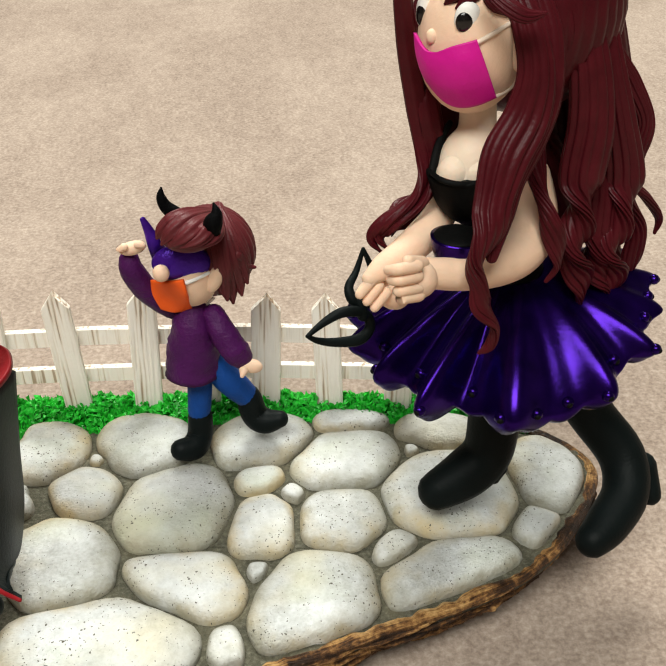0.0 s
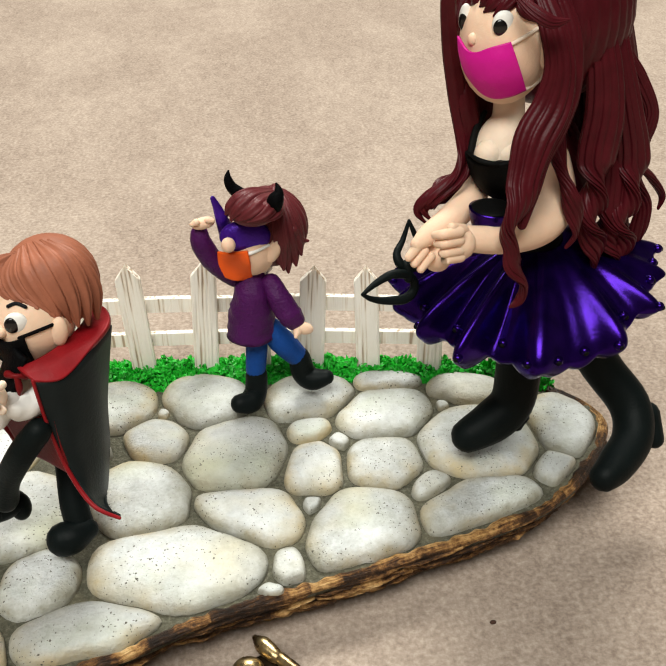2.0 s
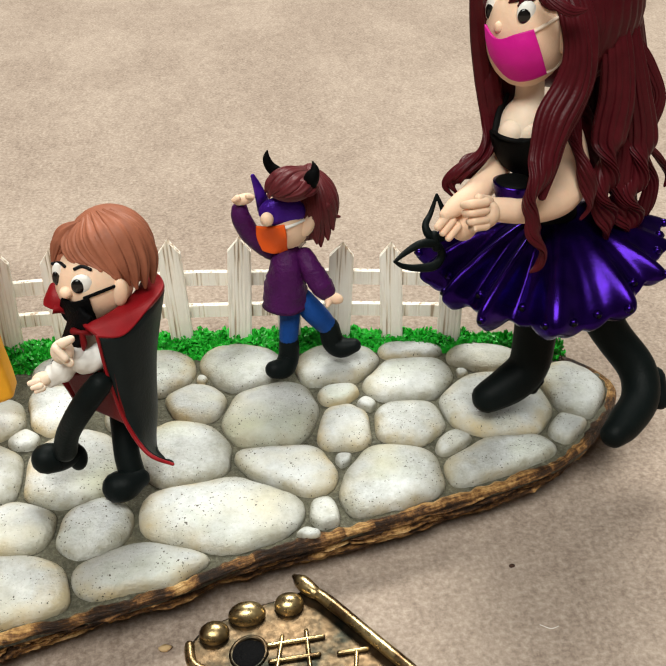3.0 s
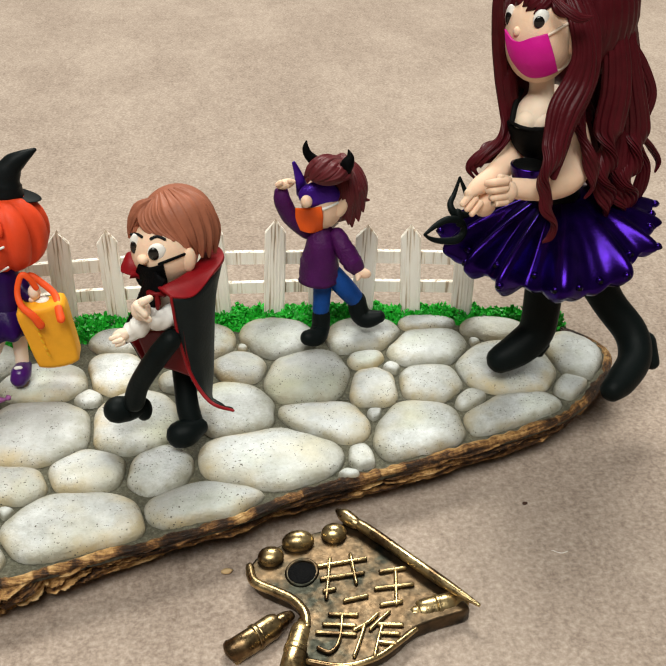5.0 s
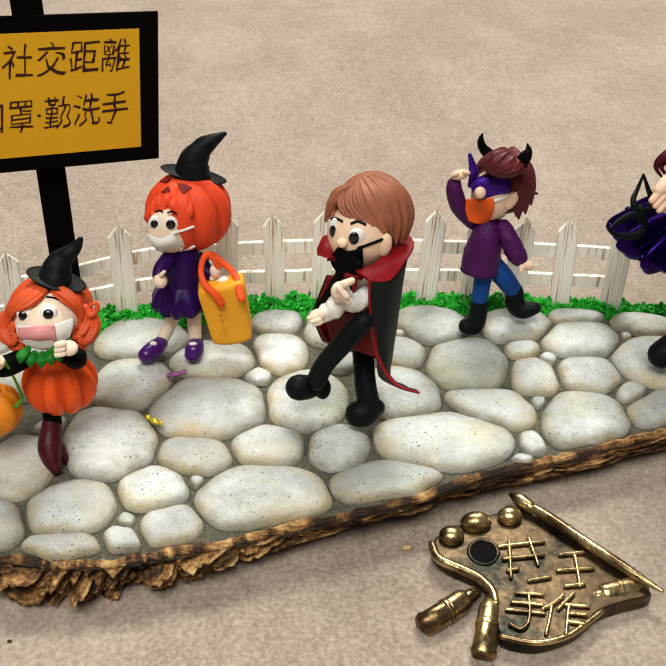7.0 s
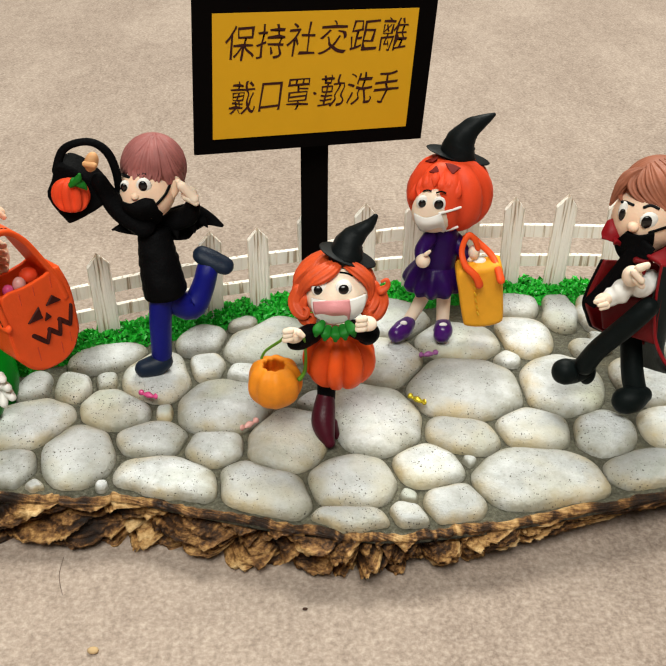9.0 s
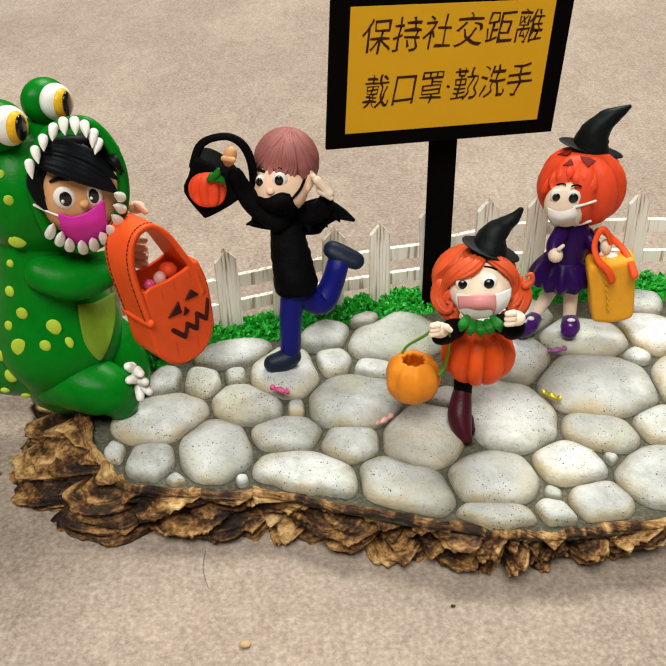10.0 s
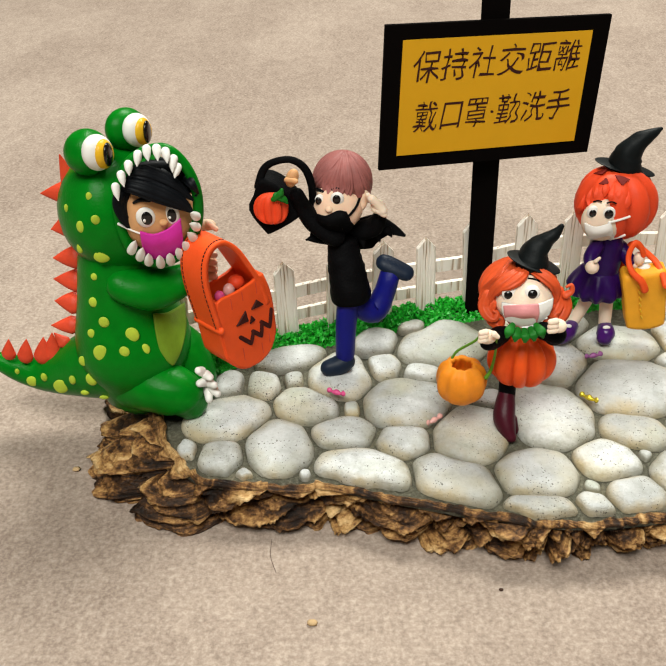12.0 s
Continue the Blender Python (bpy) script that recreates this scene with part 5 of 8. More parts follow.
    s.ball('white', (-35.3, -39.8, 51.5), (1.7, 0.9, 1.9))
    s.ball('eyeblack', (-40.2, -39.3, 50.9), (1.0, 0.6, 1.15))
    s.ball('eyeblack', (-35.3, -40.4, 51.6), (1.05, 0.6, 1.15))
    s.limb('black', [(-41.4, -35.1, 51.7, 0.2), (-40.3, -35.9, 52.8, 0.2), (-39.1, -36.6, 53.4, 0.2)])
    s.limb('black', [(-35.9, -37.6, 53.8, 0.2), (-34.7, -37.6, 53.6, 0.2), (-33.6, -37.7, 53.1, 0.2)])
    s.sheet('white', [[(-41.5, -39.5, 49.1), (-38.3, -41.1, 49.4), (-34, -41.1, 49.6), (-30.7, -39.1, 49.8)], [(-41.4, -39.6, 47.2), (-38.3, -41.3, 47.2), (-33.7, -41.2, 47.3), (-30.8, -39.5, 48.1)], [(-40.6, -39.2, 44.7), (-37.6, -39.7, 43.3), (-33.8, -40, 44.1), (-31.3, -39.5, 46)]], 0.5)
    s.sheet('pinkmask', [[(-41.2, -40, 48.6), (-37.4, -41.7, 49.8), (-34.1, -41.5, 49.8)], [(-40.9, -39.9, 46.4), (-37.3, -41.9, 47.2), (-33.8, -41.5, 47.3)], [(-40.3, -38.8, 44.1), (-37.6, -35.6, 40.4), (-33.8, -40.5, 44.6)]], 0.5)
    s.limb('hatblack', [(-34.8, -34, 56.1, 3.5), (-34.1, -34, 58.8, 2.8), (-32.1, -34, 61, 1.8), (-30.4, -34, 62.5, 1.2), (-29.3, -34, 64.2, 0.6)], wrinkle=0.12, sides=20)
    s.ball('hatblack', (-34.4, -34, 55.7), (6.2, 4.1, 0.5), turn=(0, 20, 0))
    s.ball('orangepumpkin', (-35.4, -35, 31.5), (7.9, 7, 7.2), ribs=9, groove=0.42)
    s.limb('leafgreen', [(-39.2, -41.6, 44.6, 0.7), (-40.2, -43.4, 44.1, 1.1), (-40.6, -43.6, 42.9, 0.4)], flat=0.35, sides=12)
    s.limb('leafgreen', [(-38, -41.6, 43.5, 0.7), (-38.6, -43.4, 43.0, 1.1), (-38.8, -43.6, 41.9, 0.4)], flat=0.35, sides=12)
    s.limb('leafgreen', [(-36.6, -41.6, 43.3, 0.7), (-36.6, -43.4, 42.8, 1.1), (-36.7, -43.6, 41.6, 0.4)], flat=0.35, sides=12)
    s.limb('leafgreen', [(-35.3, -41.6, 43.7, 0.7), (-34.9, -43.4, 43.2, 1.1), (-34.7, -43.6, 42.0, 0.4)], flat=0.35, sides=12)
    s.limb('leafgreen', [(-34.2, -41.6, 44.5, 0.7), (-33.3, -43.4, 43.9, 1.1), (-32.9, -43.6, 42.8, 0.4)], flat=0.35, sides=12)
    s.limb('black', [(-41.1, -39, 40.5, 2.1), (-43.6, -42, 41, 2.2), (-44.7, -44, 41.7, 1.7)])
    s.ball('pale', (-45, -45, 43.9), (2, 1.6, 1.6))
    s.limb('pale', [(-45.6, -47, 46.4, 0.7), (-46.6, -47, 46.2, 0.6)])
    s.limb('pale', [(-45.7, -47, 45.5, 0.7), (-46.6, -47, 45.2, 0.6)])
    s.limb('pale', [(-45.7, -47, 44.5, 0.7), (-46.7, -47, 44.2, 0.6)])
    s.limb('pale', [(-44, -47.5, 46.2, 0.7), (-43.2, -47.5, 45.5, 0.5)])
    s.limb('black', [(-32.5, -41, 42.7, 2), (-30, -43, 43, 2.2)])
    s.ball('black', (-30.2, -42, 41.8), (2.2, 2, 2))
    s.ball('pale', (-30.7, -47, 47.8), (1.8, 1.5, 1.5), turn=(0, 15, 0))
    s.limb('pale', [(-31.6, -48.5, 49.9, 0.7), (-32.7, -48.5, 49.7, 0.6)])
    s.limb('pale', [(-31.6, -48.5, 48.8, 0.7), (-32.7, -48.5, 48.6, 0.6)])
    s.limb('pale', [(-31.6, -48.5, 47.7, 0.7), (-32.7, -48.5, 47.5, 0.6)])
    s.limb('black', [(-38.1, -35, 24.7, 2), (-38.2, -36, 21.4, 2)])
    s.limb('wine', [(-38.3, -36, 22.0, 2.0), (-38.6, -37.2, 19.8, 2.4), (-38.9, -39.2, 17.4, 2.6), (-38.3, -41.4, 15.6, 2.0), (-37.6, -42.8, 14.6, 1.3)], sides=18)
    s.limb('wine', [(-36.9, -38.6, 16.6, 1.2), (-35.9, -39.4, 13.6, 0.7)])
    s.limb('black', [(-36.3, -38, 12.9, 0.7), (-35.4, -38, 10.8, 0.4), (-34.5, -39, 10.1, 0.2)])

def bat_boy(s):
    s.ball('skin', (-76.8, -14, 60.4), (6.1, 6.1, 6.1))
    s.ball('pinkhair', (-75.6, -10, 64.3), (7.1, 7.1, 7.3), ribs=30, groove=0.13)
    s.limb('pinkhair', [(-75.4, -11.8, 71.5, 1.1), (-77.2, -14, 70.3, 1.6), (-79.3, -14.8, 68.3, 1.7), (-81, -14.3, 66.1, 1.3), (-82.2, -12.6, 64.2, 0.3)], flat=0.5, groove=0.36, sides=28)
    s.limb('pinkhair', [(-75.2, -11.9, 71.4, 1.1), (-76.9, -14.2, 70.2, 1.6), (-78.7, -15.2, 68.3, 1.7), (-80.3, -15.1, 66.2, 1.3), (-81.4, -14.1, 64.5, 0.3)], flat=0.5, groove=0.36, sides=28)
    s.limb('pinkhair', [(-74.9, -12.3, 71.3, 1.1), (-76.3, -14.6, 70, 1.6), (-77.8, -15.9, 68, 1.7), (-79, -16.1, 66.1, 1.3), (-79.8, -16.6, 65, 0.3)], flat=0.5, groove=0.36, sides=28)
    s.limb('pinkhair', [(-75.3, -12.4, 71.3, 1.1), (-76.2, -14.7, 69.9, 1.6), (-77.2, -16.1, 67.9, 1.7), (-78.1, -16.5, 65.9, 1.3), (-78.7, -17.6, 65, 0.3)], flat=0.5, groove=0.36, sides=28)
    s.limb('pinkhair', [(-75.1, -11.7, 71.5, 1.1), (-75.7, -14.4, 70.2, 1.6), (-76.3, -16.1, 68.2, 1.6), (-76.9, -16.8, 66.2, 1.3), (-77.2, -17.8, 65.2, 0.3)], flat=0.5, groove=0.36, sides=28)
    s.limb('pinkhair', [(-74.9, -12.4, 71.3, 1.1), (-75.1, -14.8, 69.8, 1.6), (-75.4, -16.4, 67.8, 1.6), (-75.6, -17.1, 65.8, 1.3), (-75.7, -18.1, 64.8, 0.3)], flat=0.5, groove=0.36, sides=28)
    s.limb('pinkhair', [(-75.1, -11.5, 71.5, 1.1), (-74.9, -14.5, 70.1, 1.6), (-74.6, -16.3, 67.9, 1.6), (-74.5, -17, 65.7, 1.3), (-74.4, -17.7, 64.6, 0.3)], flat=0.5, groove=0.36, sides=28)
    s.limb('pinkhair', [(-75.1, -12, 71.4, 1.1), (-74.7, -14.7, 69.9, 1.6), (-74.2, -16.3, 67.7, 1.6), (-73.9, -16.9, 65.5, 1.3), (-73.7, -17.5, 64.3, 0.3)], flat=0.5, groove=0.36, sides=28)
    s.limb('pinkhair', [(-74.4, -11.8, 71.3, 1.1), (-73.6, -14.7, 69.5, 1.6), (-72.6, -16.1, 66.7, 1.7), (-71.9, -16.1, 63.9, 1.3), (-71.4, -16.2, 62.2, 0.3)], flat=0.5, groove=0.36, sides=28)
    s.limb('pinkhair', [(-74.2, -11.9, 71.3, 1.1), (-73.2, -14.8, 69.2, 1.6), (-72.1, -16.1, 66, 1.7), (-71.2, -15.4, 62.6, 1.3), (-70.6, -15.3, 60.6, 0.3)], flat=0.5, groove=0.36, sides=28)
    s.limb('pinkhair', [(-74, -12.2, 71.1, 1.1), (-72.8, -14.6, 69.2, 1.6), (-71.4, -15.6, 66.2, 1.7), (-70.3, -14.7, 63, 1.3), (-69.6, -14.6, 61.3, 0.3)], flat=0.5, groove=0.36, sides=28)
    s.limb('pinkhair', [(-74.3, -12.2, 71.2, 1.1), (-72.9, -14.4, 69.5, 1.6), (-71.4, -15.2, 67, 1.7), (-70.1, -14.5, 64.3, 1.3), (-69.2, -11.8, 61.5, 0.3)], flat=0.5, groove=0.36, sides=28)
    s.limb('pinkhair', [(-74.2, -11.4, 71.4, 1.1), (-72.7, -13.4, 70.1, 1.6), (-71.1, -14.2, 68.1, 1.7), (-69.7, -13.8, 65.9, 1.3), (-68.9, -12.3, 64, 0.3)], flat=0.5, groove=0.36, sides=28)
    s.ball('skin', (-71.1, -15.2, 62.1), (1.5, 1.3, 3), turn=(0, 14, 0))
    s.ball('white', (-80.6, -17.5, 63.2), (1.1, 0.8, 1.4))
    s.ball('white', (-76.6, -18.6, 63.8), (1.6, 0.9, 1.8))
    s.ball('eyeblack', (-80.8, -17.9, 63.2), (0.8, 0.6, 1))
    s.ball('eyeblack', (-76.7, -19.1, 64), (1, 0.6, 1.2))
    s.limb('hairblack', [(-82.2, -12.6, 63.7, 0.3), (-81.1, -15, 64.6, 0.4), (-79.9, -16.8, 65, 0.3)])
    s.limb('hairblack', [(-77.7, -17.2, 65.6, 0.3), (-76.4, -17.1, 65.9, 0.4), (-75.1, -17.4, 65.3, 0.3)])
    s.ball('skin', (-78.5, -19.6, 61.9), (0.9, 0.9, 0.7))
    s.sheet('black', [[(-81.3, -19.3, 60.6), (-79.3, -20.6, 60.8), (-76.4, -20.9, 62.2), (-74.5, -20.5, 61.6)], [(-81.2, -18.6, 58.1), (-78.4, -20.8, 58.6), (-75.3, -21.2, 59.6), (-73.8, -20.2, 59.3)], [(-80.2, -13.8, 53.1), (-77.6, -14, 52.4), (-74.8, -14, 53), (-73.1, -18.6, 57.2)]], 0.5)
    s.limb('black', [(-74, -19.5, 60.2, 0.3), (-72.4, -18.2, 61.7, 0.3), (-71.4, -15.8, 63.3, 0.3)])
    s.limb('black', [(-76, -13, 51.3, 3.4), (-75.7, -13, 46.7, 4), (-75, -13, 40.8, 4.6), (-74.3, -13, 35, 5.0)], sides=36, wrinkle=0.1, keepopen=True)
    s.limb('black', [(-77.7, -16, 53.4, 2.6), (-82, -17, 57.3, 2.4), (-84.4, -18, 61.6, 2), (-85.6, -19, 65.2, 1.7)])
    s.ball('tan', (-86.4, -20, 69.8), (1.4, 1.4, 2.2), turn=(0, 20, 0))
    s.limb('tan', [(-87.5, -21, 69.8, 0.6), (-85.5, -22, 69.9, 0.6)])
    s.ball('pale', (-67.5, -18, 61.6), (1.7, 1.7, 1.7))
    s.limb('pale', [(-68.8, -19, 63.9, 1), (-66.4, -19, 61.2, 1.1)])
    s.limb('pale', [(-67.3, -19, 61.3, 1), (-66.1, -19, 60.2, 0.8)])
    s.limb('pale', [(-69.2, -17, 63.2, 0.8), (-69.7, -17, 64, 0.6)])
    s.limb('black', [(-72.3, -11, 51.9, 2.4), (-68.7, -13, 54, 2.4), (-67.3, -15, 57.1, 1.8)])
    s.sheet('black', [[(-79.7, -15, 54.6), (-75.8, -11, 53), (-71.7, -9, 54.2), (-67.7, -9, 55), (-63.7, -10, 53.1), (-60.9, -11, 50.6)], [(-82.1, -16, 53.8), (-76.9, -11, 50.2), (-71.8, -9, 49.7), (-67.2, -9, 50.8), (-64.2, -10, 51.2), (-61.1, -11, 50.3)], [(-84.4, -17, 52.8), (-79.3, -15, 50.8), (-70.3, -10, 46.6), (-67.7, -9, 47.9), (-64.9, -10, 50.3), (-61.3, -11, 50.2)]], 0.8)
    s.limb('navy', [(-74.8, -14, 36.6, 2.9), (-75.7, -15.5, 29, 2.6), (-76.1, -16.3, 20, 2.4)])
    s.limb('navy', [(-73, -13, 32.9, 2.9), (-68.8, -12, 30.2, 3.1), (-66.2, -10, 34.1, 2.7), (-64.6, -9, 39.6, 2.5)])
    s.limb('navyshoe', [(-66.1, -9, 42.2, 2.1), (-64.1, -9, 41, 2.3), (-60.9, -9, 39.3, 2.1)], sides=18)
    s.limb('navyshoe', [(-76, -16.5, 18.1, 2.4), (-77.8, -17.2, 17.3, 2.6), (-80.2, -18, 17.1, 2.2)], sides=18)
    for (x0, z0), (x1, z1) in (((-82.4, 52.9), (-83.7, 50.6)), ((-80.0, 53.7), (-80.9, 51.6)), ((-71.4, 51.4), (-70.9, 48.5)), ((-67.8, 52.4), (-67.1, 50.0)), ((-65.2, 53.1), (-64.3, 51.3))):
        s.limb('black', [(x0, -13, z0, 1.1), ((x0 + x1) / 2, -13, (z0 + z1) / 2, 0.7), (x1, -13, z1, 0.15)], flat=0.4, sides=10)

def dinosaur(s):
    s.limb('dinogreen', [(-126, -24, 53.4, 10.2), (-127, -24, 43.2, 11.1), (-126.8, -24, 30.1, 13.8), (-126.5, -24, 21.3, 11)], sides=32)
    s.ball('dinogreen', (-124.9, -22, 64.1), (14.3, 14.3, 14.3))
    s.limb('dinogreen', [(-129, -24, 25.8, 11.2), (-140.7, -22, 21.1, 8), (-151, -21, 18.1, 4.5), (-159.8, -20, 19.9, 3), (-167.4, -19, 23.7, 1.1)], sides=28)
    s.limb('dinogreen', [(-127.7, -29, 20.5, 5.8), (-120.7, -32, 22.2, 6.5), (-115.2, -33, 20.4, 5.9), (-113.3, -33, 18.3, 4.5)], sides=28)
    s.limb('dinogreen', [(-117.4, -20, 23.6, 7.4), (-113.9, -22, 18.5, 5.8), (-113.6, -24, 13.4, 4.8)])
    s.ball('tan', (-114.5, -33, 68.3), (7.9, 6.7, 9.4))
    s.limb('dinogreen', [(-118.7, -36, 80.3, 1.1), (-121.9, -36, 73.7, 1.1), (-122, -36, 66.9, 1.2), (-120.5, -36, 61.3, 1.2), (-116.9, -36, 58.2, 1.2), (-112.2, -36, 58.7, 1.2), (-108.2, -36, 62.2, 1.2), (-105.8, -36, 67.7, 1.2), (-105.3, -36, 74.4, 1.1), (-107.1, -36, 80.1, 1.1), (-110.5, -36, 83.6, 1.1), (-114.9, -36, 83.1, 1.1), (-118.7, -36, 80.3, 1.1), (-121.9, -36, 73.7, 1.1)], keepopen=True)
    s.ball('hairblack', (-113.1, -33, 77), (7.4, 2.1, 2.9))
    s.limb('hairblack', [(-117.9, -27.7, 75.7, 1.3), (-113.2, -35, 77.7, 1.7), (-109.8, -35.8, 75.5, 1.4), (-106.5, -36.5, 72.8, 0.3)], flat=0.5, groove=0.3, sides=28)
    s.limb('hairblack', [(-116.9, -25.7, 75.8, 1.3), (-113.9, -23.6, 73.6, 1.8), (-108.8, -31.5, 74.5, 1.4), (-105.2, -37.2, 73.9, 0.3)], flat=0.5, groove=0.3, sides=28)
    s.limb('hairblack', [(-118.8, -29.1, 75.5, 1.3), (-114.7, -37, 76.7, 1.6), (-111.3, -37.7, 74.9, 1.3), (-108.2, -36.1, 72.2, 0.4)], flat=0.5, groove=0.3, sides=28)
    s.limb('hairblack', [(-119.1, -29.5, 75.4, 1.2), (-116.2, -37.7, 75.6, 1.2), (-114, -38.6, 74.4, 0.9), (-111, -38.3, 72.7, 0.3)], flat=0.5, groove=0.3, sides=28)
    s.limb('hairblack', [(-119.6, -29.8, 75.5, 1.3), (-119.8, -35.8, 74.7, 1.4), (-120.5, -36.8, 72.2, 1.1), (-119.9, -38, 69.6, 0.3)], flat=0.5, groove=0.3, sides=28)
    s.limb('hairblack', [(-115.2, -22.7, 75, 1.3), (-111.7, -22.8, 73.7, 1.6), (-106.3, -37.5, 77.2, 1.1), (-104.8, -37.2, 74.4, 0.3)], flat=0.5, groove=0.3, sides=28)
    s.limb('hairblack', [(-120.1, -31, 74.8, 1.2), (-120.7, -37.3, 74.8, 1.1), (-121.4, -37.4, 71.5, 0.8), (-121.2, -37, 69.5, 0.3)], flat=0.5, groove=0.3, sides=28)
    for pts in ([(-120.8, -35.5, 76.2, 1.4), (-116.8, -38.6, 77.0, 2.1), (-112.0, -39.6, 75.6, 2.2), (-108.0, -39.0, 72.9, 1.4), (-106.2, -38.2, 70.6, 0.3)],
                [(-119.2, -36, 78.4, 1.2), (-114.8, -37.8, 79.0, 1.9), (-109.6, -38.0, 76.6, 1.7), (-106.0, -37.6, 73.2, 0.3)],
                [(-120.4, -36, 76.0, 1.2), (-121.3, -37.6, 72.6, 1.4), (-120.7, -38.0, 69.4, 1.0), (-119.8, -38.0, 67.0, 0.3)]):
        s.limb('hairblack', pts, flat=0.4, groove=0.3, sides=66, strands=5.5)
    s.ball('white', (-115.7, -39.2, 70.1), (2.1, 0.9, 2.3))
    s.ball('white', (-110.6, -38.3, 70.1), (1.7, 0.9, 2.3))
    s.ball('eyeblack', (-115.4, -39.8, 70.2), (1.2, 0.5, 1.5))
    s.ball('eyeblack', (-110.4, -38.9, 70.3), (1, 0.5, 1.5))
    s.ball('white', (-115.8, -40.3, 69.9), (0.3, 0.3, 0.4))
    s.ball('white', (-110.7, -39.6, 70.2), (0.3, 0.3, 0.3))
    s.ball('tan', (-112.1, -39.6, 69.1), (0.9, 1, 0.7))
    s.sheet('magenta', [[(-117.2, -39.7, 67.2), (-114.4, -40.1, 66.7), (-111.4, -39.7, 67.7), (-108.8, -38.4, 69.4)], [(-117.3, -39.2, 64.5), (-114.3, -39.8, 64), (-110.9, -39.4, 64.7), (-108.9, -38.3, 66.1)], [(-117.8, -36.3, 59.9), (-115, -36.9, 59.2), (-111.7, -37, 60), (-109.2, -36.9, 62.2)]], 0.5)
    s.limb('white', [(-122.1, -37.3, 67.8, 0.3), (-119.8, -38.1, 66.9, 0.2), (-116.7, -39.5, 66.3, 0.2)])
    s.limb('hairblack', [(-118, -38.2, 73, 0.3), (-116.4, -38.5, 73.7, 0.4), (-114.6, -38.8, 73.6, 0.3)])
    s.limb('hairblack', [(-111.4, -38.3, 73.2, 0.3), (-110, -37.3, 73.4, 0.3)])
    s.limb('white', [(-121.3, -38, 76.5, 0.9), (-121, -39, 75.5, 0.7), (-120.6, -40, 74.4, 0.1)])
    s.limb('white', [(-119.8, -38, 79.1, 0.9), (-119.4, -39, 78.3, 0.7), (-119, -40, 77.4, 0.1)])
    s.limb('white', [(-118, -38, 81.3, 0.9), (-117.8, -39, 80.6, 0.7), (-117.6, -40, 79.8, 0.1)])
    s.limb('white', [(-115.8, -38, 83.4, 0.9), (-115.8, -39, 82.5, 0.7), (-115.8, -40, 81.7, 0.1)])
    s.limb('white', [(-113.9, -38, 84.5, 0.9), (-113.7, -39, 83.6, 0.7), (-113.4, -40, 82.8, 0.1)])
    s.limb('white', [(-111.9, -38, 84.6, 0.9), (-111.7, -39, 83.7, 0.7), (-111.5, -40, 82.8, 0.1)])
    s.limb('white', [(-110.2, -38, 83.9, 0.9), (-109.9, -39, 83.1, 0.7), (-109.7, -40, 82.3, 0.1)])
    s.limb('white', [(-108.8, -38, 82.3, 0.9), (-108.9, -39, 81.3, 0.7), (-108.9, -40, 80.3, 0.1)])
    s.limb('white', [(-108.2, -38, 80.5, 0.9), (-108.4, -39, 79.8, 0.7), (-108.6, -40, 79.1, 0.1)])
    s.limb('white', [(-120.1, -38, 61.9, 1), (-119.2, -39, 63.6, 0.8), (-118.4, -40, 65.2, 0.1)])
    s.limb('white', [(-118.5, -38, 60.3, 1), (-117.8, -39, 61.9, 0.8), (-117.1, -40, 63.5, 0.1)])
    s.limb('white', [(-116.8, -38, 59.1, 1), (-116.4, -39, 60.6, 0.8), (-116.1, -40, 62.1, 0.1)])
    s.limb('white', [(-114.3, -38, 58.5, 1), (-114.1, -39, 60.1, 0.8), (-113.8, -40, 61.6, 0.1)])
    s.limb('white', [(-112.1, -38, 59.2, 1), (-111.9, -39, 60.7, 0.8), (-111.7, -40, 62.1, 0.1)])
    s.limb('white', [(-109.8, -38, 60.5, 1), (-109.9, -39, 61.9, 0.8), (-109.9, -40, 63.3, 0.1)])
    s.limb('white', [(-108.1, -38, 62.2, 1), (-108.3, -39, 63.5, 0.8), (-108.5, -40, 64.7, 0.1)])
    s.limb('white', [(-106.7, -38, 64.7, 1), (-107, -39, 65.8, 0.7), (-107.3, -40, 66.9, 0.1)])
    s.limb('white', [(-105.8, -38, 67.2, 1), (-106.2, -39, 68.1, 0.7), (-106.7, -40, 68.9, 0.1)])
    s.limb('white', [(-105.6, -38, 69.6, 1), (-105.9, -39, 70.5, 0.7), (-106.2, -40, 71.3, 0.1)])
    s.ball('dinogreen', (-128.9, -28, 80), (4.9, 4.9, 4.9))
    s.ball('white', (-125.9, -31, 81.1), (3.3, 3.4, 3.8))
    s.ball('eyeyellow', (-124.4, -32, 81.2), (2.1, 2.8, 3.1))
    s.ball('eyeblack', (-123.2, -32.9, 81.4), (0.9, 2.1, 2.5))
    s.ball('dinogreen', (-122, -20, 81.8), (4.6, 4.6, 4.6))
    s.ball('white', (-119, -23, 82.7), (3.1, 3.2, 3.6))
    s.ball('eyeyellow', (-117.6, -24, 82.8), (2, 2.6, 2.9))
    s.ball('eyeblack', (-116.4, -24.9, 83), (0.8, 2, 2.4))
    s.limb('spikered', [(-135.7, -22, 71, 2.1), (-136.3, -22, 74, 1.2), (-136.9, -22, 77, 0.2)], flat=0.6)
    s.limb('spikered', [(-136.6, -22, 68.2, 3), (-139.6, -22, 68.1, 1.8), (-142.7, -22, 68, 0.2)], flat=0.6)
    s.limb('spikered', [(-137.6, -22, 60.1, 3.1), (-139.8, -22, 59.6, 1.9), (-142, -22, 59.1, 0.2)], flat=0.6)
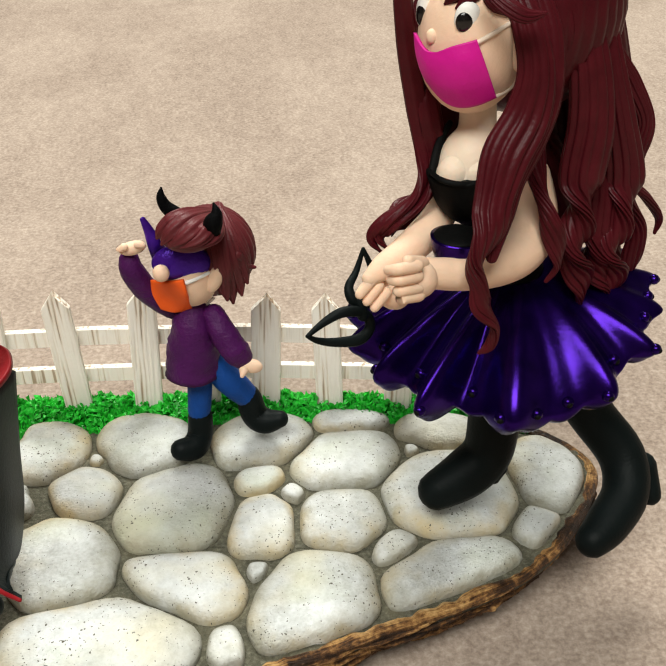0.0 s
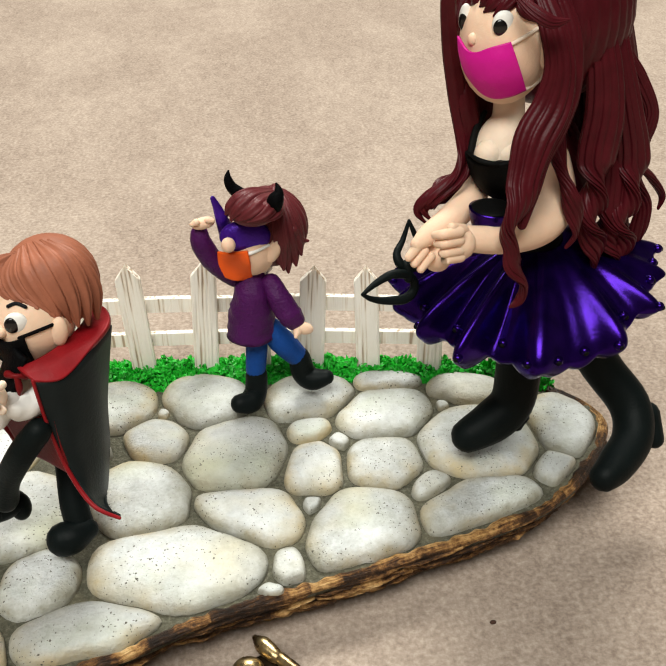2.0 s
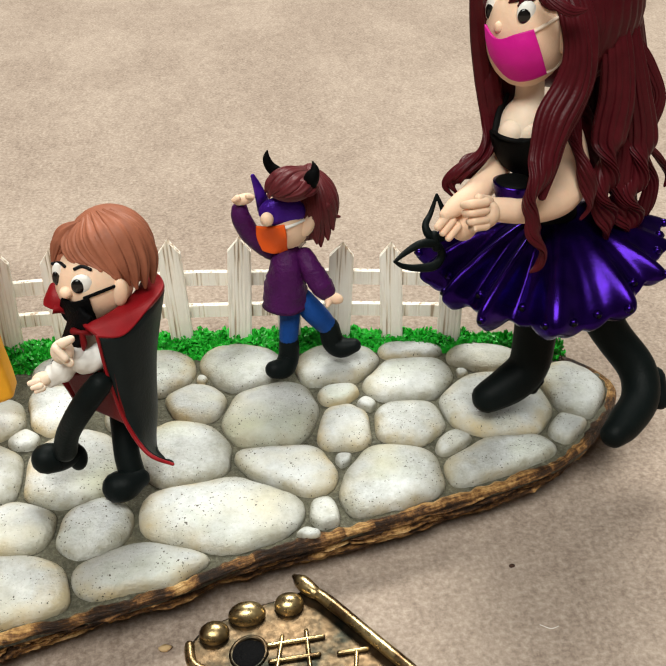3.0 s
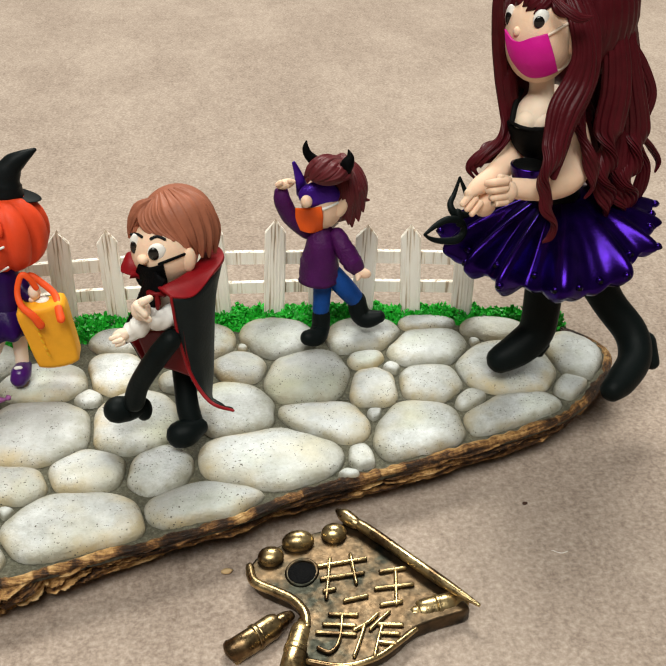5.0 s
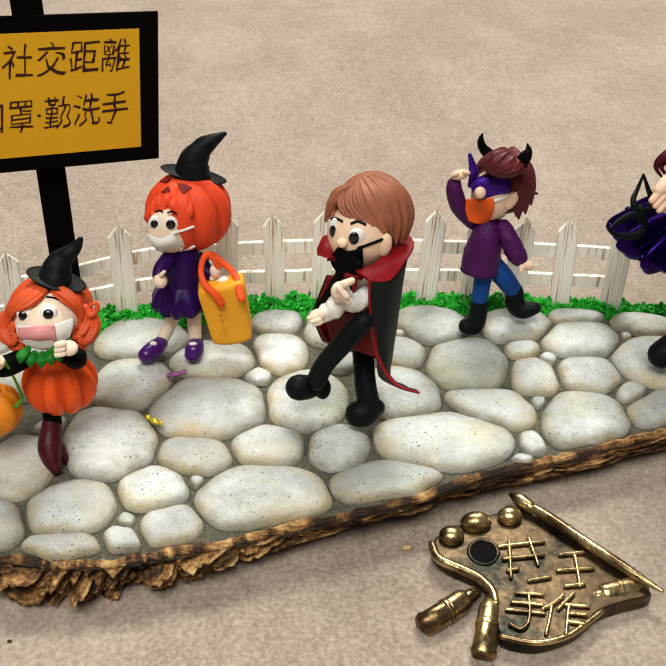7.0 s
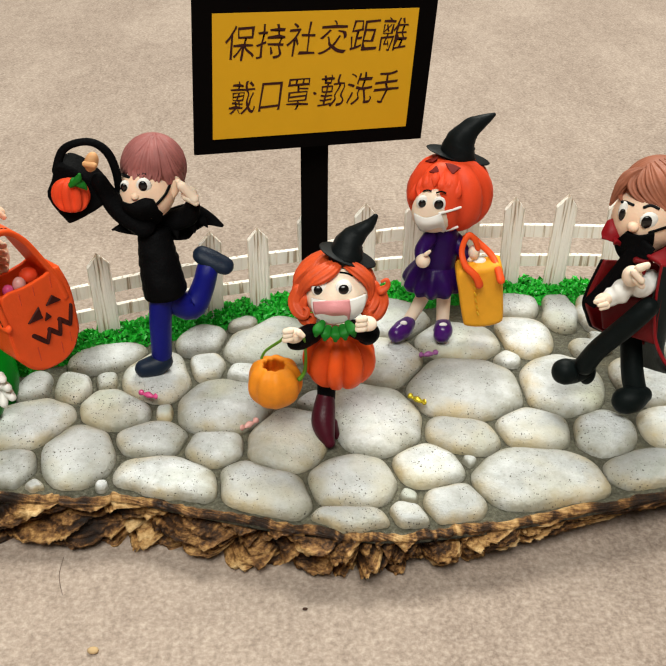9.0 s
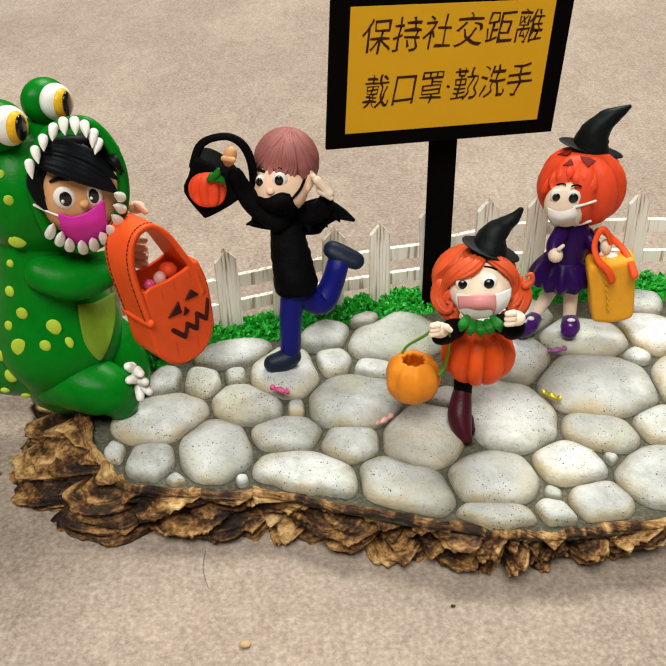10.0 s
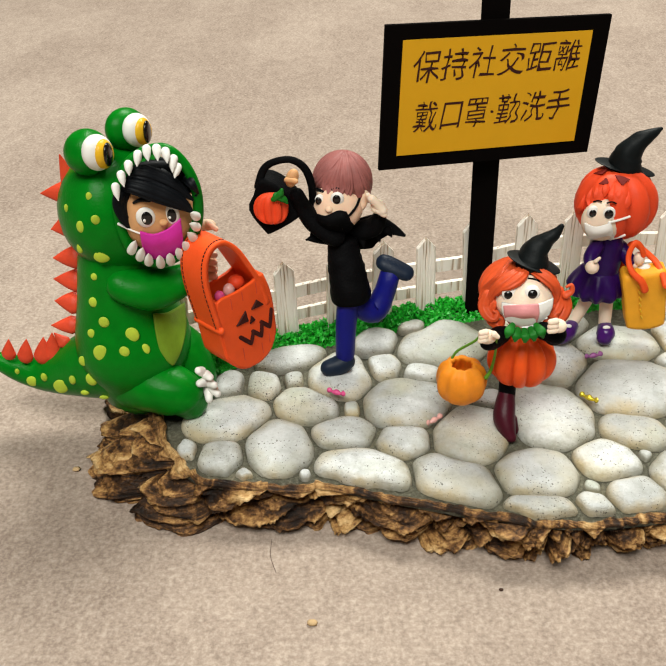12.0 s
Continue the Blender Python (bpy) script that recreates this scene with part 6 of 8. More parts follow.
    s.limb('spikered', [(-137.7, -22, 51.9, 2.9), (-140.3, -22, 51.8, 1.8), (-142.9, -22, 51.7, 0.2)], flat=0.6)
    s.limb('spikered', [(-138.8, -22, 45.7, 2.8), (-141.3, -22, 45.9, 1.7), (-143.8, -22, 46.1, 0.2)], flat=0.6)
    s.limb('spikered', [(-140.5, -22, 39.6, 2.8), (-142.6, -22, 39.9, 1.7), (-144.7, -22, 40.1, 0.2)], flat=0.6)
    s.limb('spikered', [(-142, -22, 33.3, 2.3), (-144.4, -22, 33.2, 1.4), (-146.8, -22, 33.2, 0.2)], flat=0.6)
    s.limb('spikered', [(-144.8, -22, 28.4, 1.7), (-145.7, -22, 29.6, 1), (-146.6, -22, 30.9, 0.2)], flat=0.6)
    s.limb('spikered', [(-148.1, -22, 24.6, 2.5), (-147.7, -22, 27.8, 1.5), (-147.2, -22, 30.9, 0.2)], flat=0.6)
    s.limb('spikered', [(-150.6, -22, 24.3, 2.5), (-150.1, -22, 27, 1.5), (-149.6, -22, 29.6, 0.2)], flat=0.6)
    s.limb('spikered', [(-155.1, -22, 24.3, 2.1), (-154.5, -22, 26.7, 1.3), (-153.9, -22, 29.1, 0.2)], flat=0.6)
    s.limb('spikered', [(-159.1, -22, 25.1, 1.9), (-158.7, -22, 27.1, 1.1), (-158.3, -22, 29.1, 0.2)], flat=0.6)
    s.limb('dinogreen', [(-123.9, -33, 50.6, 4.4), (-117.6, -34.2, 50.0, 4.6), (-111.1, -33, 51.8, 3.6)])
    s.sheet('bellygreen', [[(-119, -32.5, 42.8), (-116.2, -29.8, 41.4), (-114.3, -20.2, 38.2)], [(-118.8, -33.5, 38.6), (-115.9, -31.5, 36.1), (-113.3, -26.2, 35.3)], [(-118.3, -34.2, 34.2), (-116, -33, 31.5), (-114, -30, 32.1)], [(-117.1, -33.9, 30.7), (-116.1, -33.1, 28.9), (-115.2, -32, 29.8)]], 0.5)
    s.ball('spotlime', (-128.6, -33.1, 72.2), (0.7, 0.4, 1))
    s.ball('spotlime', (-131.1, -34.6, 65.9), (0.9, 0.4, 1.4))
    s.ball('spotlime', (-127.4, -35.4, 67.9), (1, 0.4, 1.1))
    s.ball('spotlime', (-127.6, -34.9, 58.8), (1.8, 0.4, 1.4))
    s.ball('spotlime', (-130.6, -33.2, 52.9), (0.8, 0.4, 0.9))
    s.ball('spotlime', (-131.8, -33.6, 46.6), (1, 0.4, 1.3))
    s.ball('spotlime', (-129.7, -35.2, 42.3), (1.2, 0.4, 1.4))
    s.ball('spotlime', (-123.6, -35.7, 39.2), (1.6, 0.4, 1.9))
    s.ball('spotlime', (-131.3, -36.3, 34.6), (1.8, 0.4, 2.2))
    s.ball('spotlime', (-125.7, -36.9, 35.4), (1.2, 0.4, 1.4))
    s.ball('spotlime', (-121.1, -35.6, 35.2), (1, 0.4, 1.4))
    s.ball('spotlime', (-136.9, -33.4, 30.5), (1, 0.4, 1.4))
    s.ball('spotlime', (-135.8, -33.2, 25.1), (1.4, 0.4, 1.8))
    s.ball('spotlime', (-145.4, -28.5, 19.6), (1.8, 0.4, 2))
    s.ball('spotlime', (-150, -26.1, 20.7), (0.8, 0.4, 1.2))
    s.ball('spotlime', (-153.8, -24.7, 18.5), (1.4, 0.4, 1.5))
    s.ball('spotlime', (-157.5, -23.4, 20.6), (0.6, 0.4, 0.8))
    s.ball('spotlime', (-141.5, -30.4, 22.9), (0.8, 0.4, 1.3))
    s.ball('spotlime', (-133.3, -34.4, 38.8), (0.9, 0.4, 1.2))
    s.ball('spotlime', (-134.4, -31.5, 68.8), (0.5, 0.4, 1))
    s.ball('spotlime', (-132.6, -33.2, 60), (0.7, 0.4, 1.2))
    s.ball('spotlime', (-134.1, -31.8, 18.7), (1.2, 0.4, 0.6))
    s.ball('spotlime', (-138.9, -30.8, 19.4), (1.1, 0.4, 0.7))
    for x, z, dx, dz in ((-109.6, 26.6, -0.3, 1.6), (-108.6, 25.6, 1.2, 0.7), (-109.2, 23.6, -0.8, 0.9), (-107.9, 23.0, 1.3, 1.0), (-107.7, 21.8, 1.6, -0.3), (-108.6, 21.2, 0.4, -1.4)):
        s.limb('white', [(x, -32.5, z, 1.2), (x + dx, -34.4, z + dz, 0.9)])
    # hands in lighter clay than the face; the colour offsets the strap's shade
    s.ball('skin', (-105.7, -30, 53.7), (2.1, 2.1, 3.9))
    s.limb('skin', [(-106.2, -32, 57.6, 0.8), (-103.7, -32, 57.3, 0.7)])
    s.limb('skin', [(-106.4, -32, 55.8, 0.8), (-103.9, -32, 55.5, 0.7)])
    s.limb('skin', [(-106.5, -32, 54, 0.8), (-104, -32, 53.7, 0.7)])
    s.limb('skin', [(-106.7, -32, 52.3, 0.8), (-104.2, -32, 52, 0.8)])
    s.ball('skin', (-105.3, -28, 62.6), (1.9, 1.3, 1.3))
    s.limb('skin', [(-104.7, -30, 64.1, 0.7), (-103.2, -30, 62.6, 0.6)])

def lock(s, pts, twist):
    """A broad lock of long hair, scored into strands, its end turning like a ribbon."""
    s.limb('ladyhair', pts, flat=0.5, groove=0.3, sides=66, twist=twist, strands=5.5)


def lady(s):
    s.ball('ladyhair', (115.5, -8, 99.1), (14.3, 14.3, 15.1), ribs=40, groove=0.03)
    s.ball('skin', (105.6, -19, 97.2), (7.1, 7.1, 9.2))
    s.ball('white', (99.4, -17.7, 101.1), (1, 0.8, 2.2))
    s.ball('white', (103.4, -24.2, 101.8), (1.7, 0.9, 2))
    s.ball('eyeblack', (99.1, -18, 100.8), (0.8, 0.6, 1.4))
    s.ball('eyeblack', (102.9, -24.7, 101.5), (1.15, 0.6, 1.3))
    s.ball('skin', (99.6, -22, 99.1), (0.8, 0.9, 1))
    s.sheet('magentam', [[(97.8, -20.2, 99.2), (98.5, -22.6, 97.9), (99.6, -24.1, 97.8), (101.4, -25.3, 98.8), (104.2, -26.1, 99.7)], [(97.9, -21.3, 96.9), (98.9, -23.5, 96.1), (100.7, -25.4, 96.4), (102.8, -26.4, 97.1), (105, -26.5, 97.6)], [(98.8, -22.2, 94.2), (100, -23.9, 93.5), (101.8, -25.5, 93.6), (104, -26.3, 94.3), (106.2, -26.3, 94.8)], [(100.8, -23.1, 91.6), (102, -23.8, 90.9), (103.5, -24.5, 90.7), (105.5, -25.1, 91.2), (107.5, -25.3, 92.1)]], 0.5)
    s.limb('cream', [(104.2, -25.9, 99.2, 0.3), (106.2, -25.8, 100.2, 0.3), (109.1, -24.4, 101.2, 0.3)])
    s.limb('cream', [(107.8, -24.3, 91.8, 0.3), (110.2, -23.1, 92.7, 0.3), (110.7, -23.8, 96.2, 0.3)])
    s.ball('skin', (110, -24.5, 97.4), (1, 0.8, 2.7), turn=(0, -10, 0))
    # neck and chest in paler clay than the face, so they look lit
    s.limb('pale', [(107.4, -18, 88.4, 2.5), (107.2, -19.0, 85.2, 2.7), (106.2, -20.2, 82.6, 3.9), (105.4, -20.8, 79.0, 4.5)], sides=20)
    s.ball('pale', (103.3, -22.7, 80.7), (2.4, 2.2, 2.6), turn=(0, 8, 0))
    s.ball('pale', (106.6, -23.5, 80.5), (2.5, 2.2, 2.6), turn=(0, 8, 0))
    s.limb('bodice', [(105.0, -21.2, 80.9, 5.1), (105.8, -20.8, 77.2, 4.5), (108.2, -18.6, 73.2, 3.2), (110.8, -16, 68.8, 3.4), (113.1, -14, 63.2, 5.1), (114.9, -14, 59, 6.3)], sides=28, keepopen=True)
    s.limb('bodice', [(100.1, -22, 81.1, 0.3), (101, -25, 81, 0.4), (103.4, -26, 80.6, 0.4), (107.2, -25, 80.1, 0.4)], flat=0.6, sides=12)
    s.limb('bodice', [(103.9, -17, 85.7, 0.4), (102, -19, 83.5, 0.6), (100.5, -22, 80.8, 0.6)], flat=0.6, sides=12)
    s.limb('skin', [(116.1, -16, 76.6, 3.3), (116.8, -19, 72, 3.3), (114.5, -23, 69, 3.4), (109.8, -27, 68.6, 3), (103.6, -30, 69.3, 2.4), (98.2, -31, 70.4, 2.1)], sides=16)
    s.ball('skin', (96.6, -32, 70.2), (2.9, 2.7, 2.7))
    s.limb('skin', [(96.1, -34, 73.3, 0.9), (93.5, -35, 73.6, 0.8), (92.4, -34, 73, 0.7)])
    s.limb('skin', [(96.2, -34, 71.8, 0.9), (93.7, -35, 72, 0.8), (92.8, -34, 71.5, 0.7)])
    s.limb('skin', [(96.4, -34, 70.1, 0.9), (93.9, -35, 70.4, 0.8), (93.6, -34, 69.8, 0.7)])
    s.limb('skin', [(96.5, -34, 68.9, 0.9), (94, -35, 69.2, 0.8), (94.8, -34, 68.5, 0.7)])
    s.limb('skin', [(97.2, -32, 72.5, 1), (94.9, -34, 74.1, 0.8)])
    s.limb('skin', [(104.3, -17, 74.8, 2.3), (101.6, -20, 71.9, 2.5), (96.8, -24, 70, 2.3), (93.2, -26, 68.8, 1.8), (91.2, -27, 67.9, 1.1)], sides=16)
    s.ball('skin', (95.2, -25, 64.3), (2.5, 2.5, 2.7))
    s.limb('skin', [(91.6, -27, 67.9, 0.9), (89.7, -28, 66.1, 0.7)])
    s.limb('skin', [(92.4, -27, 66.6, 0.9), (90.7, -28, 64.9, 0.7)])
    s.limb('skin', [(93.5, -27, 65.4, 0.9), (91.8, -28, 63.8, 0.7)])
    s.limb('satin', [(102.8, -27, 70, 2.6), (103, -27, 71.8, 3.3), (103.1, -27, 73.4, 3.6)], sides=24, keepopen=True)
    # dark disc drawn for the shade inside the open cup
    s.ball('bodice', (103.2, -27, 73.5), (3.3, 3.3, 0.7))
    s.skirt('satin', (116.5, -14, 46.7), [(5.9, 14.1), (9.4, 12.6), (13.9, 10.2), (18.4, 7.0), (21.6, 3.9), (22.9, 1.7), (22.9, 0.3), (22.1, -0.8), (21.1, -1.4), (20.2, -0.8), (19.1, 0.8), (14.3, 4.8), (5.7, 6.9)], 14, 0.2, 28)
    s.limb('blackboot', [(114.9, -16, 41.6, 4.5), (114.6, -17, 33, 4.4), (113.6, -18, 26.6, 4.3), (109.8, -19, 23.1, 4.3), (104.9, -20, 20.9, 3.5)], sides=16)
    s.limb('blackboot', [(115.9, -17, 22.1, 2.1), (115.7, -17, 19.7, 1.2)])
    s.limb('blackboot', [(124.8, -14, 43.5, 4.7), (131.2, -17, 32.8, 4.0), (136.2, -21.5, 26.2, 4.0), (135.6, -26.5, 22.0, 3.9), (131.0, -31.0, 19.6, 3.6), (127.8, -33.4, 18.9, 2.9)], sides=24)
    s.limb('blackboot', [(140.0, -22.5, 24.0, 2.4), (140.8, -25.5, 20.0, 1.9)], sides=16)
    s.limb('ladyhair', [(99.3, -18, 111.2, 0.9), (96.3, -19.4, 106.6, 1.2), (97.2, -18, 97.9, 1.5), (99, -17.3, 89.2, 1.7), (100.5, -18, 81.4, 1.7), (98.8, -20.4, 76.8, 1.4), (94.2, -21.5, 73.6, 1.1), (92.6, -21, 70.6, 1.1), (94.5, -21.2, 68, 0.2)], flat=0.5, groove=0.22, sides=28, twist=0.9)
    s.limb('ladyhair', [(104.5, -8.3, 109.1, 0.9), (101.7, -8.6, 103.8, 1.3), (101.6, -10.3, 95, 1.6), (100.5, -17.3, 89.3, 1.7), (102, -18, 80.7, 1.7), (100.2, -20.4, 76.4, 1.5), (95.5, -21.5, 73.3, 1.1), (93.7, -21, 70.8, 1.1), (95.5, -21.2, 68.3, 0.2)], flat=0.5, groove=0.22, sides=28, twist=0.9)
    s.limb('ladyhair', [(103.2, -9.9, 107.1, 1.2), (100.2, -13.5, 98, 1.8), (101.6, -13.5, 87.6, 2.2), (103.5, -13.6, 79.3, 2.2), (101.4, -15.9, 74.8, 1.8), (96.8, -18, 72.7, 1.8), (95.2, -18.9, 70.2, 0.2)], flat=0.5, groove=0.22, sides=28, twist=0.9)
    s.limb('ladyhair', [(104.1, -12.6, 107.6, 1.2), (102, -13.6, 97.9, 1.8), (103.2, -14, 87.6, 2.2), (105, -13.9, 79.7, 2.2), (103, -16.4, 74.7, 1.8), (97.6, -18.9, 73, 1.8), (95.8, -19, 70, 0.2)], flat=0.5, groove=0.22, sides=28, twist=0.9)
    s.limb('ladyhair', [(105.3, -14.5, 108, 1.2), (103.9, -13.5, 97.6, 1.8), (105, -13.5, 87.9, 2.2), (106.4, -13.6, 79.1, 2.2), (104.8, -15.3, 74.6, 1.8), (100, -18.6, 72.5, 1.8), (96, -19.7, 71.1, 0.2)], flat=0.5, groove=0.22, sides=28, twist=0.9)
    s.limb('ladyhair', [(104.7, -12.4, 107.5, 1.4), (104, -11, 94, 2.6), (105.7, -11.1, 82.9, 2.1), (105.8, -12.6, 75.5, 0.3)], flat=0.5, groove=0.22, sides=28, twist=0.9)
    s.limb('ladyhair', [(106.4, -12.4, 107.5, 1.4), (105.5, -11, 94, 2.6), (107.1, -10.7, 83.2, 2.1), (106.7, -12.8, 76, 0.3)], flat=0.5, groove=0.22, sides=28)
    s.limb('ladyhair', [(109.9, -17.8, 109.3, 1.3), (105.4, -20.6, 106.5, 1.6), (102.5, -22.7, 104.7, 1.3), (101, -22.1, 103.1, 0.2)], flat=0.6, groove=0.34, sides=28)
    s.limb('ladyhair', [(109.2, -17.4, 109.2, 1.3), (106, -21.4, 106.3, 1.6), (103.9, -23.6, 104.6, 1.2), (102.1, -23.5, 102.9, 0.2)], flat=0.6, groove=0.34, sides=28)
    s.limb('ladyhair', [(104.3, -15.3, 109, 1.3), (103.2, -14.8, 105.3, 1.3), (100.8, -18.8, 104.3, 1), (100.2, -17.8, 103.1, 0.2)], flat=0.6, groove=0.34, sides=28)
    s.limb('ladyhair', [(106.8, -15.7, 108.9, 1.5), (103.5, -19.2, 106.3, 1.6), (101.6, -21.3, 104.8, 1.2), (100.7, -20.8, 103.6, 0.2)], flat=0.6, groove=0.34, sides=28)
    s.limb('ladyhair', [(110.1, -18.5, 108.7, 1.5), (107.1, -22.7, 105.4, 1.5), (107.5, -24.1, 103.7, 1.1), (111.5, -21.8, 102.4, 0.7), (115.1, -22.2, 101.7, 0.2)], flat=0.6, groove=0.34, sides=28)
    s.limb('ladyhair', [(109.6, -19.3, 107.3, 1.5), (106.3, -23.9, 104.5, 1.3), (108, -24.4, 102.8, 0.9), (112, -21.7, 102.2, 0.3)], flat=0.6, groove=0.34, sides=28)
    s.limb('ladyhair', [(111.6, -19.1, 108.7, 1.5), (110.4, -21.2, 104.5, 1.6), (110.2, -24, 100.4, 1.1), (112.3, -22.1, 97.3, 0.5)], flat=0.6, groove=0.34, sides=28)
    s.limb('ladyhair', [(120.5, -10.8, 106.7, 2.2), (125.3, -8, 91.7, 3.9), (129, -7.4, 77.1, 4.2), (131.4, -7.6, 64, 2.9), (133.1, -9.4, 56.8, 0.5)], flat=0.5, groove=0.22, sides=28, twist=0.9)
    s.limb('ladyhair', [(124.2, -10.8, 106.6, 2.2), (128.7, -8, 91.8, 3.9), (132.3, -7.4, 77.3, 4.2), (133.3, -7.6, 65, 2.9), (136.5, -9.1, 56.7, 0.5)], flat=0.5, groove=0.22, sides=28, twist=0.9)
    s.limb('ladyhair', [(116, -10.8, 106.9, 2.2), (120.5, -8, 91.9, 3.9), (122.8, -8.1, 78.8, 4.2), (123.9, -9.2, 65.9, 2.9), (126.2, -10.8, 58.4, 0.5)], flat=0.5, groove=0.22, sides=28, twist=0.9)
    s.limb('ladyhair', [(119.6, -10.8, 106.7, 2.2), (123.9, -8, 92.1, 3.9), (125.9, -8.1, 78.4, 4.2), (126.7, -9.2, 65.1, 2.9), (128.3, -10.8, 59, 0.5)], flat=0.5, groove=0.22, sides=28, twist=0.9)
    s.limb('ladyhair', [(111.9, -10.9, 107, 2.2), (115.8, -8.8, 93.2, 4.1), (119.1, -8.5, 78.7, 3.4), (120.7, -10.7, 69.8, 0.5)], flat=0.5, groove=0.22, sides=28, twist=0.9)
    s.limb('ladyhair', [(114.6, -10.9, 106.9, 2.2), (118.2, -8.8, 92.8, 4.1), (121, -8.9, 79.1, 3.3), (122.6, -10.3, 69.5, 0.5)], flat=0.5, groove=0.22, sides=28, twist=0.9)
    lock(s, [(108.9, -21, 106.6, 1.5), (110.6, -25, 101.5, 2.1), (111.8, -27, 95.7, 2.5), (110.9, -28, 90.2, 3.1), (108.0, -30, 85.8, 3.3), (106.3, -32, 81.2, 2.7), (105.2, -34, 77.3, 2.6), (103.4, -35, 73.6, 2.1), (104.0, -36, 70.4, 1.3), (104.6, -36, 67.4, 1.7), (106.6, -36, 64.2, 1.3), (106.2, -36, 61.4, 0.9), (104.8, -36, 60.2, 0.3)], 1.1)
    lock(s, [(111.3, -21, 106.5, 1.6), (113.6, -24, 99.8, 2.2), (113.6, -26, 92.6, 2.4), (111.4, -28, 87.2, 2.4), (108.9, -30, 82.8, 2.0), (107.4, -32, 78.6, 1.7), (106.0, -34, 73.7, 0.8)], 0)
    lock(s, [(115.1, -19, 105.9, 1.9), (117.0, -21, 98.7, 2.3), (116.8, -18, 91.4, 2.0), (116.6, -15, 84.3, 1.8), (115.6, -21, 78.8, 1.9), (116.2, -26, 74.7, 2.0), (117.4, -27, 70.6, 1.5), (117.9, -27, 67.4, 1.0), (116.6, -27, 65.2, 0.3)], 1.0)
    lock(s, [(119.0, -16, 105.0, 2.0), (121.6, -19, 95.3, 2.9), (123.0, -20, 85.9, 3.4), (122.3, -21, 78.3, 3.4), (122.4, -22, 72.7, 2.8), (121.6, -23, 67.7, 2.6), (123.7, -23, 61.9, 2.2), (123.5, -23, 57.7, 0.4)], 1.6)
    lock(s, [(122.9, -14, 104.4, 2.0), (125.0, -17, 94.5, 2.4), (127.8, -18, 84.9, 2.8), (130.1, -18, 76.6, 3.2), (129.9, -19, 70.8, 2.9), (128.4, -20, 65.7, 2.5), (130.2, -20, 60.6, 2.1), (128.7, -20, 56.2, 0.4)], 1.5)
    lock(s, [(125.1, -17, 79.5, 1.4), (126.7, -18, 75.2, 2.3), (126.8, -19, 70.2, 2.6), (126.5, -20, 64.2, 2.5), (128.6, -20, 59.0, 1.8), (127.6, -20, 55.2, 0.4)], 1.4)
    lock(s, [(124.1, -12, 103.9, 1.3), (127.1, -13, 94.6, 1.4), (131.3, -13, 88.4, 1.6), (134.5, -13, 82.5, 1.4), (133.9, -13, 77.4, 1.5), (133.8, -13, 73.4, 1.3), (137.3, -12, 69.5, 1.5), (139.8, -12, 66.0, 0.9), (139.6, -12, 63.4, 0.3)], 0.4)
    lock(s, [(123.4, -12, 103.9, 1.5), (125.2, -14, 96.4, 1.6), (127.5, -14, 89.3, 1.8), (130.0, -14, 82.6, 1.9), (130.7, -15, 76.8, 1.8), (133.1, -15, 70.3, 1.8), (135.2, -15, 65.2, 1.5), (134.6, -15, 59.3, 1.7), (134.6, -15, 54.5, 0.4)], 0.8)
    lock(s, [(134.1, -11, 65.1, 1.1), (136.7, -11, 64.2, 0.9), (137.7, -11, 65.3, 0.2)], 0)
    lock(s, [(104.5, -27, 106.2, 0.7), (106.2, -29, 104.7, 1.1), (108.7, -30, 103.4, 1.0), (111.6, -29, 103.3, 0.2)], 0)


def recede(s, share, eye):
    """Sets each point back along its line of sight by a share of its distance."""
    eye = Vector(eye)
    s.verts = [tuple(eye + (Vector(v) - eye) * (1 + share(*v))) for v in s.verts]


def ease(a, b, v):
    return min(1.0, max(0.0, (v - a) / (b - a)))


LEAN = {
    "bat_figurine": (lambda x, y, z: 0.05 * ease(38, 62, z), (-63, -204, 149)),
    "black_bag": (lambda x, y, z: 0.05 * ease(38, 62, z), (-63, -204, 149)),
    "witch_figurine": (lambda x, y, z: 0.03 * ease(44, 60, z), (-60, -204, 149)),
    "dinosaur_figurine": (lambda x, y, z: ease(25, 55, z) * (0.015 + 0.035 * ease(-128, -112, x)), (-73, -206, 150)),
}

FIGURES = (
    (devil_kid, "devil_figurine", (66, 2, 15.5), "clay doll with horns, purple eye mask and orange face mask", "figurine"),
    (vampire, "vampire_figurine", (27, -30, 15.5), "clay doll in a black cape with red collar and black mask", "figurine"),
    (pumpkin_girl, "pumpkin_head_figurine", (-12, -2, 15.5), "clay doll with red pumpkin hood, black hat and purple dress", "figurine"),
    (witch_girl, "witch_figurine", (-37, -42, 15.5), "ginger clay doll in orange pumpkin dress and black hat", "figurine"),
    (bat_boy, "bat_figurine", (-78, -17, 15.5), "clay doll in black bat wings and blue trousers running", "figurine"),
    (dinosaur, "dinosaur_figurine", (-118, -30, 12.5), "clay doll in a spotted green dinosaur costume with red spikes", "figurine"),
    (lady, "lady_figurine", (112, -14, 15.5), "tall clay doll with long burgundy hair and shiny purple skirt", "figurine"),
)
for build, name, base, label, category in FIGURES:
    piece = Sculpt()
    build(piece)
    if name in LEAN:
        recede(piece, *LEAN[name])
    tagged(piece.finish(name, base), label, category, "clay figures on the base")


def bag_place(u, v, n):
    """A place on the round bucket bag: across its face, up it, and out of it."""
    return (-98.4 + 0.58 * u - 0.10 * v + 0.65 * n, -30.0 + 0.64 * u - 0.59 * n, 37.6 + 0.90 * v)


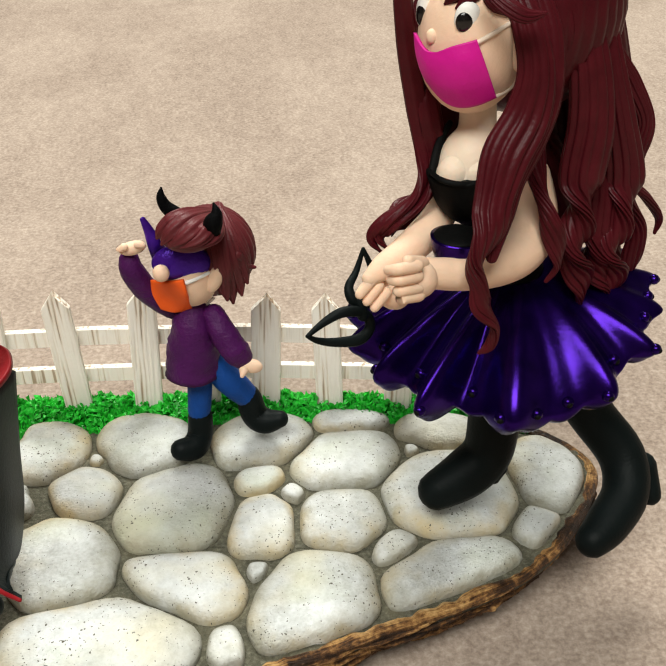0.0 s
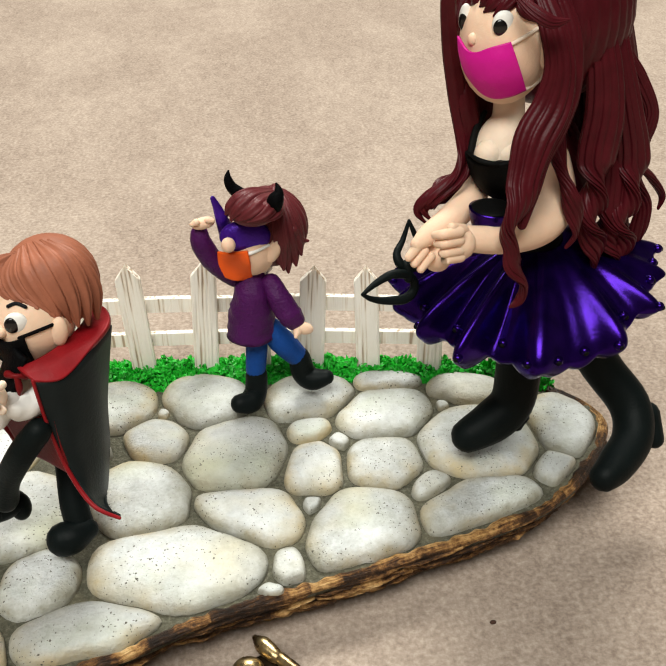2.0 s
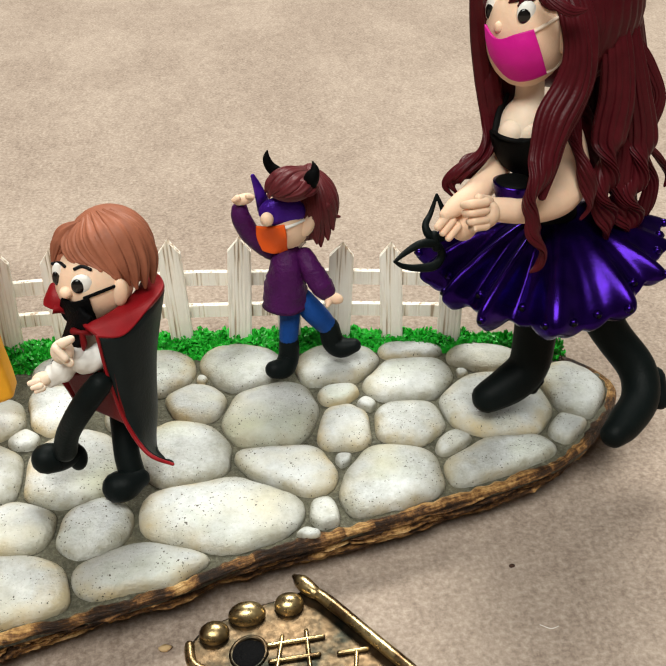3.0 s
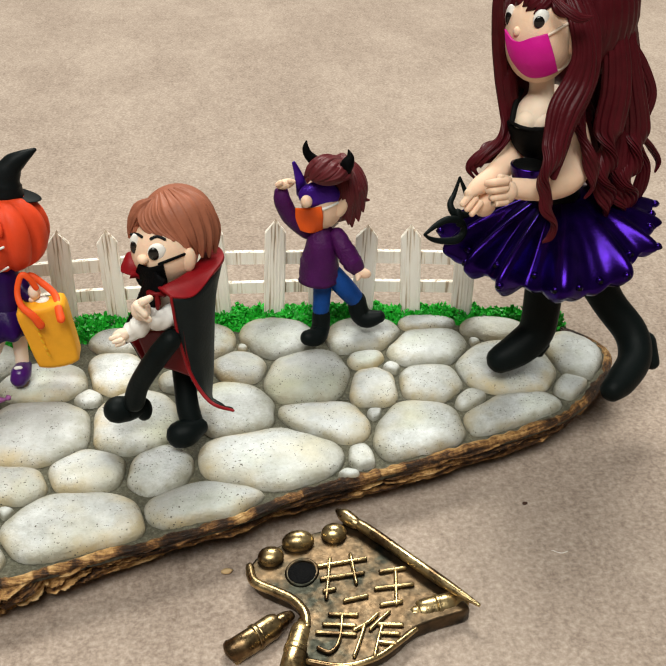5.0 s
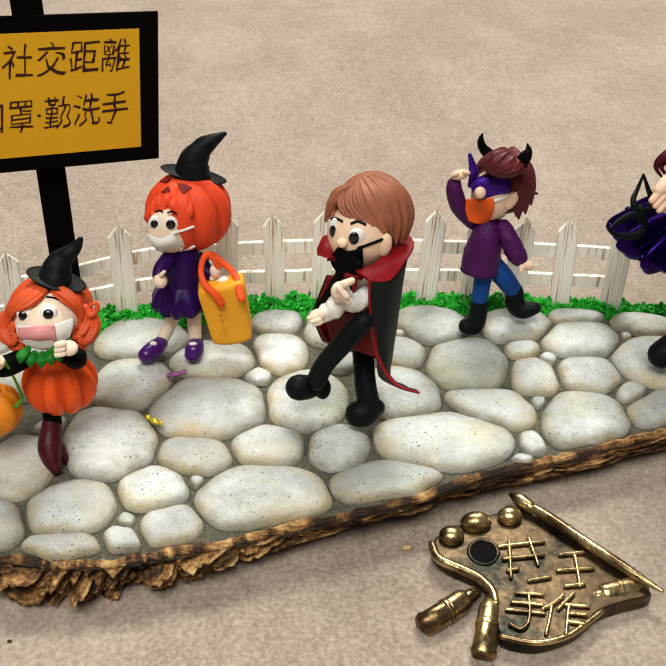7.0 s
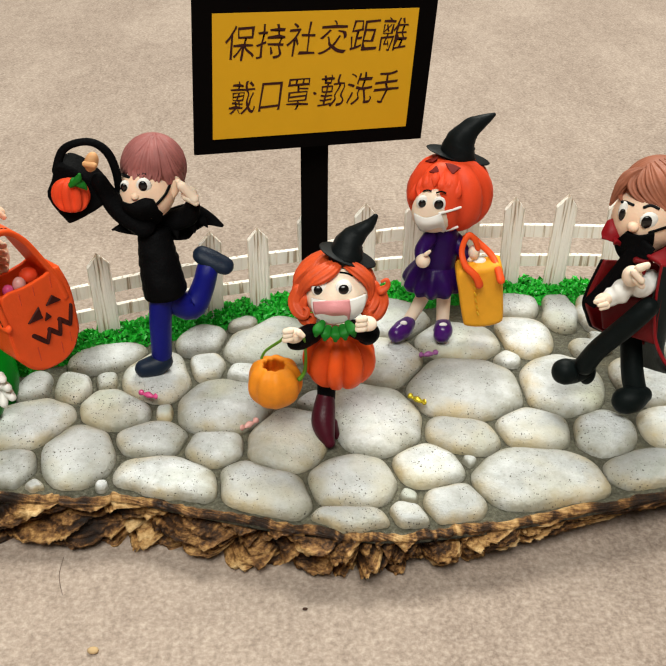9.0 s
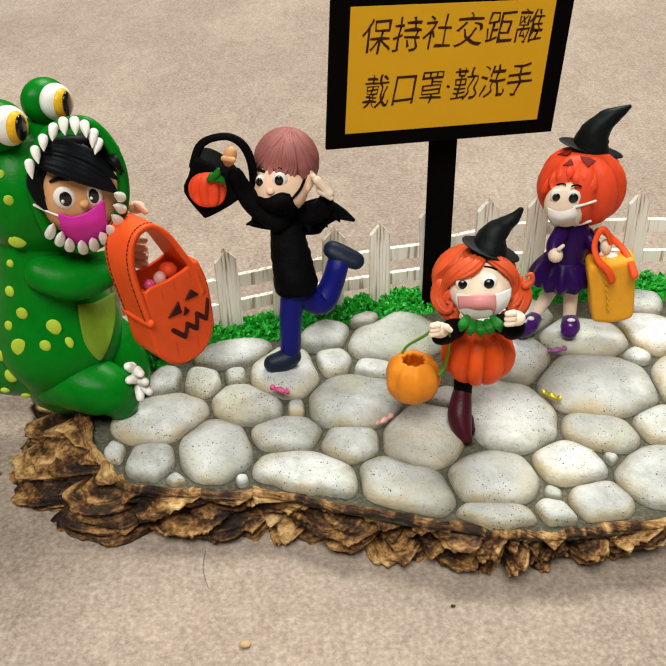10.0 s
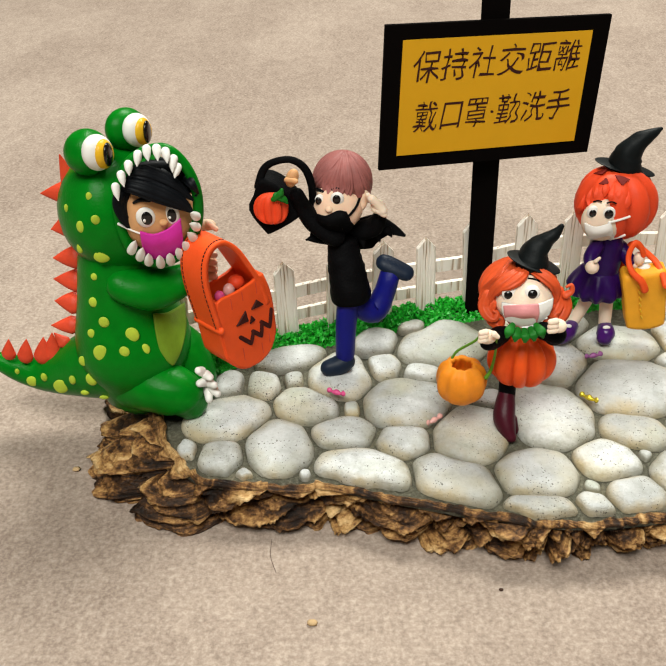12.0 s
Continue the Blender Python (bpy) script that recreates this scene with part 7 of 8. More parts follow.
def bucket_parts():
    round_side = [(0.6 + 9.3 * math.copysign(abs(math.cos(a)) ** 0.85, math.cos(a)), 12.0 * math.copysign(abs(math.sin(a)) ** 0.85, math.sin(a))) for a in (radians(200 + 14 * i) for i in range(11))]
    wall = [(-7.4, 10.2), (-8.2, 5.0)] + round_side + [(10.0, 5.0), (8.6, 11.6)]
    s = Sculpt()
    for n in (0.2, -8.6):
        s.prism('bucket', [bag_place(u, v, n) for u, v in wall + [(4.5, 11.0), (-1.0, 10.4)]], tuple(np.array(bag_place(0, 0, -1.0)) - np.array(bag_place(0, 0, 0))), 0.35)
    s.sheet('bucket', [[bag_place(u, v, n) for n in (-9.0, -4.5, -0.2)] for u, v in wall], 0.9)
    yield 'body', s
    s = Sculpt()
    strap = [(-8.4, 2.0), (-9.0, 8.0), (-9.4, 15.0), (-8.4, 20.6), (-5.6, 24.2), (-1.6, 24.6), (2.0, 21.4), (5.1, 15.2), (7.6, 9.0), (8.6, 3.0)]
    s.sheet('bucket', [[bag_place(u, v, n) for n in (-9.0, -4.4, 0.3)] for u, v in strap], 1.2)
    s.limb('bucket', [(*bag_place(-8.6, 2.6, -9.0), 0.9), (*bag_place(-8.7, 2.6, -4.0), 0.95), (*bag_place(-8.6, 2.6, 0.4), 0.9)], flat=0.8, sides=10)
    yield 'strap_handle', s
    s = Sculpt()
    mouth = [(-2.9, -2.0), (0.0, -5.2), (1.5, -2.2), (3.9, -4.7), (4.9, -0.9), (7.3, -3.4), (8.9, 1.2)]
    for (a, b), (c, d) in zip(mouth, mouth[1:]):
        s.limb('jackblack', [(*bag_place(a, b, 0.3), 0.5), (*bag_place((a + c) / 2, (b + d) / 2, 0.35), 0.55), (*bag_place(c, d, 0.3), 0.5)], flat=0.4, sides=8)
    yield 'carved_mouth', s
    for hole, a, b, c in (('carved_eye', (-3.4, 1.6), (0.5, 4.5), (0.5, 1.4)), ('carved_eye', (2.5, 3.9), (4.8, 5.9), (6.5, 3.7)), ('carved_nose', (1.1, 0.3), (2.1, 2.3), (2.8, 0.7))):
        s = Sculpt()
        s.sheet('jackblack', [[bag_place(*a, 0.3), bag_place((a[0] + b[0]) / 2, (a[1] + b[1]) / 2, 0.32), bag_place(*b, 0.3)], [bag_place(*c, 0.3), bag_place(c[0] + 0.1, c[1] + 0.1, 0.32), bag_place(c[0] + 0.1, c[1] + 0.2, 0.3)]], 0.5)
        yield hole, s
    s = Sculpt()
    for u, v0, v1 in ((-3.5, 6.5, 9.5), (0.5, 7.5, 9.8), (5.5, 7.5, 10.4), (-3.0, -9.0, -5.5), (3.5, -10.0, -7.0), (6.5, -8.0, -5.5)):
        s.limb('spikered', [(*bag_place(u, v0, 0.15), 0.12), (*bag_place(u + 0.2, v1, 0.15), 0.16)], sides=6)
    yield 'scored_line', s
    s = Sculpt()
    path = spline(strap, 5)
    for side in (-8.2, -0.7):
        for (a, b), (c, d) in list(zip(path, path[1:]))[1:26]:
            out = np.array((-(d - b), c - a)) / math.hypot(c - a, d - b) * 0.68
            p, q = (a * 0.75 + c * 0.25 + out[0], b * 0.75 + d * 0.25 + out[1]), (a * 0.25 + c * 0.75 + out[0], b * 0.25 + d * 0.75 + out[1])
            s.limb('jackblack', [(*bag_place(*p, side), 0.16), (*bag_place(*q, side), 0.16)], sides=6)
    yield 'stitching', s
    s = Sculpt()
    s.ball('candypale', bag_place(-0.5, 9.5, -3.5), (1.4, 1.4, 1.7))
    yield 'candy', s
    s = Sculpt()
    s.ball('candypink', bag_place(-3.5, 8.8, -4.0), (1.2, 1.2, 1.4))
    yield 'candy', s
    s = Sculpt()
    s.ball('redpumpkin', bag_place(3.0, 10.0, -4.5), (2.0, 2.0, 1.8))
    yield 'candy', s


def bag_parts():
    s = Sculpt()
    s.prism('bag', [(-6.7, -7, 35.4), (-4, -7, 36.4), (0, -7, 36.7), (3.8, -7, 37.3), (4.8, -7, 30.8), (5.6, -7, 23.6), (5.1, -7, 21.4), (1, -7, 20.2), (-3.1, -7, 20.5), (-4.1, -7, 21.9), (-5.5, -7, 28.6)], (0.2, 5.6, 0.4), 1.0)
    yield 'body', s
    s = Sculpt()
    s.limb('bucket', [(-1.4, -8.4, 33.3, 1), (-2.6, -8.3, 35.7, 0.9), (-5, -7, 37.9, 0.8), (-5.7, -5, 40.8, 0.7), (-4.4, -4, 44.1, 0.7), (-2.8, -4, 43.2, 0.7), (-1.7, -4, 40.7, 0.7)], flat=0.6, sides=10)
    yield 'front_handle', s
    s = Sculpt()
    s.limb('bucket', [(3.4, -9, 34.9, 1), (2.9, -7, 36.6, 0.9), (2, -3, 38.1, 0.8), (-0.7, -1, 40.2, 0.8), (-3.3, 0, 41.8, 0.8), (-5, 1, 38.6, 0.8), (-5.2, 1, 31.6, 0.8)], flat=0.6, sides=10)
    yield 'rear_handle', s
    s = Sculpt()
    s.ball('pale', (-2.4, -3, 39.1), (1.4, 1.5, 1.9))
    yield 'sweet', s
    s = Sculpt()
    s.ball('white', (-0.8, -3, 36.2), (2.0, 1.4, 1.4))
    yield 'sweet', s
    s = Sculpt()
    s.ball('candypale', (-2.7, -3, 35.9), (1.2, 1, 1))
    s.ball('cream', (-3.2, -3, 37.3), (0.9, 0.9, 0.9))
    yield 'sweet', s
    s = Sculpt()
    s.limb('eyeyellow', [(-3, -7.7, 34.2, 0.2), (-2.6, -7.7, 33.4, 0.2)], sides=6)
    s.limb('eyeyellow', [(-2.6, -7.7, 32.5, 0.2), (-2.2, -7.7, 31.7, 0.2)], sides=6)
    s.limb('eyeyellow', [(-2.2, -7.7, 30.7, 0.2), (-1.8, -7.7, 29.9, 0.2)], sides=6)
    s.limb('eyeyellow', [(-1.9, -7.7, 28.9, 0.2), (-1.5, -7.7, 28.1, 0.2)], sides=6)
    s.limb('eyeyellow', [(-1.5, -7.7, 27.1, 0.2), (-1.1, -7.7, 26.3, 0.2)], sides=6)
    s.limb('eyeyellow', [(-1.1, -7.7, 25.3, 0.2), (-0.7, -7.7, 24.5, 0.2)], sides=6)
    yield 'stitching', s


def basket_parts():
    s = Sculpt()
    s.lathe('basket', (-49.2, -38, 27.4), [(0.2, -4.6), (3.0, -4.8), (5.2, -2.6), (5.7, 0.3), (4.9, 3.2), (3.4, 4.6), (2.6, 4.7), (2.3, 4.1), (2.9, 2.4), (3.4, 0.2), (2.2, -2.6), (0.2, -3.2)], 9, 0.075)
    yield 'body', s
    s = Sculpt()
    s.limb('stemgreen', [(-51.7, -40, 35.1, 0.3), (-50.6, -41, 37.7, 0.3), (-47.3, -44, 42.3, 0.3), (-46.4, -45, 44.8, 0.3)], sides=8)
    s.limb('stemgreen', [(-43.1, -45, 44, 0.3), (-42.6, -42, 37.4, 0.3), (-42.8, -39, 31, 0.4), (-43.9, -40, 29.6, 0.5)], sides=8)
    yield 'handle', s


def bat_bag_parts():
    s = Sculpt()
    s.prism('black', [(-96.9, -19, 61.4), (-95.6, -19, 65.0), (-94.2, -19, 68.6), (-91.6, -19, 68.2), (-88.3, -19, 65.6), (-85.6, -19, 61.4), (-85.6, -19, 59.3), (-92.0, -19, 55.4), (-93.7, -19, 56)], (1.5, 6, 0.4), 0.8)
    yield 'body', s
    s = Sculpt()
    s.limb('black', [(-94.3, -18, 67, 0.9), (-92.9, -17, 70.6, 0.9), (-90.4, -17, 72.4, 0.8), (-86.6, -17, 72.8, 0.8), (-83.7, -17, 70.7, 0.9), (-82.3, -17, 66.3, 0.9), (-82.4, -16, 59.5, 0.8)], flat=0.6, sides=10)
    yield 'handle', s
    s = Sculpt()
    s.ball('redpumpkin', (-91.4, -20.5, 62.7), (4, 2.3, 4.1), ribs=9, groove=0.3)
    yield 'pumpkin_ornament', s
    s = Sculpt()
    s.limb('leafgreen', [(-90.4, -22.5, 65.9, 0.6), (-89, -22.5, 67.1, 0.8), (-88.6, -22.5, 68.1, 0.4)], sides=8)
    s.limb('leafgreen', [(-89.9, -22.5, 66.7, 0.8), (-88.3, -22.5, 65.9, 0.8), (-87.6, -22.5, 65, 0.3)], flat=0.5, sides=8)
    s.limb('leafgreen', [(-89.9, -22.5, 66.4, 0.8), (-90.6, -22.5, 65.9, 0.6)], flat=0.5, sides=8)
    yield 'leaf', s


def mask_parts():
    s = Sculpt()
    s.limb('blackboot', [(92, -17, 67.1, 0.3), (93.4, -18, 63.8, 0.6), (94.7, -19, 61.1, 0.9), (92.9, -20, 59.7, 0.8), (90.2, -21, 60.7, 0.9), (89.4, -20, 62.5, 0.7), (90.8, -18, 64, 0.5), (92, -17, 67.1, 0.3)], flat=0.7, sides=10)
    s.limb('blackboot', [(82.5, -26, 58.6, 0.3), (85.3, -24, 59.5, 0.6), (88.3, -23, 60.3, 0.8), (91.4, -22, 59.1, 0.8), (92.3, -22, 56.7, 0.8), (90.5, -23, 55.3, 0.9), (86.9, -24, 55.8, 0.7), (84.2, -25, 57, 0.5), (82.5, -26, 58.6, 0.3)], flat=0.7, sides=10)
    s.limb('blackboot', [(90.9, -21, 60.8, 0.9), (91.2, -22, 58.8, 0.9)], sides=10)
    yield 'body', s


def plaque_parts():
    s = Sculpt()
    s.prism(BRONZE, [(40.1, -64.1, 6.2), (41.5, -68.2, 6.2), (44.9, -71.2, 6.2), (48.1, -73.8, 6.2), (49.5, -77.6, 6.2), (49, -83.1, 6.2), (48.7, -88.1, 6.2), (54.5, -90.3, 6.2), (60.6, -89.2, 6.2), (64.9, -87.1, 6.2), (69.3, -83.9, 6.2), (75.1, -82.2, 6.2), (80.9, -80.8, 6.2), (79.1, -76.9, 6.2), (75.3, -70.7, 6.2), (71.2, -64.7, 6.2), (66.8, -58.7, 6.2), (63.1, -53.9, 6.2), (58, -55.1, 6.2), (52.3, -56.5, 6.2), (47.1, -58.4, 6.2), (42.7, -60.4, 6.2)], (0, 0, -3.4), 0.5)
    yield 'palette', s
    s = Sculpt()
    s.limb(BRASS, [(60, -52.2, 8, 0.6), (61.2, -53.9, 8, 1.5), (63, -56.3, 8, 1.3), (63.8, -57, 8, 0.9)], sides=12)
    s.limb(BRASS, [(63.8, -57, 8, 1.1), (66.3, -60.2, 8, 1.2), (71.4, -67.4, 8, 1.1), (77.1, -75.4, 8, 1.1), (82.2, -81.9, 8, 0.4)], sides=12)
    yield 'brush', s
    s = Sculpt()
    s.limb(BRASS, [(34.8, -82.7, 4, 2.4), (35.4, -82.3, 4, 2.6), (35.9, -82.3, 4.4, 2.4), (37.6, -81.8, 5, 2.4), (39.6, -80.6, 5, 2.4)], sides=18, flat=0.8, keepopen=True)
    s.limb(BRASS, [(39.6, -80.6, 5, 2.6), (40.2, -80.2, 5, 2.6)], sides=18, flat=0.85, keepopen=True)
    s.limb(BRASS, [(40.2, -80.2, 5, 2.4), (43.1, -78.4, 5, 2.4), (44.3, -77.7, 5, 1.9)], sides=18, flat=0.85, keepopen=True)
    s.limb(BRASS, [(44.2, -77.8, 5, 1.5), (45.2, -77.2, 5, 1.5), (45.9, -76.7, 5, 1.3), (46.6, -76.4, 5, 1.1)], sides=14)
    yield 'paint_tube', s
    s = Sculpt()
    s.limb(BRASS, [(44.8, -90.4, 4, 2.3), (45, -89.7, 4, 2.6), (45.2, -89.3, 4.4, 2.4), (45.9, -87.7, 5, 2.4), (46.8, -85.3, 5, 2.4)], sides=18, flat=0.8, keepopen=True)
    s.limb(BRASS, [(46.8, -85.3, 5, 2.6), (47.1, -84.5, 5, 2.6)], sides=18, flat=0.85, keepopen=True)
    s.limb(BRASS, [(47.1, -84.5, 5, 2.4), (48.4, -80.9, 5, 2.3), (49, -79.5, 5, 1.9)], sides=18, flat=0.85, keepopen=True)
    s.limb(BRASS, [(48.9, -79.6, 5, 1.4), (49.4, -78.3, 5, 1.5), (49.8, -77.4, 5, 1.3), (50.1, -76.6, 5, 1.1)], sides=14)
    yield 'paint_tube', s
    s = Sculpt()
    s.limb(BRASS, [(80.7, -77.4, 4, 2.5), (80.1, -77.5, 4, 2.8), (79.4, -77.9, 4.4, 2.5), (77.4, -78.6, 5, 2.5), (75.5, -78.9, 5, 2.5)], sides=18, flat=0.8, keepopen=True)
    s.limb(BRASS, [(75.5, -78.9, 5, 2.7), (74.9, -79, 5, 2.7)], sides=18, flat=0.85, keepopen=True)
    s.limb(BRASS, [(74.9, -79, 5, 2.5), (72.2, -79.3, 5, 2.4), (71.2, -79.5, 5, 2)], sides=18, flat=0.85, keepopen=True)
    s.limb(BRASS, [(71.3, -79.4, 5, 1.5), (70.3, -79.6, 5, 1.5), (69.7, -79.6, 5, 1.3), (69.1, -79.7, 5, 1.1)], sides=14)
    yield 'paint_tube', s
    s = Sculpt()
    s.ball(BRASS, (44.6, -62.3, 7), (2.7, 2.3, 1.9))
    yield 'paint_blob', s
    s = Sculpt()
    s.ball(BRASS, (50.6, -58.9, 7), (3.4, 2.3, 2.3))
    yield 'paint_blob', s
    s = Sculpt()
    s.ball(BRASS, (58.3, -57.7, 7), (2.7, 2.3, 2))
    yield 'paint_blob', s
    s = Sculpt()
    s.limb(BRASS, [(40.2, -63.9, 6.4, 0.9), (40.7, -67.9, 6.4, 1), (44.4, -71, 6.4, 1), (47.5, -73.6, 6.4, 1), (49.4, -77.1, 6.4, 1), (49.5, -80.3, 6.4, 0.7)], sides=10)
    yield 'rim', s
    s = Sculpt()
    s.limb(BRASS, [(48.7, -88.2, 6, 0.6), (54.6, -90.2, 6, 0.6), (60.6, -89.4, 6, 0.6), (64.9, -87.1, 6, 0.6), (69.5, -84.1, 6, 0.5)], sides=10)
    yield 'rim', s
    s = Sculpt()
    # flat black disc drawn for the shade down the thumb hole
    s.ball('black', (50.3, -67.1, 6.4), (3.3, 2.9, 0.45))
    yield 'hole', s
    s = Sculpt()
    s.limb(BRONZE, [(53.3, -67.3, 6.2, 0.5), (52.5, -68.9, 6.2, 0.4), (51.2, -70, 6.2, 0.4), (49.7, -70.2, 6.2, 0.4), (48.4, -69.6, 6.2, 0.4), (47.5, -68.3, 6.2, 0.4), (47.4, -66.6, 6.2, 0.5), (48.1, -64.9, 6.2, 0.5), (49.5, -63.8, 6.2, 0.5), (51, -63.5, 6.2, 0.5), (52.4, -64.1, 6.2, 0.5), (53.2, -65.5, 6.2, 0.5), (53.3, -67.3, 6.2, 0.5)], sides=8)
    yield 'hole_rim', s
    for (x0, y0), (x1, y1) in [((53.9, -65.9), (63.5, -65.4)), ((53.9, -69.4), (62.3, -69.1)), ((54.0, -72.6), (56.0, -72.4)), ((57.5, -75.6), (61.9, -75.1)), ((56.4, -64.4), (54.1, -74.4)), ((60.7, -63.8), (60.5, -71.5)), ((65.8, -69.3), (70.7, -69.1)), ((64.0, -73.5), (71.3, -73.6)), ((64.3, -77.7), (68.2, -77.5)), ((68.9, -69.2), (67.2, -77.8))]:
        s = Sculpt()
        s.limb(BRASS, [(x0, y0, 6.6, 0.42), (x1, y1, 6.6, 0.42)], sides=8)
        yield 'raised_bar', s
    s = Sculpt()
    s.limb(BRASS, [(54.1, -78.5, 6.6, 0.4), (59.2, -79.4, 6.6, 0.4)], sides=8)
    yield 'raised_stroke', s
    s = Sculpt()
    s.limb(BRASS, [(52.6, -80.7, 6.6, 0.4), (58.3, -81.9, 6.6, 0.4)], sides=8)
    yield 'raised_stroke', s
    s = Sculpt()
    s.limb(BRASS, [(51.1, -82.4, 6.6, 0.4), (58, -84, 6.6, 0.4)], sides=8)
    yield 'raised_stroke', s
    s = Sculpt()
    s.limb(BRASS, [(56.4, -79, 6.6, 0.4), (55.4, -83.3, 6.6, 0.4), (54.1, -86.2, 6.6, 0.4), (52.5, -87.2, 6.6, 0.4), (50.8, -86, 6.6, 0.4)], sides=8)
    yield 'raised_stroke', s
    s = Sculpt()
    s.limb(BRASS, [(63.1, -79.8, 6.6, 0.4), (61, -81.5, 6.6, 0.4), (58, -83, 6.6, 0.4)], sides=8)
    yield 'raised_stroke', s
    s = Sculpt()
    s.limb(BRASS, [(60.2, -82, 6.6, 0.4), (58.7, -85.3, 6.6, 0.4), (57, -88.7, 6.6, 0.4)], sides=8)
    yield 'raised_stroke', s
    s = Sculpt()
    s.limb(BRASS, [(65.3, -79.7, 6.6, 0.4), (63.2, -81.4, 6.6, 0.4), (61.1, -83.2, 6.6, 0.4)], sides=8)
    yield 'raised_stroke', s
    s = Sculpt()
    s.limb(BRASS, [(62.9, -82.3, 6.6, 0.4), (67.1, -83.1, 6.6, 0.4)], sides=8)
    yield 'raised_stroke', s
    s = Sculpt()
    s.limb(BRASS, [(63.4, -82.6, 6.6, 0.4), (61.9, -86.1, 6.6, 0.4), (60.7, -89.2, 6.6, 0.4)], sides=8)
    yield 'raised_stroke', s
    s = Sculpt()
    s.limb(BRASS, [(62.7, -84.4, 6.6, 0.4), (66, -85.1, 6.6, 0.4)], sides=8)
    yield 'raised_stroke', s
    s = Sculpt()
    s.limb(BRASS, [(61.9, -86.3, 6.6, 0.4), (65, -87.2, 6.6, 0.4)], sides=8)
    yield 'raised_stroke', s


OWNERS = {("pumpkin_bucket", "carved_mouth"): "body", ("pumpkin_bucket", "carved_eye"): "body", ("pumpkin_bucket", "carved_nose"): "body", ("pumpkin_bucket", "scored_line"): "body", ("pumpkin_bucket", "stitching"): "strap_handle", ("handbag", "stitching"): "body",
          ("black_bag", "leaf"): "pumpkin_ornament", ("brass_plaque", "raised_bar"): "palette", ("brass_plaque", "raised_stroke"): "palette", ("brass_plaque", "hole"): "palette", ("brass_plaque", "hole_rim"): "palette", ("brass_plaque", "rim"): "palette",
          ("brass_plaque", "paint_blob"): "palette"}
THINGS = (
    (bucket_parts, "pumpkin_bucket", (-103, -28, 26), "orange pumpkin bucket with carved face and wide handle", "bucket"),
    (bag_parts, "handbag", (4, -3, 16), "yellow-orange clay tote bag with red handles and sweets", "bag"),
    (basket_parts, "pumpkin_basket", (-50, -38, 17), "small amber pumpkin basket with thin green handle", "basket"),
    (bat_bag_parts, "black_bag", (-93, -17, 40), "black bag with a red pumpkin ornament", "bag"),
    (mask_parts, "eye_mask", (84, -22, 55), "black open-work party eye mask held by the lady", "mask"),
    (plaque_parts, "brass_plaque", (56, -72, GROUND), "worn brass artist palette plaque with brush and paint tubes", "plaque"),
)
for build, name, base, label, category in THINGS:
    thing = tagged(empty(name, base), label, category)
    made = {}
    for part_name, piece in build():
        if name in LEAN:
            recede(piece, *LEAN[name])
        owner = made.get(OWNERS.get((name, part_name)), thing)
        made[part_name] = part(part_name, piece, owner)


# ---- dropped sweets and crumbs ----
def sweet(mat, x, y, turn):
    """A wrapped sweet with two twisted paper ends."""
    s = Sculpt()
    c, sn = math.cos(radians(turn)), math.sin(radians(turn))
    z = TOP + 3.9
    s.limb(mat, [(x - 0.8 * c, y - 0.8 * sn, z, 0.5), (x, y, z + 0.1, 0.75), (x + 0.8 * c, y + 0.8 * sn, z, 0.5)], groove=0.2, sides=14)
    for k in (-1, 1):
        s.limb(mat, [(x + k * 1.1 * c, y + k * 1.1 * sn, z - 0.1, 0.2), (x + k * 1.8 * c, y + k * 1.8 * sn, z + 0.2, 0.75)], flat=0.4, groove=0.3, sides=14)
    return s


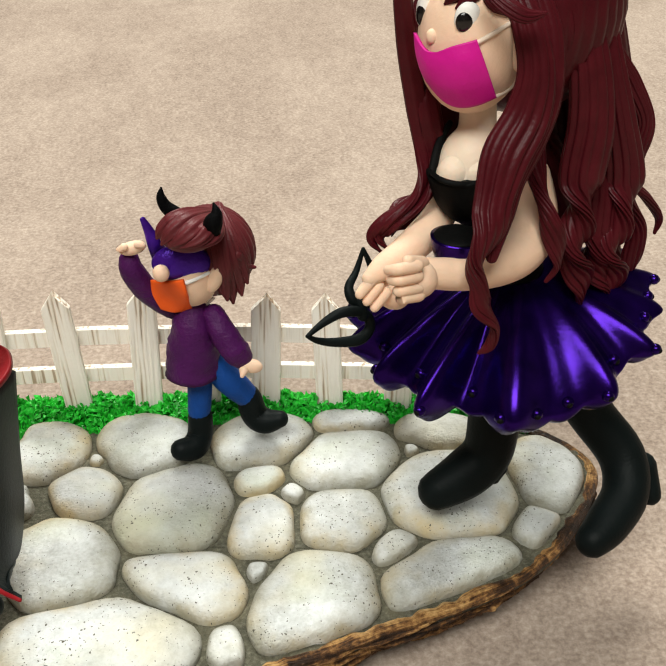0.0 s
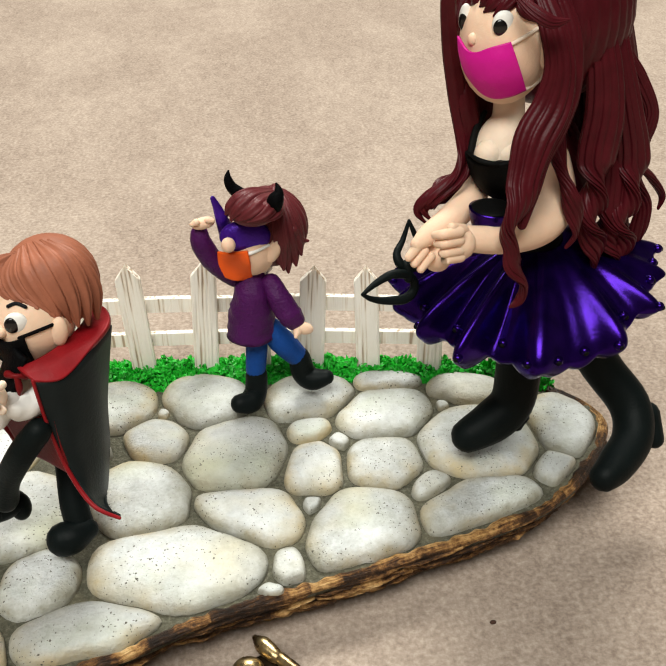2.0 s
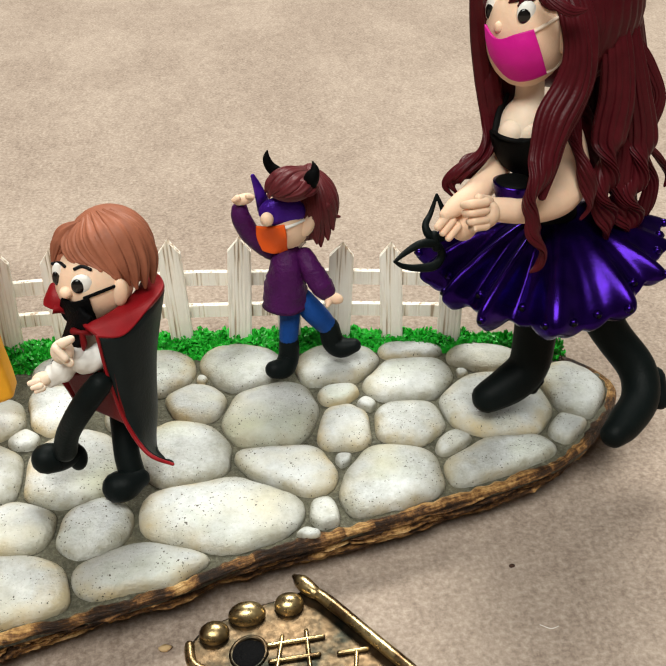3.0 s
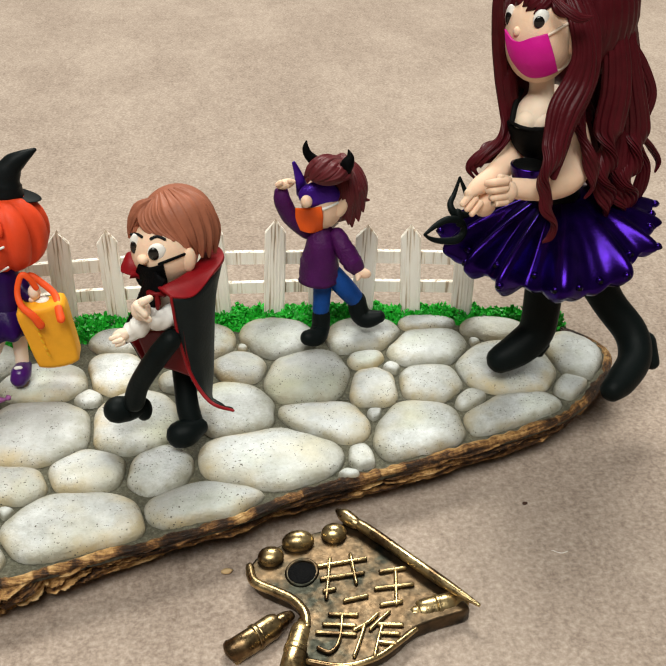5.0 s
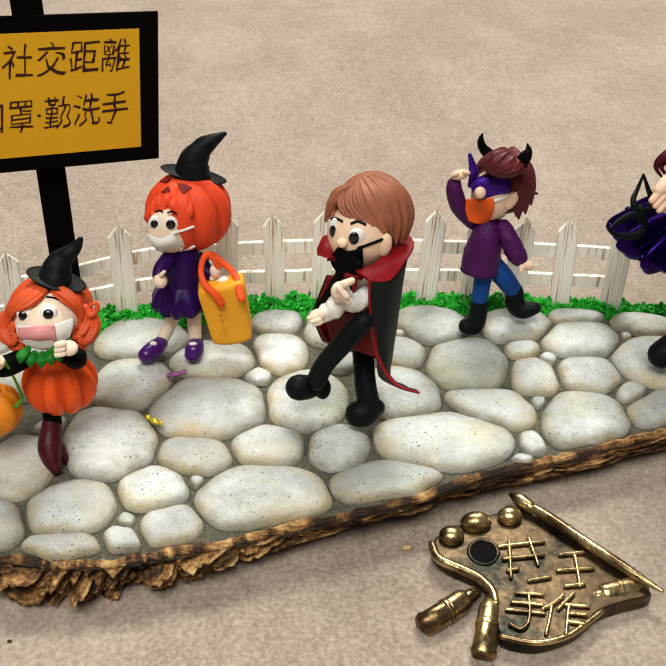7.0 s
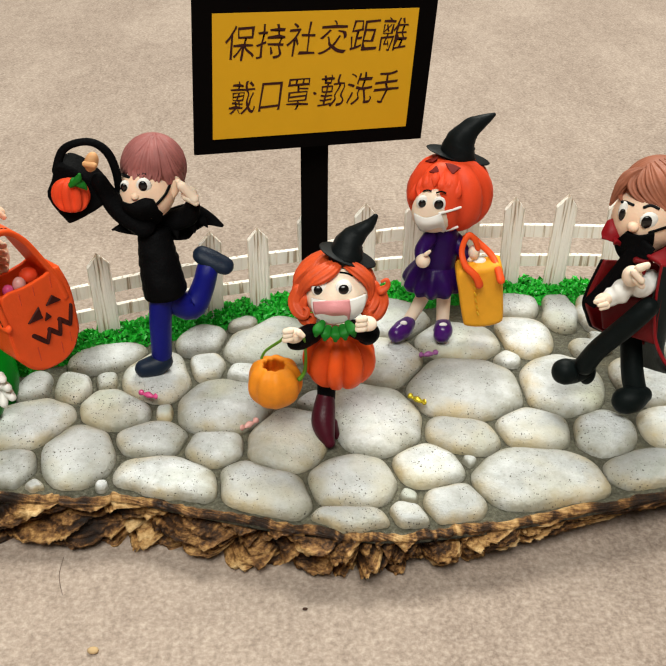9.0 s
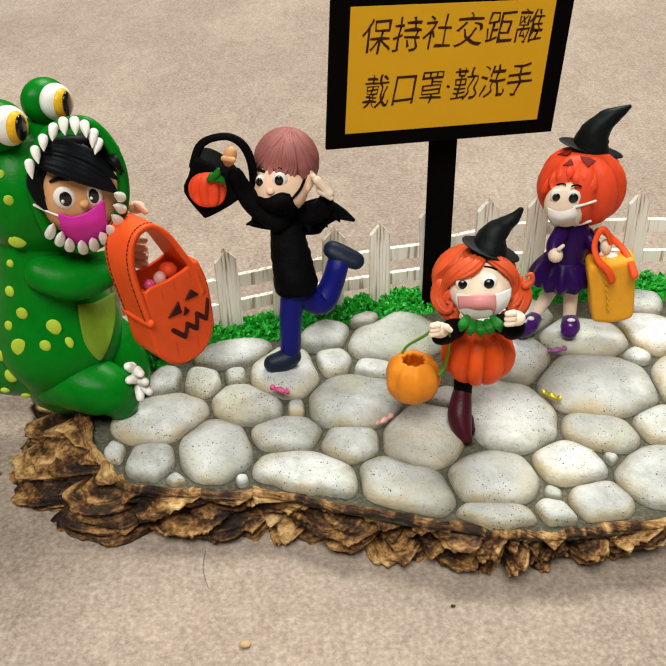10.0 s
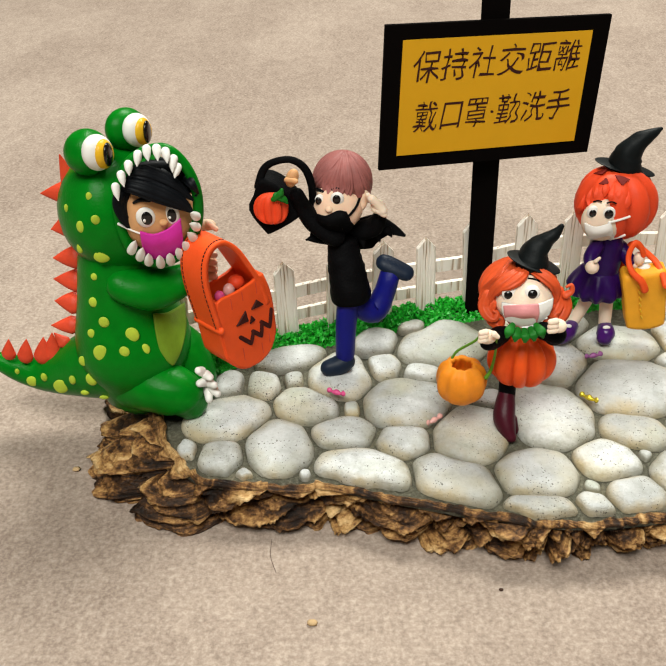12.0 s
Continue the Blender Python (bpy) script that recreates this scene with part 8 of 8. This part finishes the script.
for mat, x, y, turn, label in (("candypink", -78.2, -27.1, -25, "bright pink wrapped sweet lying on the cobbles"), ("candypale", -55.0, -38.2, 40, "pale pink wrapped sweet lying on the cobbles"),
                               ("candygold", -17.4, -30.0, -40, "gold foil wrapped sweet lying on the cobbles"), ("candyviolet", -12.8, -12.1, 15, "dull violet wrapped sweet lying on the cobbles")):
    tagged(sweet(mat, x, y, turn).finish("sweet", (x, y, TOP + 3)), label, "sweet", "sweets dropped on the path")


def crumb(mat, x, y, size, seed):
    s = Sculpt()
    rows = []
    for i in range(6):
        th = math.pi * (0.02 + 0.96 * i / 5)
        rows.append([(x + size * 1.4 * math.sin(th) * math.cos(a) * (1 + 0.5 * noise.noise(Vector((math.cos(a), i, seed)))), y + size * math.sin(th) * math.sin(a) * (1 + 0.5 * noise.noise(Vector((i, math.sin(a), seed)))),
                      GROUND + size * 0.6 * (1 + math.cos(th))) for a in (2 * math.pi * j / 9 for j in range(9))])
    s.rings(mat, rows)
    return s


for i, (mat, x, y, size, label) in enumerate((("crumb", -82.1, -86.7, 0.8, "tan crumb on the paper"), ("crumb", -141.7, -39.8, 0.75, "tan crumb on the paper"), ("crumb", 35.6, -60.9, 0.8, "tan wood chip on the paper"),
                                              ("speck", 102.6, -50.6, 0.45, "dark speck on the paper"), ("speck", -43.3, -77.8, 0.35, "dark speck on the paper"))):
    tagged(crumb(mat, x, y, size, i * 2.3).finish("crumb", (x, y, GROUND)), label, "crumb", "crumbs on the paper")
hair_line = Sculpt()
hair_line.limb("speck", [(-92.1, -63.1, GROUND + 0.05, 0.045), (-92.0, -68.2, GROUND + 0.1, 0.045), (-90.4, -73.1, GROUND + 0.05, 0.045)], sides=6)
tagged(hair_line.finish("fibre", (-92, -68, GROUND)), "thin dark fibre lying on the paper", "fibre")
lint = Sculpt()
lint.limb("white", [(103.5, -65.2, GROUND + 0.1, 0.05), (105.2, -66.4, GROUND + 0.15, 0.07), (106.8, -66, GROUND + 0.1, 0.05)], sides=6)
tagged(lint.finish("fibre", (105, -66, GROUND)), "short white lint fibre on the paper", "fibre")

# ---- cobbles, each its own piece ----
for i, (x, y, a, b, turn) in enumerate(stones):
    ob = part("cobble", cobble(i), slab, base=(x, y, TOP))
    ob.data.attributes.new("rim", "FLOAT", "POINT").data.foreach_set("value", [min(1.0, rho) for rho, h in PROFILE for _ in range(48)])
